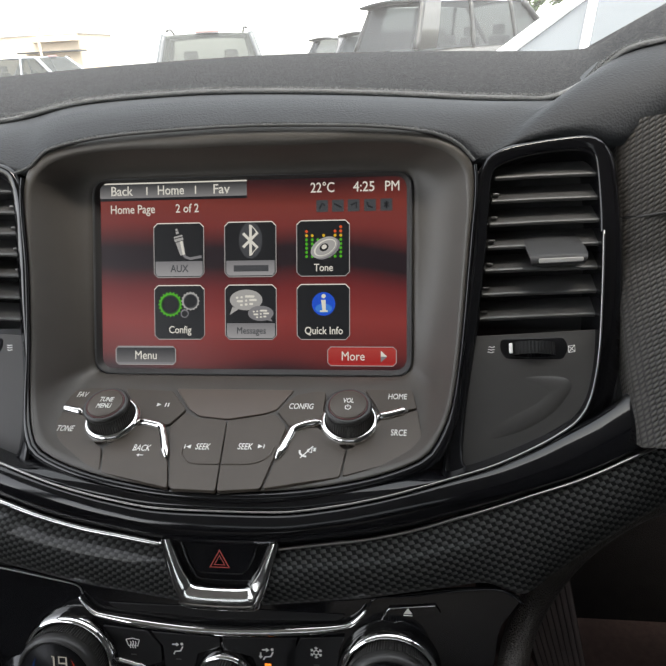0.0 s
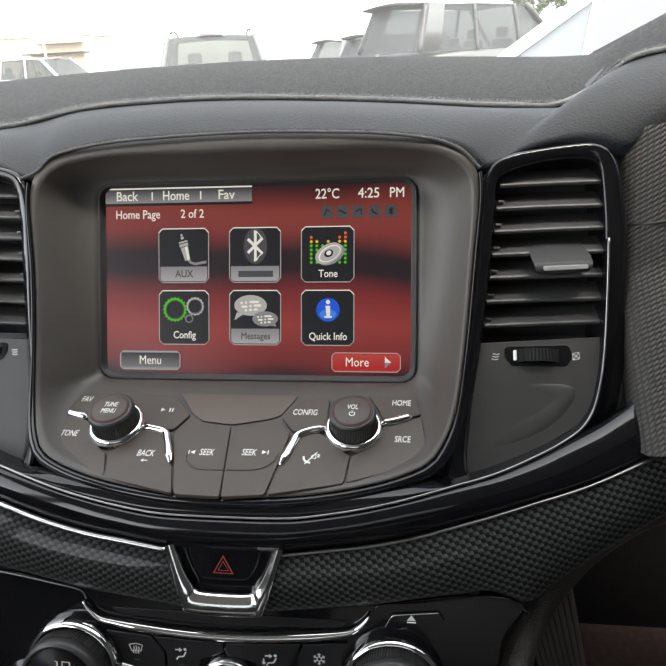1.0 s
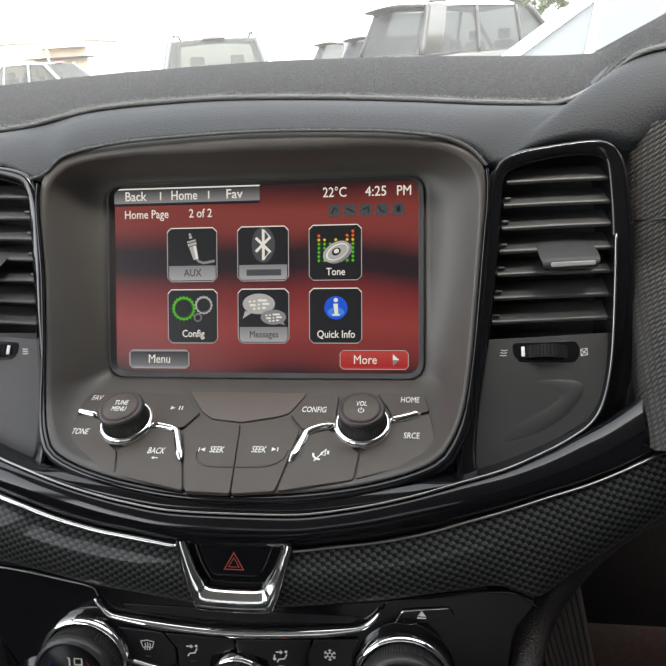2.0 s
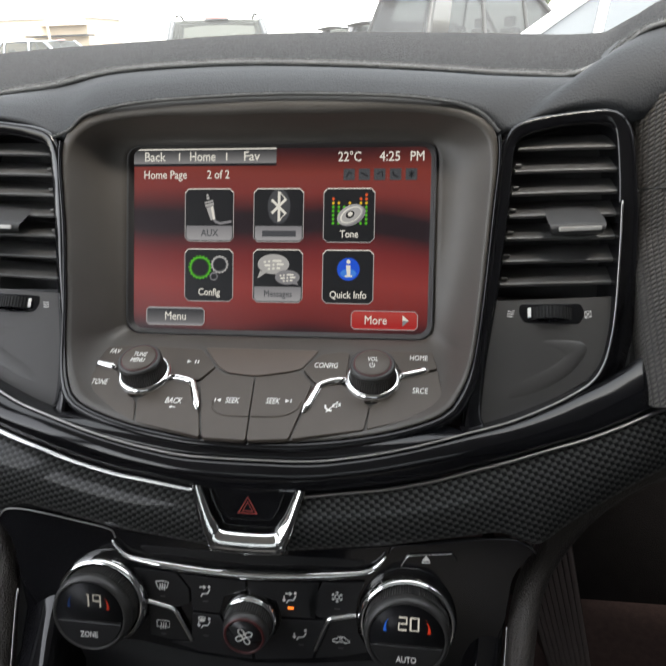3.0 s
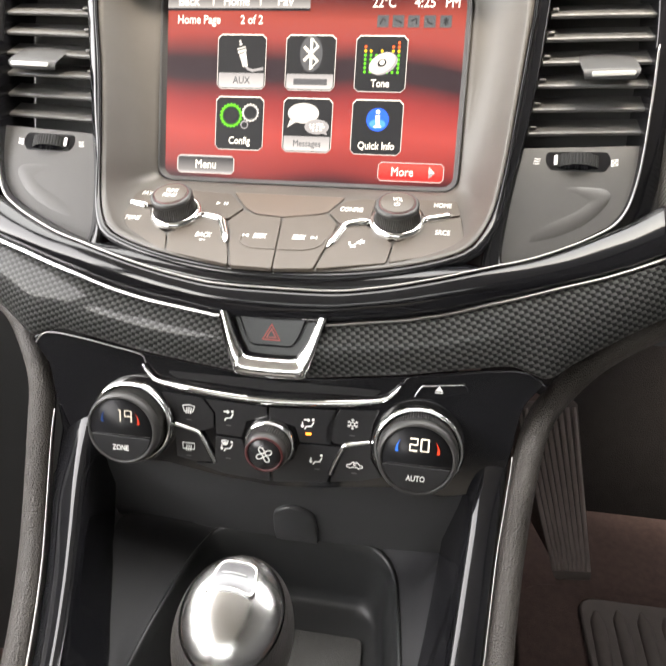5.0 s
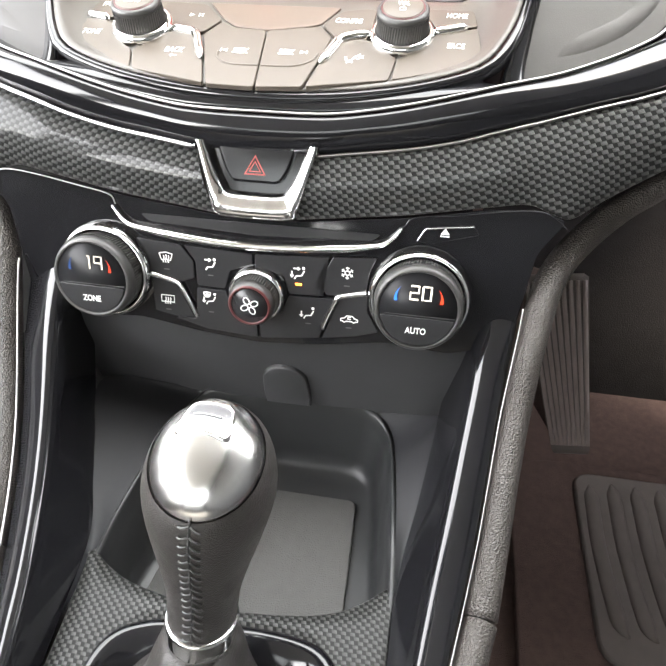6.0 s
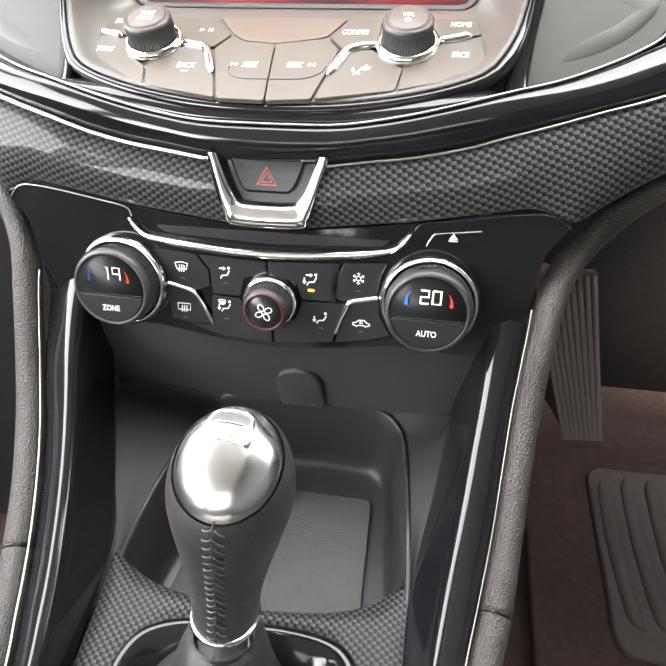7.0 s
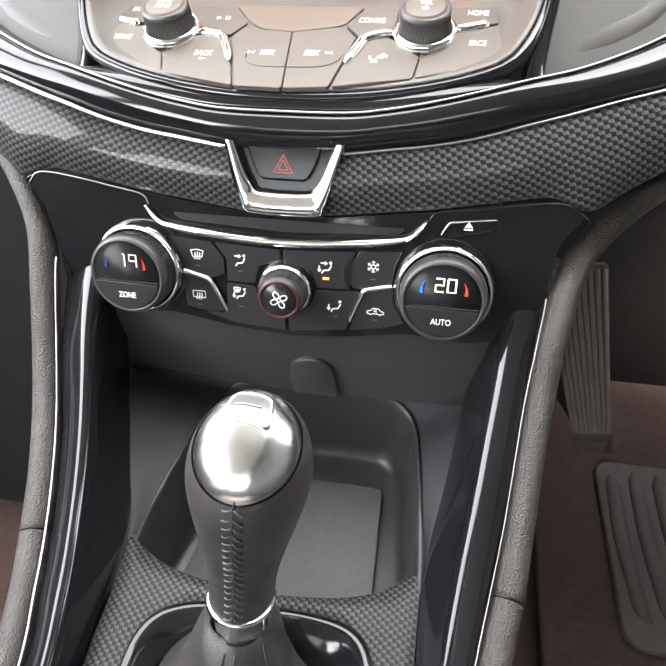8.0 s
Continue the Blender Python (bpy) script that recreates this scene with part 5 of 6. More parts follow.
mark(ckeys[5], seat + head + arrow_d, 25.5, -201.5, 0.7)
flake = [[(1.5 * math.cos(a), 1.5 * math.sin(a)) for a in (k * math.pi / 3 for k in range(7))]]
flake += [[(1.5 * math.cos(a), 1.5 * math.sin(a)), (3.9 * math.cos(a), 3.9 * math.sin(a))] for a in (k * math.pi / 3 + math.pi / 6 for k in range(6))]
flake += [[(3.4 * math.cos(a + d), 3.4 * math.sin(a + d)), (2.6 * math.cos(a), 2.6 * math.sin(a)), (3.4 * math.cos(a - d), 3.4 * math.sin(a - d))] for a in (k * math.pi / 3 + math.pi / 6 for k in range(6)) for d in (0.3,)]
mark(ckeys[6], flake, 43.5, -179, 0.45, 0.78)
mark(ckeys[7], [[(-4.6, -1.2), (-4.6, 0.2), (-2.6, 0.6), (-1.4, 2), (1.8, 2), (3, 0.6), (4.8, 0), (4.8, -1.2), (3.6, -1.2), (2.6, -2), (1.6, -1.2), (-1.6, -1.2), (-2.6, -2), (-3.6, -1.2), (-4.6, -1.2)], [(1, 1.2), (-0.6, 1.2), (-0.8, 0.2), (0.9, 0)]], 45.5, -202.5, 0.5)
part("indicator", plate(mm2([(18.8, -187.6), (21.8, -187.6), (21.8, -186.6), (18.8, -186.6)]), CI, 0.0004, 0.0001), AMBER, ckeys[4], "lit amber indicator", smooth=False)
for i, (x, z) in ((0, (-46, -186)), (3, (-46.5, -207.5)), (1, (-23.5, -187)), (2, (-24, -206.5)), (5, (25.5, -207)), (6, (43.5, -185.5)), (7, (45.5, -207))):
    part("indicator", flat([mm2([(x - 1.4, z - 0.3), (x + 1.4, z - 0.3), (x + 1.4, z + 0.3), (x - 1.4, z + 0.3)])], CI), MATTE, ckeys[i], smooth=False)
# eject key
ek = part("eject_key", plate(softened(mm2([(74, -161), (77.5, -155.2), (98.5, -152.4), (101, -156), (80, -162)]), 0.001), CM, 0.0008, 0.0003), GLOSS, cl, "gloss black eject key with a white symbol", smooth=False)
part("edge_line", tube([cpt(74, -161, 1), cpt(77.2, -155.4, 1), cpt(80, -154.6, 1), cpt(98.5, -152.4, 1)], 0.0003, 24, 6), SATIN, ek)
part("key_mark", flat([mm2([(84, -156.8), (88, -156.8), (86, -154)]), mm2([(84, -157.9), (88, -157.9), (88, -157.3), (84, -157.3)])], CT @ Matrix.Translation((0, 0, 0.0012))), INK, ek, smooth=False)
part("disc_slot", plate(softened(mm2([(-58, -159.5), (58, -159.5), (54, -163), (0, -165.5), (-54, -163)]), 0.002), CT, 0.0006, 0.0003), CLIMATE, cl, "narrow disc slot", smooth=False)


def climate_dial(x, z, number, word, hot):
    m = Matrix.Translation(cpt(x, z, 0)) @ pose(0, 0, 0, 96)
    d = part("dial", lathe([(0.0196, 0.004), (0.0201, 0.0135), (0.0199, 0.0160), (0.0189, 0.0178), (0.0178, 0.0180), (0.0174, 0.0174)], m, 72), KNOB, cl, "round black temperature dial with a lit number")
    part("chrome_ring", lathe([(0.0238, -0.001), (0.0240, 0.0024), (0.0237, 0.0044), (0.0228, 0.0068), (0.0218, 0.0078), (0.0211, 0.0074), (0.0209, 0.004)], m, 72), CHROME, d, "chrome ring")
    part("grip", knurl(0.0197, 0.0202, 0.0048, 0.0130, m, 100, 0.0004), KNOB, d, smooth=False)
    part("face", lathe([(0.0175, 0.0165), (0.0173, 0.0175), (0.0, 0.0175)], m, 64), DIALFACE, d, "glossy dark dial face")
    part("lower_button", plate(softened([(0.0170 * math.cos(a), 0.0170 * math.sin(a)) for a in np.linspace(radians(191), radians(348), 20)], 0.0005), m @ Matrix.Translation((0, 0, 0.0175)), 0.0008, 0.0003), CLIMATE, d, smooth=False)
    part("groove", strokes([[(-0.0165, -0.0034), (-0.0135, -0.0022), (0.0168, -0.0022)]], 0.0003, m, 0.0187), SLAT, d, smooth=False)
    glow = lit("number_" + number, (0.9, 0.88, 0.8), 0.075 if hot else 0.04)
    for k, ch in enumerate(number):
        w_, h_ = 0.0018, 0.0031
        seg = {"1": [[(0, h_), (w_ * 0.6, h_), (w_ * 0.6, -h_)]], "2": [[(-w_, h_), (w_, h_), (w_, 0), (-w_, 0), (-w_, -h_), (w_, -h_)]], "0": [[(-w_, h_), (w_, h_), (w_, -h_), (-w_, -h_), (-w_, h_)]],
               "9": [[(w_, 0), (-w_, 0), (-w_, h_), (w_, h_), (w_, -h_)]]}[ch]
        part("dial_digit", strokes([[(x_ - (0.0020 if hot else 0.0009) + 0.0054 * k, y_ + 0.0082) for x_, y_ in l] for l in seg], 0.0009, m, 0.0182), glow, d, "lit white digit", smooth=False)
    lettering("dial_word", word, 0.0029, m @ Matrix.Translation((0, -0.0096, 0.0188)), INK, d, 0.8, bold=0.00006)
    for s_, mt in ((-1, lit("cold_" + number, (0.02, 0.16, 0.8), 0.07 if hot else 0.012)), (1, lit("warm_" + number, (0.75, 0.05, 0.02), 0.07 if hot else 0.04))):
        sweep = np.linspace(-0.08, 0.72, 10)
        bow = [(s_ * 0.0108 * math.cos(a), 0.0047 + 0.0090 * math.sin(a)) for a in sweep]
        inner_bow = [(s_ * (0.0108 - 0.0019 * (0.72 - a)) * math.cos(a), 0.0047 + 0.0090 * math.sin(a)) for a in sweep[::-1]]
        part("dial_mark", flat([bow + inner_bow], m, 0.0182), mt, d, smooth=False)


climate_dial(-77.3, -189.2, "19", "ZONE", False)
climate_dial(77.7, -188.0, "20", "AUTO", True)
fm = Matrix.Translation(cpt(-0.3, -194.2, 0)) @ pose(0, 0, 0, 102)
fd = part("dial", lathe([(0.0112, 0.003), (0.0112, 0.011), (0.0106, 0.014), (0.0100, 0.0145)], fm), KNOB, cl, "small fan dial with a red ring")
part("chrome_ring", lathe([(0.0139, -0.001), (0.0140, 0.002), (0.0136, 0.0042), (0.0127, 0.0054), (0.0119, 0.0052), (0.0116, 0.003)], fm), CHROME, fd, "chrome ring")
part("grip", knurl(0.0113, 0.0113, 0.003, 0.0108, fm, 56, 0.0004), KNOB, fd, smooth=False)
part("red_ring", lathe([(0.0101, 0.0142), (0.0101, 0.0149), (0.0090, 0.0150), (0.0090, 0.0143)], fm), REDRING, fd, "dark red ring")
part("face", lathe([(0.0090, 0.0140), (0.0089, 0.0146), (0.0, 0.0146)], fm), CLIMATE, fd)
petal = []
for k in range(4):
    a0 = k * math.pi / 2 + 0.5
    petal.append([(0.001 * (2.7 * math.cos(a0) + 1.9 * math.cos(a) * math.cos(a0) - 1.35 * math.sin(a) * math.sin(a0)), 0.001 * (2.7 * math.sin(a0) + 1.9 * math.cos(a) * math.sin(a0) + 1.35 * math.sin(a) * math.cos(a0))) for a in np.linspace(0, 2 * math.pi, 14)])
part("fan_mark", strokes(petal, 0.00055, fm, 0.0149), INK, fd, smooth=False)

# ---------- centre console ----------
con = thing("centre_console", CON, "black centre console with gloss side rails, storage bin and carbon-weave top", "centre console")
# gloss rails, from the climate panel down to the console sides: (outer edge, inner edge)
RAIL_R = ([(124, -109, -150), (124, -117, -160), (122.5, -127, -172), (119.5, -145, -194), (117, -166, -211), (114, -190, -227), (109.5, -216, -240), (104, -246, -248), (96, -300, -257), (88, -380, -266)],
          [(94, -108, -158), (95, -118, -166), (95, -129, -175), (93, -146, -196), (90, -166, -212), (86.5, -190, -228), (83, -216, -241), (80.5, -246, -250), (79, -300, -259), (78, -380, -268)])
RAIL_L = ([(-124, -109, -150), (-124, -117, -160), (-123, -127, -174), (-117.5, -150, -199), (-111, -172, -217), (-104, -196, -231), (-97, -220, -241), (-90, -246, -249), (-80, -285, -257), (-66, -380, -268)],
          [(-95, -108, -158), (-96, -118, -166), (-96, -129, -177), (-92, -152, -202), (-87, -174, -219), (-81, -198, -233), (-75, -222, -243), (-69, -248, -252), (-62, -287, -260), (-50, -380, -270)])
# foot of each rail's inner wall, where it meets the bin
FOOT_R = [(96, -100, -190), (96.5, -98, -203), (97, -97, -219), (95, -109, -240), (91.4, -137, -246), (88, -161, -250.5), (83.3, -190, -255.5), (81, -222, -262), (80, -285, -270), (78, -370, -280)]
FOOT_L = [(-101, -104, -175), (-102, -104, -190), (-103, -106, -212), (-101.7, -120.7, -240), (-90, -148, -246), (-79, -173.5, -250), (-69, -200, -257.5), (-66, -235, -264), (-63, -280, -272), (-53, -372, -283)]
RISE_R = ((0.0, -0.0014), (0.015, 0.0002), (0.04, 0.0010), (0.10, 0.0016), (0.20, 0.0023), (0.29, 0.0026), (0.37, 0.0025), (0.44, 0.0019), (0.50, 0.0010), (0.55, -0.0003), (0.59, -0.0018), (0.62, -0.0036))
RISE_L = ((0.0, -0.0030), (0.03, -0.0022), (0.08, -0.0014), (0.25, 0.0010), (0.42, 0.0034), (0.53, 0.0050), (0.61, 0.0059), (0.68, 0.0063), (0.74, 0.0061), (0.79, 0.0053), (0.84, 0.0036), (0.88, 0.0010))
for s, (oe, ie), fo, rises in ((1, RAIL_R, FOOT_R, RISE_R), (-1, RAIL_L, FOOT_L, RISE_L)):
    o_, i_, f_ = (curve([V(*p) for p in line], 70) for line in (oe, ie, fo))
    tuck = [Vector((0, 0.52, -0.85)) * 0.007 * (1 - ease(k / 14)) for k in range(70)]
    rows_ = [[p + Vector((0, 0.003, -0.012)) + d for p, d in zip(o_, tuck)]]
    for t, rise in rises:
        rows_.append([a.lerp(b, t) + Vector((0, -0.52, 0.85)) * rise + d for a, b, d in zip(o_, i_, tuck)])
    last = rows_[-1]
    for t in (0.12, 0.35, 0.65, 1.0):
        rows_.append([a.lerp(b, t) for a, b in zip(last, f_)])
    part("gloss_rail", grid(rows_, flip=s < 0), GLOSS, con, "gloss black side rail")
    part("bright_edge", tube([p + Vector((s * 0.0006, -0.0012, 0.0006)) for p in o_[2:]], 0.0006 if s < 0 else 0.0004, 90, 8), EDGELINE, con, "thin bright edge line")

ROLL_R = [(234, -40, -102), (200, -47, -112), (171, -60, -126), (149, -80, -138), (136, -100, -148), (129.5, -122, -168), (126, -142, -194), (123, -165, -213), (120, -192, -230), (116.5, -219, -242)]
ROLL_R2 = [(116.3, -220.5, -242.6), (111, -246, -250), (104, -300, -259), (96, -380, -268)]
ROLL_L = [(-190, -66, -104), (-163, -78, -114), (-146, -93, -128), (-136, -106, -145), (-132, -124, -170), (-126.5, -148, -199), (-119, -172, -218), (-111, -198, -233), (-104.5, -222, -244)]
ROLL_L2 = [(-104.2, -223.5, -244.6), (-97, -248, -252), (-87, -290, -260), (-73, -380, -270)]
for s, a, b in ((1, ROLL_R, ROLL_R2), (-1, ROLL_L, ROLL_L2)):
    for name, line in (("leather_roll", a), ("leather_roll", b)):
        part(name, tube([V(x + s * 1.5, y + 2, z - 3) for x, y, z in line], 0.0070, 90, 18, 1.15, (1, 0, 0)), LEATHER, con, "padded black leather knee roll")
    # carpeted tunnel side below the roll
    ta = curve([V(s * 128, 320, -300), V(s * 128, 100, -240), V(s * 129, -40, -190), *[V(x + s * 5, y + 4, z - 6) for x, y, z in a[5:] + b]], 60)
    rows_ = [ta] + [[p + Vector((-s * 0.006 * k, 0.004 * k, -0.09 * k)) for p in ta] for k in (1, 2, 3, 4)]
    part("tunnel_side", grid(rows_), CARPET if s > 0 else MATTE, con, "carpeted side of the console")

# storage bin
back = [[V(x, -116 + 4 * t + 18 * max(0, t - 0.3) + 1.5 * (x / 100) ** 2, -170 - 82 * t) for x in np.linspace(-112, 106, 24)] for t in np.linspace(0, 1, 10)]
part("bin_back", grid(back), MATTE, con, "matt black back wall of the bin")
lip_line = [(-64, -232, -266), (-62, -208, -261), (-59, -185, -254), (-56, -160, -251), (-53, -130, -252), (-48, -106, -254), (-38, -99, -249.5), (-3, -98, -247), (18, -98, -247), (46, -98.5, -248), (60, -101, -252), (69, -112, -256), (73, -136, -253), (77, -174, -252.5), (79.5, -203, -259), (80, -230, -265)]
lp_ = curve([V(*p) for p in lip_line], 110)
ctr = V(8, -160, -290)


def sink(p, k, z):
    return Vector((p.x + (ctr.x - p.x) * k, p.y + (ctr.y - p.y) * k, z))


rows_ = [[sink(p, -0.03, p.z - 0.0008) for p in lp_], [sink(p, -0.012, p.z + 0.0004) for p in lp_], [sink(p, 0.0, p.z + 0.0004) for p in lp_], [sink(p, 0.015, p.z - 0.0012) for p in lp_],
         [sink(p, 0.04, p.z - 0.010) for p in lp_], [sink(p, 0.08, -0.288) for p in lp_], [sink(p, 0.12, -0.297) for p in lp_], [sink(p, 0.17, -0.3005) for p in lp_], [sink(p, 0.6, -0.3015) for p in lp_], [sink(p, 0.999, -0.3015) for p in lp_]]
part("bin_tray", grid(rows_), TRAY, con, "matt black storage tray")
part("bin_floor", plate(mm2([(-72, -262), (86, -262), (84, -150), (-66, -150)]), Matrix.Translation((0, 0, -0.3045)), 0.001, 0.0003), TRAY, con, smooth=False)
part("bin_mat", plate(softened(mm2([(-50, -240), (59, -240), (54, -128), (-40, -128)]), 0.005), Matrix.Translation((0, 0, -0.3012)), 0.0025, 0.0008), BINMAT, con, "textured grey rubber mat", smooth=False)
# shelf between the rails and the tray's lip
edge_ = curve([V(*p) for p in [(-66, -235, -264.5), (-69.5, -200, -258), (-79.5, -173.5, -250.5), (-90.5, -148, -246.5), (-102, -121, -241), (-98, -104, -243), (-60, -100, -248), (-38, -98, -249), (8, -97, -247), (50, -97.5, -248), (80, -99, -250), (97, -104, -243), (95, -112, -242), (91.8, -137, -246.5), (88.4, -161, -251), (83.6, -190, -256), (81.4, -222, -263)]], 110)
rows_ = []
for t in np.linspace(0, 1, 9):
    rows_.append([a.lerp(sink(b, -0.03, b.z - 0.0008), t) - Vector((0, 0, 0.0012)) * math.sin(math.pi * t) for a, b in zip(edge_, lp_)])
part("bin_shelf", grid(rows_), SHELF, con, "smooth black shelf round the tray")
sock_m = Matrix.Translation(V(9, -107.5, -226)) @ pose(0, 0, 0, 102)
arch = [(0.0128 * math.cos(a), 0.0128 * math.sin(a)) for a in np.linspace(0, math.pi, 22)] + [(-0.0136, -0.012), (-0.0130, -0.0225), (0.0130, -0.0225), (0.0136, -0.012)]
part("power_socket", plate(arch, sock_m, 0.0022, 0.0012), MATTE, con, "black tab-shaped cover of the power socket")
# carbon-weave top
front = curve([V(*p) for p in [(-66, -203, -260), (-56, -212, -262), (-40, -219, -262), (-17, -223, -262), (10, -224, -262), (40, -221, -262), (58, -216, -262), (68, -210, -262), (79.5, -198, -260)]], 50)
gate = [(-41, -345), (-44, -300), (-44, -266), (-43, -252), (-37, -241), (-24, -234.5), (-9, -232), (10, -231), (26, -230), (46, -231.5), (57, -236.5), (63, -248), (66, -270), (66, -300), (63, -345)]
gm = Matrix.Translation((0, -0.224, -0.2620)) @ pose(0, 0, 0, 3.4) @ Matrix.Translation((0, 0.224, 0))
gl = curve([Vector((x * 0.001, y * 0.001, 0)) for x, y in gate], 100)
outer_ = curve([V(-52, -345, -272), V(-58, -300, -268.5), V(-61.5, -262, -265.2), V(-63, -237, -263), V(-65, -215, -261), V(-66, -206, -260)] + front[4:-4:4] + [V(80.5, -202, -260), V(81, -220, -261.5), V(81, -250, -264.5), V(80, -300, -268.5), V(79, -345, -272)], 100)
rows_ = [[p + Vector((0, 0.002, -0.014)) for p in outer_], [p + Vector((0, 0.0008, -0.0008)) for p in outer_]]
for t in (0.0, 0.04, 0.12, 0.25, 0.4, 0.6, 0.8, 1.0):
    rows_.append([p.lerp(gm @ Vector((q.x, q.y, 0.0006)), t) + Vector((0, 0, 0.0012)) * math.sin(math.pi * t) for p, q in zip(outer_, gl)])
top_bm = grid(rows_)
for f in top_bm.faces:
    for loop in f.loops:
        loop[top_bm.loops.layers.uv.active].uv = (loop.vert.co.x, -loop.vert.co.y)
part("carbon_top", top_bm, CARBON_TOP, con, "lacquered carbon-weave console top")
gc = V(12, -290, 0)
rows_ = []
for k, h in ((-0.03, -0.001), (-0.01, 0.0008), (0.01, 0.0022), (0.035, 0.0028), (0.07, 0.0022), (0.12, 0.0002), (0.18, -0.0034), (0.24, -0.0082), (0.29, -0.0125), (0.32, -0.0130), (0.35, -0.0150), (0.5, -0.018), (0.97, -0.019)):
    rows_.append([gm @ Vector((p.x + (gc.x - p.x) * k, p.y + (gc.y - p.y) * k, h)) for p in gl])
part("gate_rim", grid(rows_[:11]), GLOSS, con, "broad gloss black rim of the gear gate")
part("gate_well", grid(rows_[10:]), GRIPSKIN, con, "dark recess round the gear lever")
part("gate_line", tube([gm @ Vector((p.x + (gc.x - p.x) * 0.30, p.y + (gc.y - p.y) * 0.30, -0.0120)) for p in gl[::2]], 0.0006, 90, 8), SATIN, con, "thin bright edge line")

# ---------- gear lever ----------
lev = thing("gear_lever", CON, "gear lever with stitched black leather grip and polished silver cap", "gear lever")
axis = Vector((0.009, 0.019, 0.087)).normalized()
ax_x = (Vector((1, 0, 0)) - axis * axis.x).normalized()
lm_ = Matrix.Translation(V(9.6, -248.7, -228)) @ Matrix((ax_x, axis.cross(ax_x), axis)).transposed().to_4x4()
prof = [(r, h * 0.852) for r, h in ((0.0126, 0.0105), (0.0129, 0.0118), (0.0129, 0.018), (0.0134, 0.03), (0.0156, 0.045), (0.0184, 0.060), (0.0208, 0.074), (0.0218, 0.084), (0.0214, 0.092), (0.0196, 0.1005), (0.0164, 0.108), (0.0118, 0.1138), (0.006, 0.1186), (0.0, 0.1197))]
egg = curve([Vector((r, 0, h)) for r, h in prof], 64)
full = lathe([(p.x, p.z) for p in egg], Matrix.Identity(4), 64, 1.0, 1.12)
cut = Vector((0.02, -0.47, 0.86)).normalized()
spot = Vector((0, -0.0215, 0.0790))
cap = full.copy()
bmesh.ops.bisect_plane(full, geom=full.verts[:] + full.edges[:] + full.faces[:], plane_co=spot, plane_no=cut, clear_outer=True)
bmesh.ops.bisect_plane(cap, geom=cap.verts[:] + cap.edges[:] + cap.faces[:], plane_co=spot, plane_no=cut, clear_inner=True)
for v in cap.verts:
    edge_d = (v.co - spot).dot(cut)
    v.co += (v.co - Vector((0, 0, 0.075))).normalized() * (-0.0005 + 0.0007 * min(1, edge_d / 0.003))
for b in (full, cap):
    bmesh.ops.transform(b, matrix=lm_, verts=b.verts)
grip = part("grip", full, GRIPSKIN, lev, "black leather grip")
cap_ob = part("cap", cap, CAPMETAL, lev, "polished silver cap")


def on_cap(x, y, lift=0.0):
    """A point of the cap's crown over (x, y) of the lever."""
    rho = math.hypot(x, y / 1.12)
    for a, b in zip(egg[::-1], egg[-2::-1]):
        if a.x <= rho <= b.x:
            return lm_ @ Vector((x, y, a.z + (b.z - a.z) * (rho - a.x) / max(b.x - a.x, 1e-9) + lift))
    return lm_ @ Vector((x, y, 0.1 + lift))


badge_line_ = softened([(-0.0086, -0.0060), (0.0086, -0.0060), (0.0070, 0.0058), (-0.0070, 0.0058)], 0.0026, 6)
badge_loop = []
for (ax_, ay_), (bx_, by_) in zip(badge_line_, badge_line_[1:] + badge_line_[:1]):
    cuts_ = max(1, round(math.hypot(bx_ - ax_, by_ - ay_) / 0.0008))
    badge_loop += [(ax_ + (bx_ - ax_) * k / cuts_, ay_ + (by_ - ay_) * k / cuts_) for k in range(cuts_)]


def emblem_row(k, lift):
    return [on_cap(-0.0010 + x * k, -0.0036 + y * k, lift) for x, y in badge_loop]


emblem = part("shift_badge", grid([emblem_row(k, u) for k, u in ((1.06, -0.0004), (1.05, 0.0005), (1.01, 0.0011), (0.94, 0.0011), (0.90, 0.0008), (0.87, 0.0003))], around=True), CAPMETAL, cap_ob, "raised silver frame of the shift badge")
part("badge_plate", grid([emblem_row(k, u) for k, u in ((0.90, 0.0006), (0.6, 0.0007), (0.3, 0.0007), (0.02, 0.0007))], around=True), BADGE, emblem, "metal plate inside the frame, its dim reflection coloured grey")
part("badge_line", tube([on_cap(-0.0010 + 0.0046 * u, -0.0040, 0.0010) for u in np.linspace(-1, 1, 7)], 0.0002, 12, 6), SATIN, emblem)


def skin_r(h):
    for (r0_, h0), (r1_, h1) in zip(prof, prof[1:]):
        if h0 <= h <= h1:
            return r0_ + (r1_ - r0_) * (h - h0) / (h1 - h0)
    return 0.0128


a0 = radians(-85)
for k in range(17):
    h = 0.0125 + 0.0040 * k
    for s in (-1, 1):
        q = []
        for u, up in ((0.03, 0.0001), (0.35, 0.0007), (0.75, 0.0007), (1.0, 0.0001)):
            a = a0 + s * u * 0.0038 / (skin_r(h) * 1.1)
            hh = h - (0.0010 if s < 0 else 0.0024) * u
            q.append(lm_ @ Vector(((skin_r(hh) + up) * math.cos(a), (skin_r(hh) * 1.12 + up) * math.sin(a), hh)))
        part("stitch", tube(q, 0.00038, 8, 6), THREAD, grip)
part("seam", tube([lm_ @ Vector((skin_r(h) * math.cos(a0) * 1.005, skin_r(h) * 1.12 * math.sin(a0) * 1.005, h)) for h in np.linspace(0.010, 0.079, 16)], 0.0005, 50, 6), STITCH, grip)
part("collar", lathe([(0.0120, -0.005), (0.0128, -0.0048), (0.0131, 0.000), (0.0133, 0.006), (0.0137, 0.0078), (0.0137, 0.0088), (0.0131, 0.0094), (0.012, 0.0095)], lm_, 48, 1.0, 1.1), CHROME, lev, "chrome collar")
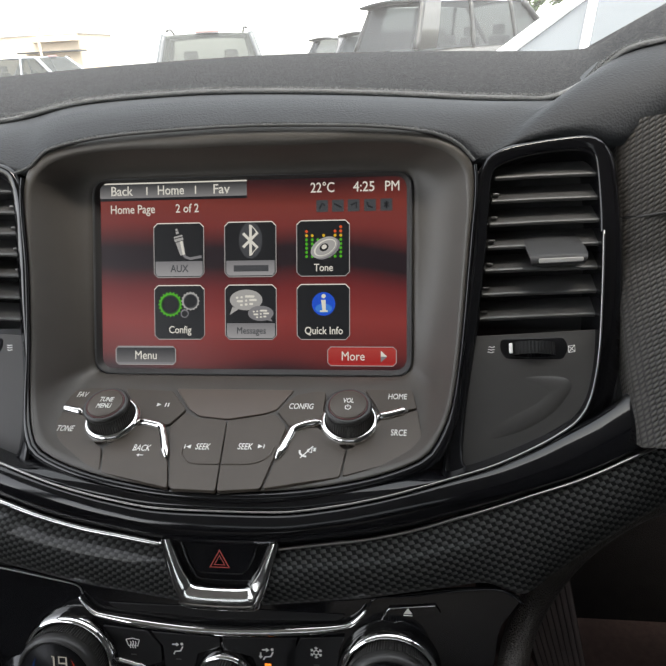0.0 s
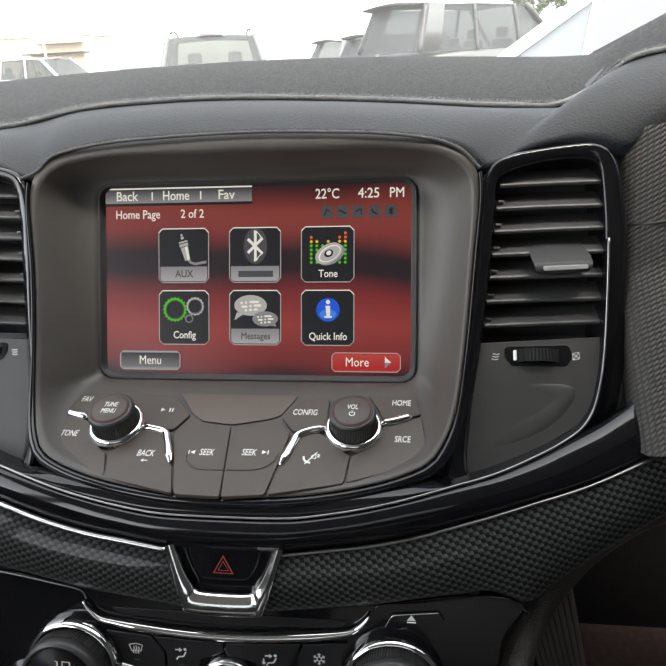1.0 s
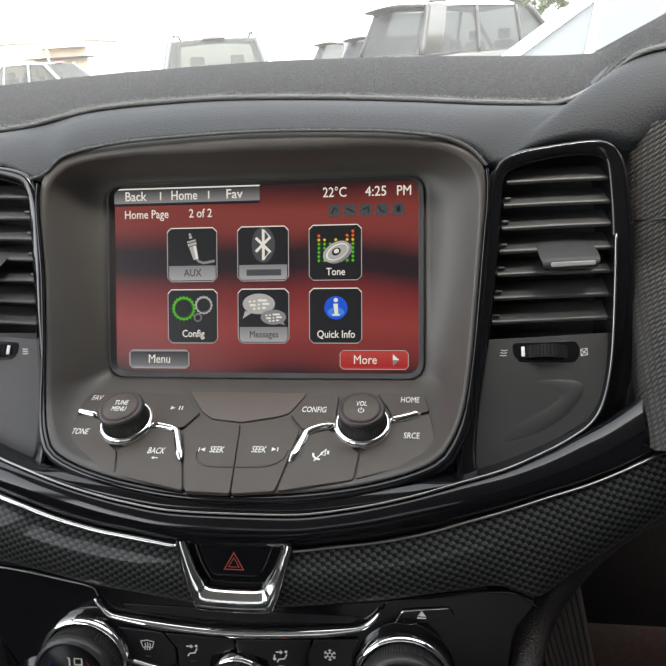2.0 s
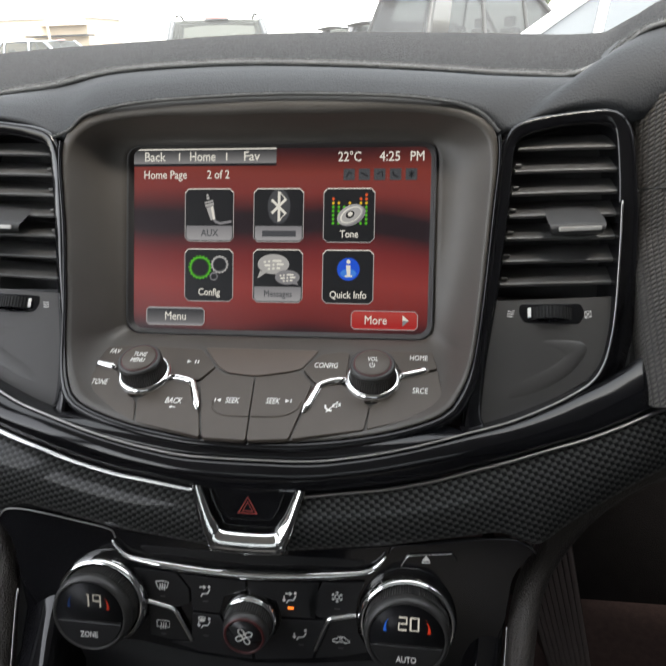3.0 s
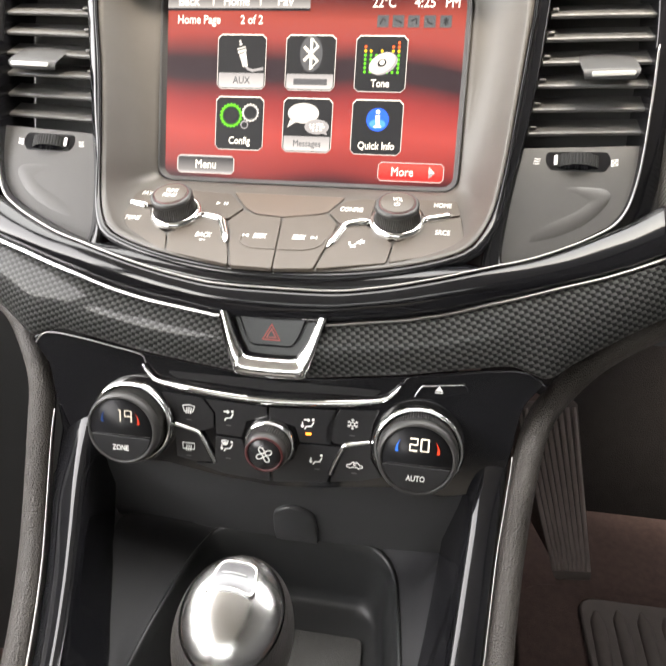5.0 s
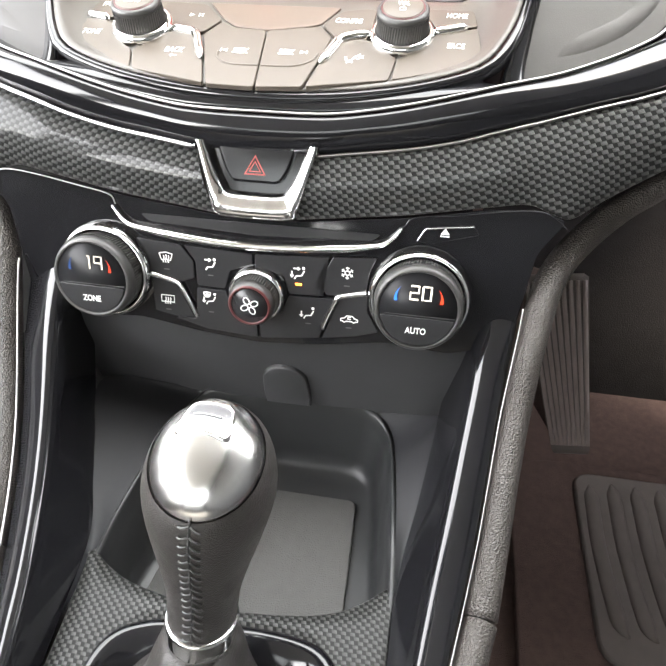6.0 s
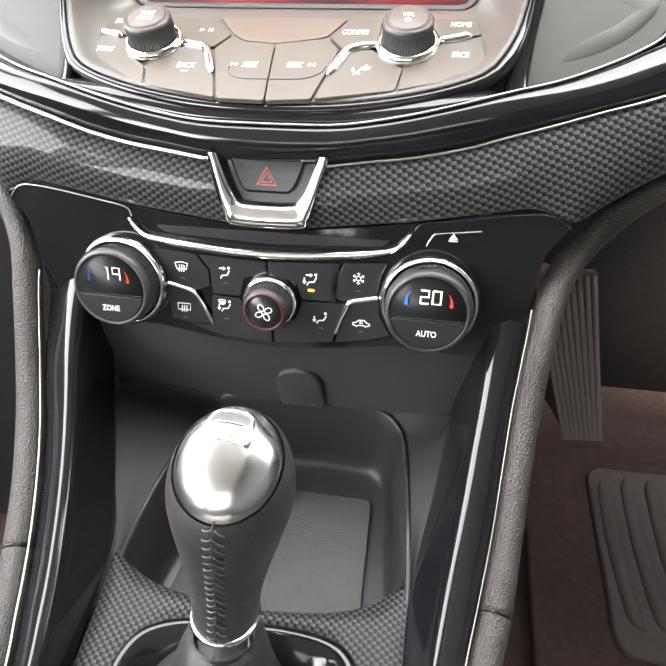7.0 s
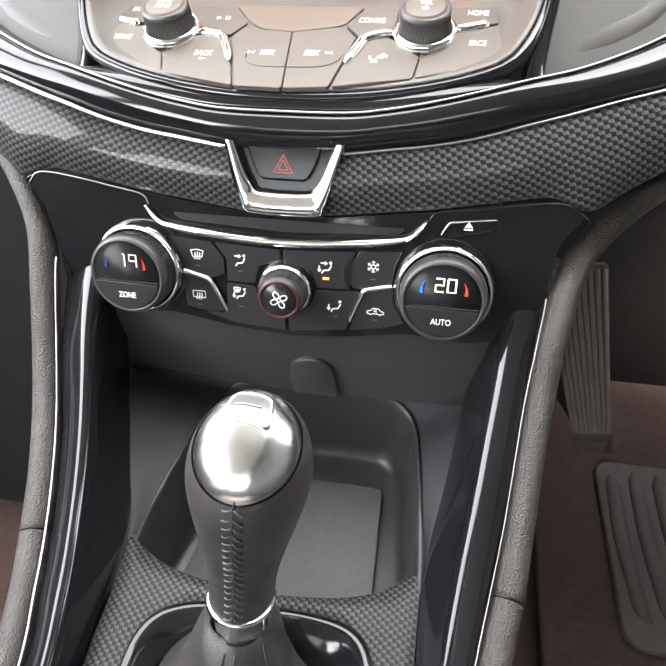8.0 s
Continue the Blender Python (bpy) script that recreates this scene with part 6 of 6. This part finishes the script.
rows_ = []
for h, r in ((-0.0035, 0.0124), (-0.0055, 0.0142), (-0.0085, 0.0160), (-0.013, 0.0172), (-0.019, 0.0188), (-0.026, 0.0206), (-0.033, 0.0232), (-0.039, 0.0275), (-0.047, 0.036)):
    rows_.append([lm_ @ Vector((r * (1 + 0.05 * math.sin(5 * a + h * 90)) * math.cos(a), r * 1.15 * (1 + 0.04 * math.sin(4 * a - h * 60)) * math.sin(a), h)) for a in (k * 2 * math.pi / 64 for k in range(64))])
boot = part("boot", grid(rows_, around=True, flip=True), GRIPSKIN, lev, "soft leather boot")
for da in (-0.14, 0.14, 0.9):
    part("seam", tube([lm_ @ Vector((r * 1.02 * math.cos(a0 + da), r * 1.17 * math.sin(a0 + da), h)) for h, r in ((-0.0055, 0.0144), (-0.0085, 0.0163), (-0.013, 0.0175), (-0.019, 0.0191), (-0.025, 0.0220))], 0.0006, 20, 6), STITCH, boot)

# ---------- footwell ----------
knee = thing("knee_panel", CON, "lower dash panels under the carbon trim, coloured near black for shade", "trim panel")
for s in (-1, 1):
    rows_ = []
    for t in np.linspace(0, 1, 8):
        rows_.append([V(s * x, y + 260 * t - 20 * math.sin(math.pi * t), z - 14 * t) for x, y, z in ((138, -92, -118), (160, -82, -108), (190, -72, -94), (220, -62, -82), (300, -56, -70), (460, -60, -70), (720, -50, -60))])
    part("panel", grid(rows_), KNEE, knee)
part("lower_panel", grid([[V(x, -48 + 30 * t, -112 - 450 * t) for x in (-145, -250, -400, -720)] for t in np.linspace(0, 1, 5)]), KNEE, knee)
rest = thing("foot_rest", CON, "narrow ribbed black rubber footrest on the carpeted bulkhead", "footrest")


def quad_at(u, v, lift=0.0):
    """A point of the footrest's face: u across, v from its foot (0) to its top (1)."""
    bl, br, tr_, tl = V(224.5, 98, -471), V(261, 98, -466), V(233.6, 177, -314.5), V(173, 177, -323)
    p = bl.lerp(br, u).lerp(tl.lerp(tr_, u), v)
    return p + Vector((0, -0.88, 0.47)) * lift


rows_ = [[quad_at(u, v, l) for u in np.linspace(e, 1 - e, 10)] for v, l, e in ((-0.04, -0.03, 0.12), (-0.042, -0.004, 0.10), (-0.03, 0.0, 0.04), (0.0, 0.0, 0.0), (0.3, 0.0, 0.0), (0.6, 0.0, 0.0), (1.0, 0.0, 0.0), (1.01, -0.02, 0.0))]
# pad darker than its ribs: shade of the grooves put into the colour
part("pad", grid(rows_), RUBBER, rest)
for k in range(9):
    u = 0.06 + 0.88 * k / 8
    part("rib", tube([quad_at(u, 0.02, 0.0008), quad_at(u, 0.5, 0.0008), quad_at(u, 0.98, 0.0008)], 0.0021, 10, 8, 0.6, (1, 0, 0)), FOOTRUBBER, rest)
mount = bmesh.new()
base8 = [quad_at(u, v, l) for l in (-0.004, -0.34) for u, v in ((0.1, 0.05), (0.9, 0.05), (0.9, 0.95), (0.1, 0.95))]
vs_ = [mount.verts.new(q) for q in base8]
for f in ((0, 1, 2, 3), (4, 7, 6, 5), (0, 4, 5, 1), (1, 5, 6, 2), (2, 6, 7, 3), (3, 7, 4, 0)):
    mount.faces.new([vs_[i] for i in f])
part("mount", mount, CARPET, rest, "carpeted mount", smooth=False)
fmat = thing("floor_mat", CON, "dark brown carpet floor mat with a ribbed rubber heel pad", "floor mat")
part("carpet", plate(rounded(0.46, 0.62, 0.05, 0.44, -0.10), Matrix.Translation((0, 0, -0.622)), 0.010, 0.003), CARPET, fmat, smooth=False)
pad = part("heel_pad", plate(rounded(0.27, 0.235, 0.022, 0.422, 0.0735), Matrix.Translation((0, 0, -0.613)), 0.007, 0.003), RUBBER, fmat, "ribbed rubber heel pad", smooth=False)
for k in range(8):
    x = 0.306 + 0.027 * k
    top_y = 0.172 if k == 0 else 0.178
    part("rib", tube([(x, top_y, -0.6068), (x - 0.001, top_y - 0.03, -0.6062), (x - 0.002, 0.08, -0.6062), (x + 0.004, 0.0, -0.6062), (x + 0.012, -0.016, -0.6068)], lambda t: 0.0085 * min(1.0, 0.25 + 9 * t, 0.25 + 9 * (1 - t)), 40, 12, 0.4, (1, 0, 0)), RUBBER, pad)

# ---------- outside: car park ----------
ASPHALT = material("asphalt", (0.06, 0.06, 0.06), 0.9, grain=(60, 0.01, "noise"), vary=(0.8, 0.25))
bm = bmesh.new()
bmesh.ops.create_grid(bm, x_segments=40, y_segments=40, size=900)
tagged(part("ground", bm, ASPHALT, None, smooth=False, kind="structure"), "sunlit grey asphalt car park", "ground")
TYRE = material("tyre_rubber", (0.02, 0.02, 0.02), 0.8)
ALLOY = material("alloy", (0.5, 0.5, 0.5), 0.3, metal=1.0)


def car_glass(name, tint, clear, colour):
    """Tinted glass: part of the light passes through it, the rest meets a dark face."""
    m = material(name, colour, 0.12, spec=0.3, vary=(1.2, 0.3))
    nt = m.node_tree
    out = nt.nodes["Material Output"]
    mix, tr_ = nt.nodes.new("ShaderNodeMixShader"), nt.nodes.new("ShaderNodeBsdfTransparent")
    tr_.inputs["Color"].default_value = (*tint, 1)
    mix.inputs["Fac"].default_value = clear
    nt.links.new(nt.nodes["Principled BSDF"].outputs[0], mix.inputs[1])
    nt.links.new(tr_.outputs[0], mix.inputs[2])
    nt.links.new(mix.outputs[0], out.inputs["Surface"])
    return m


PALEGLASS = car_glass("pale_car_glass", (0.52, 0.54, 0.53), 0.5, (0.07, 0.075, 0.072))
DARKGLASS = car_glass("dark_car_glass", (0.36, 0.38, 0.39), 0.5, (0.045, 0.048, 0.05))
CARGLASS = car_glass("tinted_car_glass", (0.56, 0.58, 0.59), 0.55, (0.06, 0.065, 0.068))
LAMP = material("red_lamp_lens", (0.4, 0.02, 0.02), 0.15)
PINKLENS = material("pale_red_lamp_lens", (0.42, 0.20, 0.19), 0.3)
BLACKTRIM = material("black_trim", (0.02, 0.02, 0.02), 0.5)


def paint(name, c):
    return material(name, c, 0.35, coat=0.3, vary=(2, 0.05))


def parked_car(name, m, colour, length, width, height, nose, tail, label, rails=False, mirrors=True, glass=None, quarter=0.0, spoiler=False, posts=None):
    """Car pointing along +y of m. nose, tail: how far screen and tailgate lean, share of the length."""
    ob = thing(name, m, label, "car", "parked cars")
    glass = glass or CARGLASS
    L, w, belt = length / 2, width / 2, height * 0.57

    def ring(y, z0, z1, hw, r):
        pts = []
        for a, b, c in ((1, 1, 0), (-1, 1, 90), (-1, -1, 180), (1, -1, 270)):
            for k in range(5):
                t = radians(c + 90 * k / 4)
                pts.append(Vector((a * (hw - r) + r * math.cos(t), y, (z0 + z1) / 2 + b * ((z1 - z0) / 2 - r) + r * math.sin(t))))
        return pts
    hood_z = belt - 0.02
    stations = [(-L, 0.45, belt - 0.25, w * 0.88, 0.1), (-L + 0.12, 0.28, belt - 0.06, w * 0.96, 0.12), (-L * 0.6, 0.25, belt, w, 0.12), (0, 0.25, belt + 0.02, w, 0.12), (L * 0.45, 0.25, hood_z, w, 0.12), (L - 0.25, 0.27, hood_z - 0.14, w * 0.95, 0.14), (L - 0.02, 0.35, hood_z - 0.3, w * 0.85, 0.14)]
    body = grid([ring(*st) for st in stations], around=True)
    body.verts.ensure_lookup_table()
    body.faces.new([body.verts[i] for i in range(20)])
    body.faces.new([body.verts[len(body.verts) - 1 - i] for i in range(20)])
    part("body", body, colour, ob)
    y0, y1 = -L + 0.1, L * nose
    ra, rb = y0 + tail * length, y1 - 0.75
    rw = w * 0.78
    roof = [[Vector((x * rw * (1 - 0.03 * abs(2 * t - 1)), ra + (rb - ra) * t, height - 0.02 - 0.035 * x * x - 0.03 * (2 * t - 1) ** 2)) for x in np.linspace(-1, 1, 9)] for t in np.linspace(0, 1, 9)]
    part("roof", grid([[p - Vector((0, 0, 0.03)) for p in roof[0]]] + roof + [[p - Vector((0, 0, 0.03)) for p in roof[-1]]]), colour, ob)

    def pillar_(a, b, r=0.045):
        part("pillar", tube([a, Vector(a).lerp(Vector(b), 0.5), b], r, 8, 8), posts or colour, ob)
    for s in (-1, 1):
        bw = w * 0.95
        hi = height - 0.07
        for yb, yt in ((y0, ra + 0.03), (y1, rb - 0.03), (0.05, 0.0), (-L * 0.42, -L * 0.4)):
            pillar_((s * bw, yb, belt), (s * rw * 0.98, yt, hi), 0.05 if yb in (y0, y1) else 0.035)
        for a, b in (((y0, ra), (-L * 0.42, -L * 0.4)), ((-L * 0.42, -L * 0.4), (0.05, 0.0)), ((0.05, 0.0), (y1, rb))):
            q = [Vector((s * (bw - 0.015), a[0], belt)), Vector((s * (bw - 0.015), b[0], belt)), Vector((s * rw * 0.965, b[1], hi)), Vector((s * rw * 0.965, a[1], hi))]
            part("side_window", grid([[q[0], q[1]], [q[3], q[2]]]), glass, ob)
        if quarter:
            f = quarter / (-L * 0.42 - y0)
            q = [Vector((s * bw, y0, belt)), Vector((s * bw, y0 + quarter, belt)), Vector((s * rw, ra + 0.03 + quarter * 0.9, hi + 0.03)), Vector((s * rw, ra - 0.02, hi + 0.03))]
            inn = Vector((-s * 0.07, 0, 0))
            rows_ = [[p + inn for p in (q[0], q[1])], [q[0], q[1]], [q[0].lerp(q[3], 0.5) + Vector((s * 0.02, 0, 0)), q[1].lerp(q[2], 0.5) + Vector((s * 0.02, 0, 0))], [q[3], q[2]], [p + inn for p in (q[3], q[2])]]
            part("quarter_panel", grid(rows_), colour, ob)
        part("front_seat", box(s * w * 0.42, 0.1, belt + 0.02, 0.46, 0.16, 0.3, 0.06), BLACKTRIM, ob)
        part("headrest", box(s * w * 0.42, 0.08, belt + 0.27, 0.26, 0.1, 0.18, 0.04), BLACKTRIM, ob)
        part("headrest", box(s * w * 0.45, -L * 0.48, belt + 0.12, 0.24, 0.1, 0.16, 0.04), BLACKTRIM, ob)
        if mirrors:
            part("mirror", box(s * (w + 0.1), y1 - 0.25, belt + 0.08, 0.2, 0.1, 0.14, 0.03), colour, ob)
        if rails:
            part("roof_rail", tube([(s * rw * 0.9, ra + 0.1, height), (s * rw * 0.9, (ra + rb) / 2, height + 0.05), (s * rw * 0.9, rb - 0.1, height)], 0.02, 12, 8), BLACKTRIM, ob)
        for yy in (-L * 0.6, L * 0.62):
            wm_ = Matrix.Translation((s * (w - 0.1), yy, 0.33)) @ pose(0, 0, 0, 0, 90 * s)
            wh_ = part("wheel", lathe([(0.2, -0.1), (0.31, -0.1), (0.33, -0.07), (0.33, 0.07), (0.31, 0.1), (0.2, 0.1)], wm_, 28), TYRE, ob)
            part("rim", lathe([(0.2, 0.09), (0.18, 0.06), (0.06, 0.05), (0.0, 0.07)], wm_, 20), ALLOY, wh_)
        part("tail_lamp", box(s * w * 0.82, -L + 0.03, belt - 0.3, 0.2, 0.1, 0.22, 0.03), LAMP, ob)
    part("brake_light", box(0, ra - 0.03, height - 0.03, 0.36, 0.05, 0.035, 0.01), PINKLENS, ob, "red high-level brake light")
    if spoiler:
        wing = [[Vector((x * rw * 0.96, ra + dy - 0.03 * x * x, height - 0.045 * x * x + dz)) for x in np.linspace(-1, 1, 9)] for dy, dz in ((0.12, -0.02), (0.02, 0.0), (-0.16, 0.0), (-0.24, -0.015), (-0.22, -0.05), (0.0, -0.07))]
        part("spoiler", grid(wing), BLACKTRIM, ob, "dark roof spoiler")
    for yb, yt, nm in ((y0 - 0.01, ra, "rear_window"), (y1, rb, "windscreen")):
        q = [Vector((-w * 0.9, yb, belt)), Vector((w * 0.9, yb, belt)), Vector((rw * 0.94, yt, height - 0.06)), Vector((-rw * 0.94, yt, height - 0.06))]
        part(nm, grid([[q[0], q[1]], [q[3], q[2]]]), glass, ob)
    return ob


def parked(az, dist):
    a = radians(az)
    return 0.085 + dist * math.sin(a), -0.32 + dist * math.cos(a)


x, y = parked(-16.3, 12.6)
parked_car("hatchback", Matrix.Translation((x, y, 0)) @ pose(0, 0, 0, 0, 0, 15.5), paint("grey_paint", (0.06, 0.065, 0.07)), 4.2, 1.74, 1.47, 0.42, 0.05, "mid grey hatchback parked with its rear showing", rails=True, glass=PALEGLASS)
parked_car("offroad_wagon", Matrix.Translation((1.48, 12.9, 0)) @ pose(0, 0, 0, 0, 0, -52), paint("silver_paint", (0.055, 0.054, 0.051)), 4.7, 1.86, 1.81, 0.46, 0.05, "silver off-road wagon with roof rails, parked at an angle", rails=True, quarter=0.42, spoiler=True, glass=DARKGLASS, posts=BLACKTRIM)
DARKPAINT = paint("dark_grey_paint", (0.05, 0.05, 0.055))
for x, y, lb in ((0.4, 17.5, "dark grey hatchback with a roof spoiler behind the wagon"), (-0.85, 21.0, "dark hatchback with a roof spoiler far across the lot")):
    parked_car("hatchback", Matrix.Translation((x, y, 0)) @ pose(0, 0, 0, 0, 0, -52), DARKPAINT, 4.3, 1.8, 1.5, 0.44, 0.06, lb, quarter=0.25, spoiler=True)
x, y = parked(14.5, 6.3)
parked_car("white_sedan", Matrix.Translation((x, y, 0)) @ pose(0, 0, 0, 0, 0, 75), paint("white_paint", (0.75, 0.76, 0.77)), 4.7, 1.84, 1.43, 0.36, 0.16, "white sedan with a raked windscreen parked close by", glass=material("glass_with_sky_glare", (0.10, 0.11, 0.12), 0.1, spec=0.6))
x, y = parked(-31.5, 24.0)
parked_car("blue_sedan", Matrix.Translation((x, y, 0)) @ pose(0, 0, 0, 0, 0, 80), paint("pale_paint", (0.24, 0.26, 0.29)), 4.5, 1.78, 1.42, 0.4, 0.14, "pale sedan parked beside the building", glass=PALEGLASS)

RENDER = material("beige_render", (0.62, 0.5, 0.38), 0.9, vary=(1.5, 0.1))
shop = thing("shop_building", Matrix.Translation((-45, 70, 0)) @ Matrix.Diagonal((1, 1, 1.22, 1)), "low beige rendered shop building with a flat awning", "building")
part("wall", box(0, 0, 1.7, 24, 8, 3.4, 0.03), RENDER, shop, smooth=False)
part("roof", box(0, 0, 3.46, 24.4, 8.4, 0.14, 0.03), ALLOY, shop, smooth=False)
part("awning", box(9.4, -4.8, 2.1, 6.6, 1.8, 0.12, 0.02), BLACKTRIM, shop, "dark flat awning", smooth=False)
part("awning", box(9.8, -4.7, 3.0, 5.2, 1.6, 0.3, 0.02), RENDER, shop, smooth=False)
part("window", box(9, -4.02, 1.0, 3.5, 0.06, 1.4, 0.01), CARGLASS, shop, smooth=False)
lamp = thing("street_lamp", Matrix.Translation((-13.6, 24, 0)), "slim pale street lamp with a curved arm", "street lamp")
part("pole", tube([(0, 0, 0), (0, 0, 1.6), (0.02, 0, 2.2), (0.2, 0, 2.48), (0.5, 0, 2.5)], 0.045, 24, 8), RENDER, lamp)
part("head", box(0.62, 0, 2.49, 0.34, 0.14, 0.08, 0.02), ALLOY, lamp, smooth=False)
# tree far behind
LEAF = material("leaves", (0.07, 0.11, 0.04), 0.7, vary=(3, 0.4))
BARK = material("bark", (0.12, 0.09, 0.07), 0.9, vary=(8, 0.3))
tree = thing("tree", Matrix.Translation((8.2, 46, 0)) @ Matrix.Scale(1.25, 4), "green broadleaf tree behind the parked cars", "tree")
part("trunk", tube([(0, 0, 0), (0.1, 0, 1.2), (0, 0.1, 2.6)], lambda t: 0.2 - 0.09 * t, 12, 10), BARK, tree)
rng = random.Random(9)
for k in range(6):
    a = k * 1.05
    part("limb", tube([(0, 0.1, 2.0), (0.5 * math.cos(a), 0.5 * math.sin(a), 2.9), (1.1 * math.cos(a), 1.1 * math.sin(a), 3.6)], lambda t: 0.08 - 0.05 * t, 8, 6), BARK, tree)
bm = bmesh.new()
for _ in range(5000):
    c = Vector((rng.gauss(0, 1), rng.gauss(0, 1), rng.gauss(0, 1))).normalized() * (rng.random() ** 0.4)
    p = Vector((c.x * 1.9 + 0.35 * math.sin(c.z * 7), c.y * 1.7, 3.6 + c.z * 1.3 + 0.3 * math.sin(c.x * 6)))
    d, e = Vector((rng.uniform(-1, 1), rng.uniform(-1, 1), rng.uniform(-1, 1))).normalized() * 0.12, Vector((rng.uniform(-1, 1), rng.uniform(-1, 1), rng.uniform(-1, 1))).normalized() * 0.06
    bm.faces.new([bm.verts.new(q) for q in (p - d, p - e, p + d, p + e)])
part("crown", bm, LEAF, tree, smooth=False)
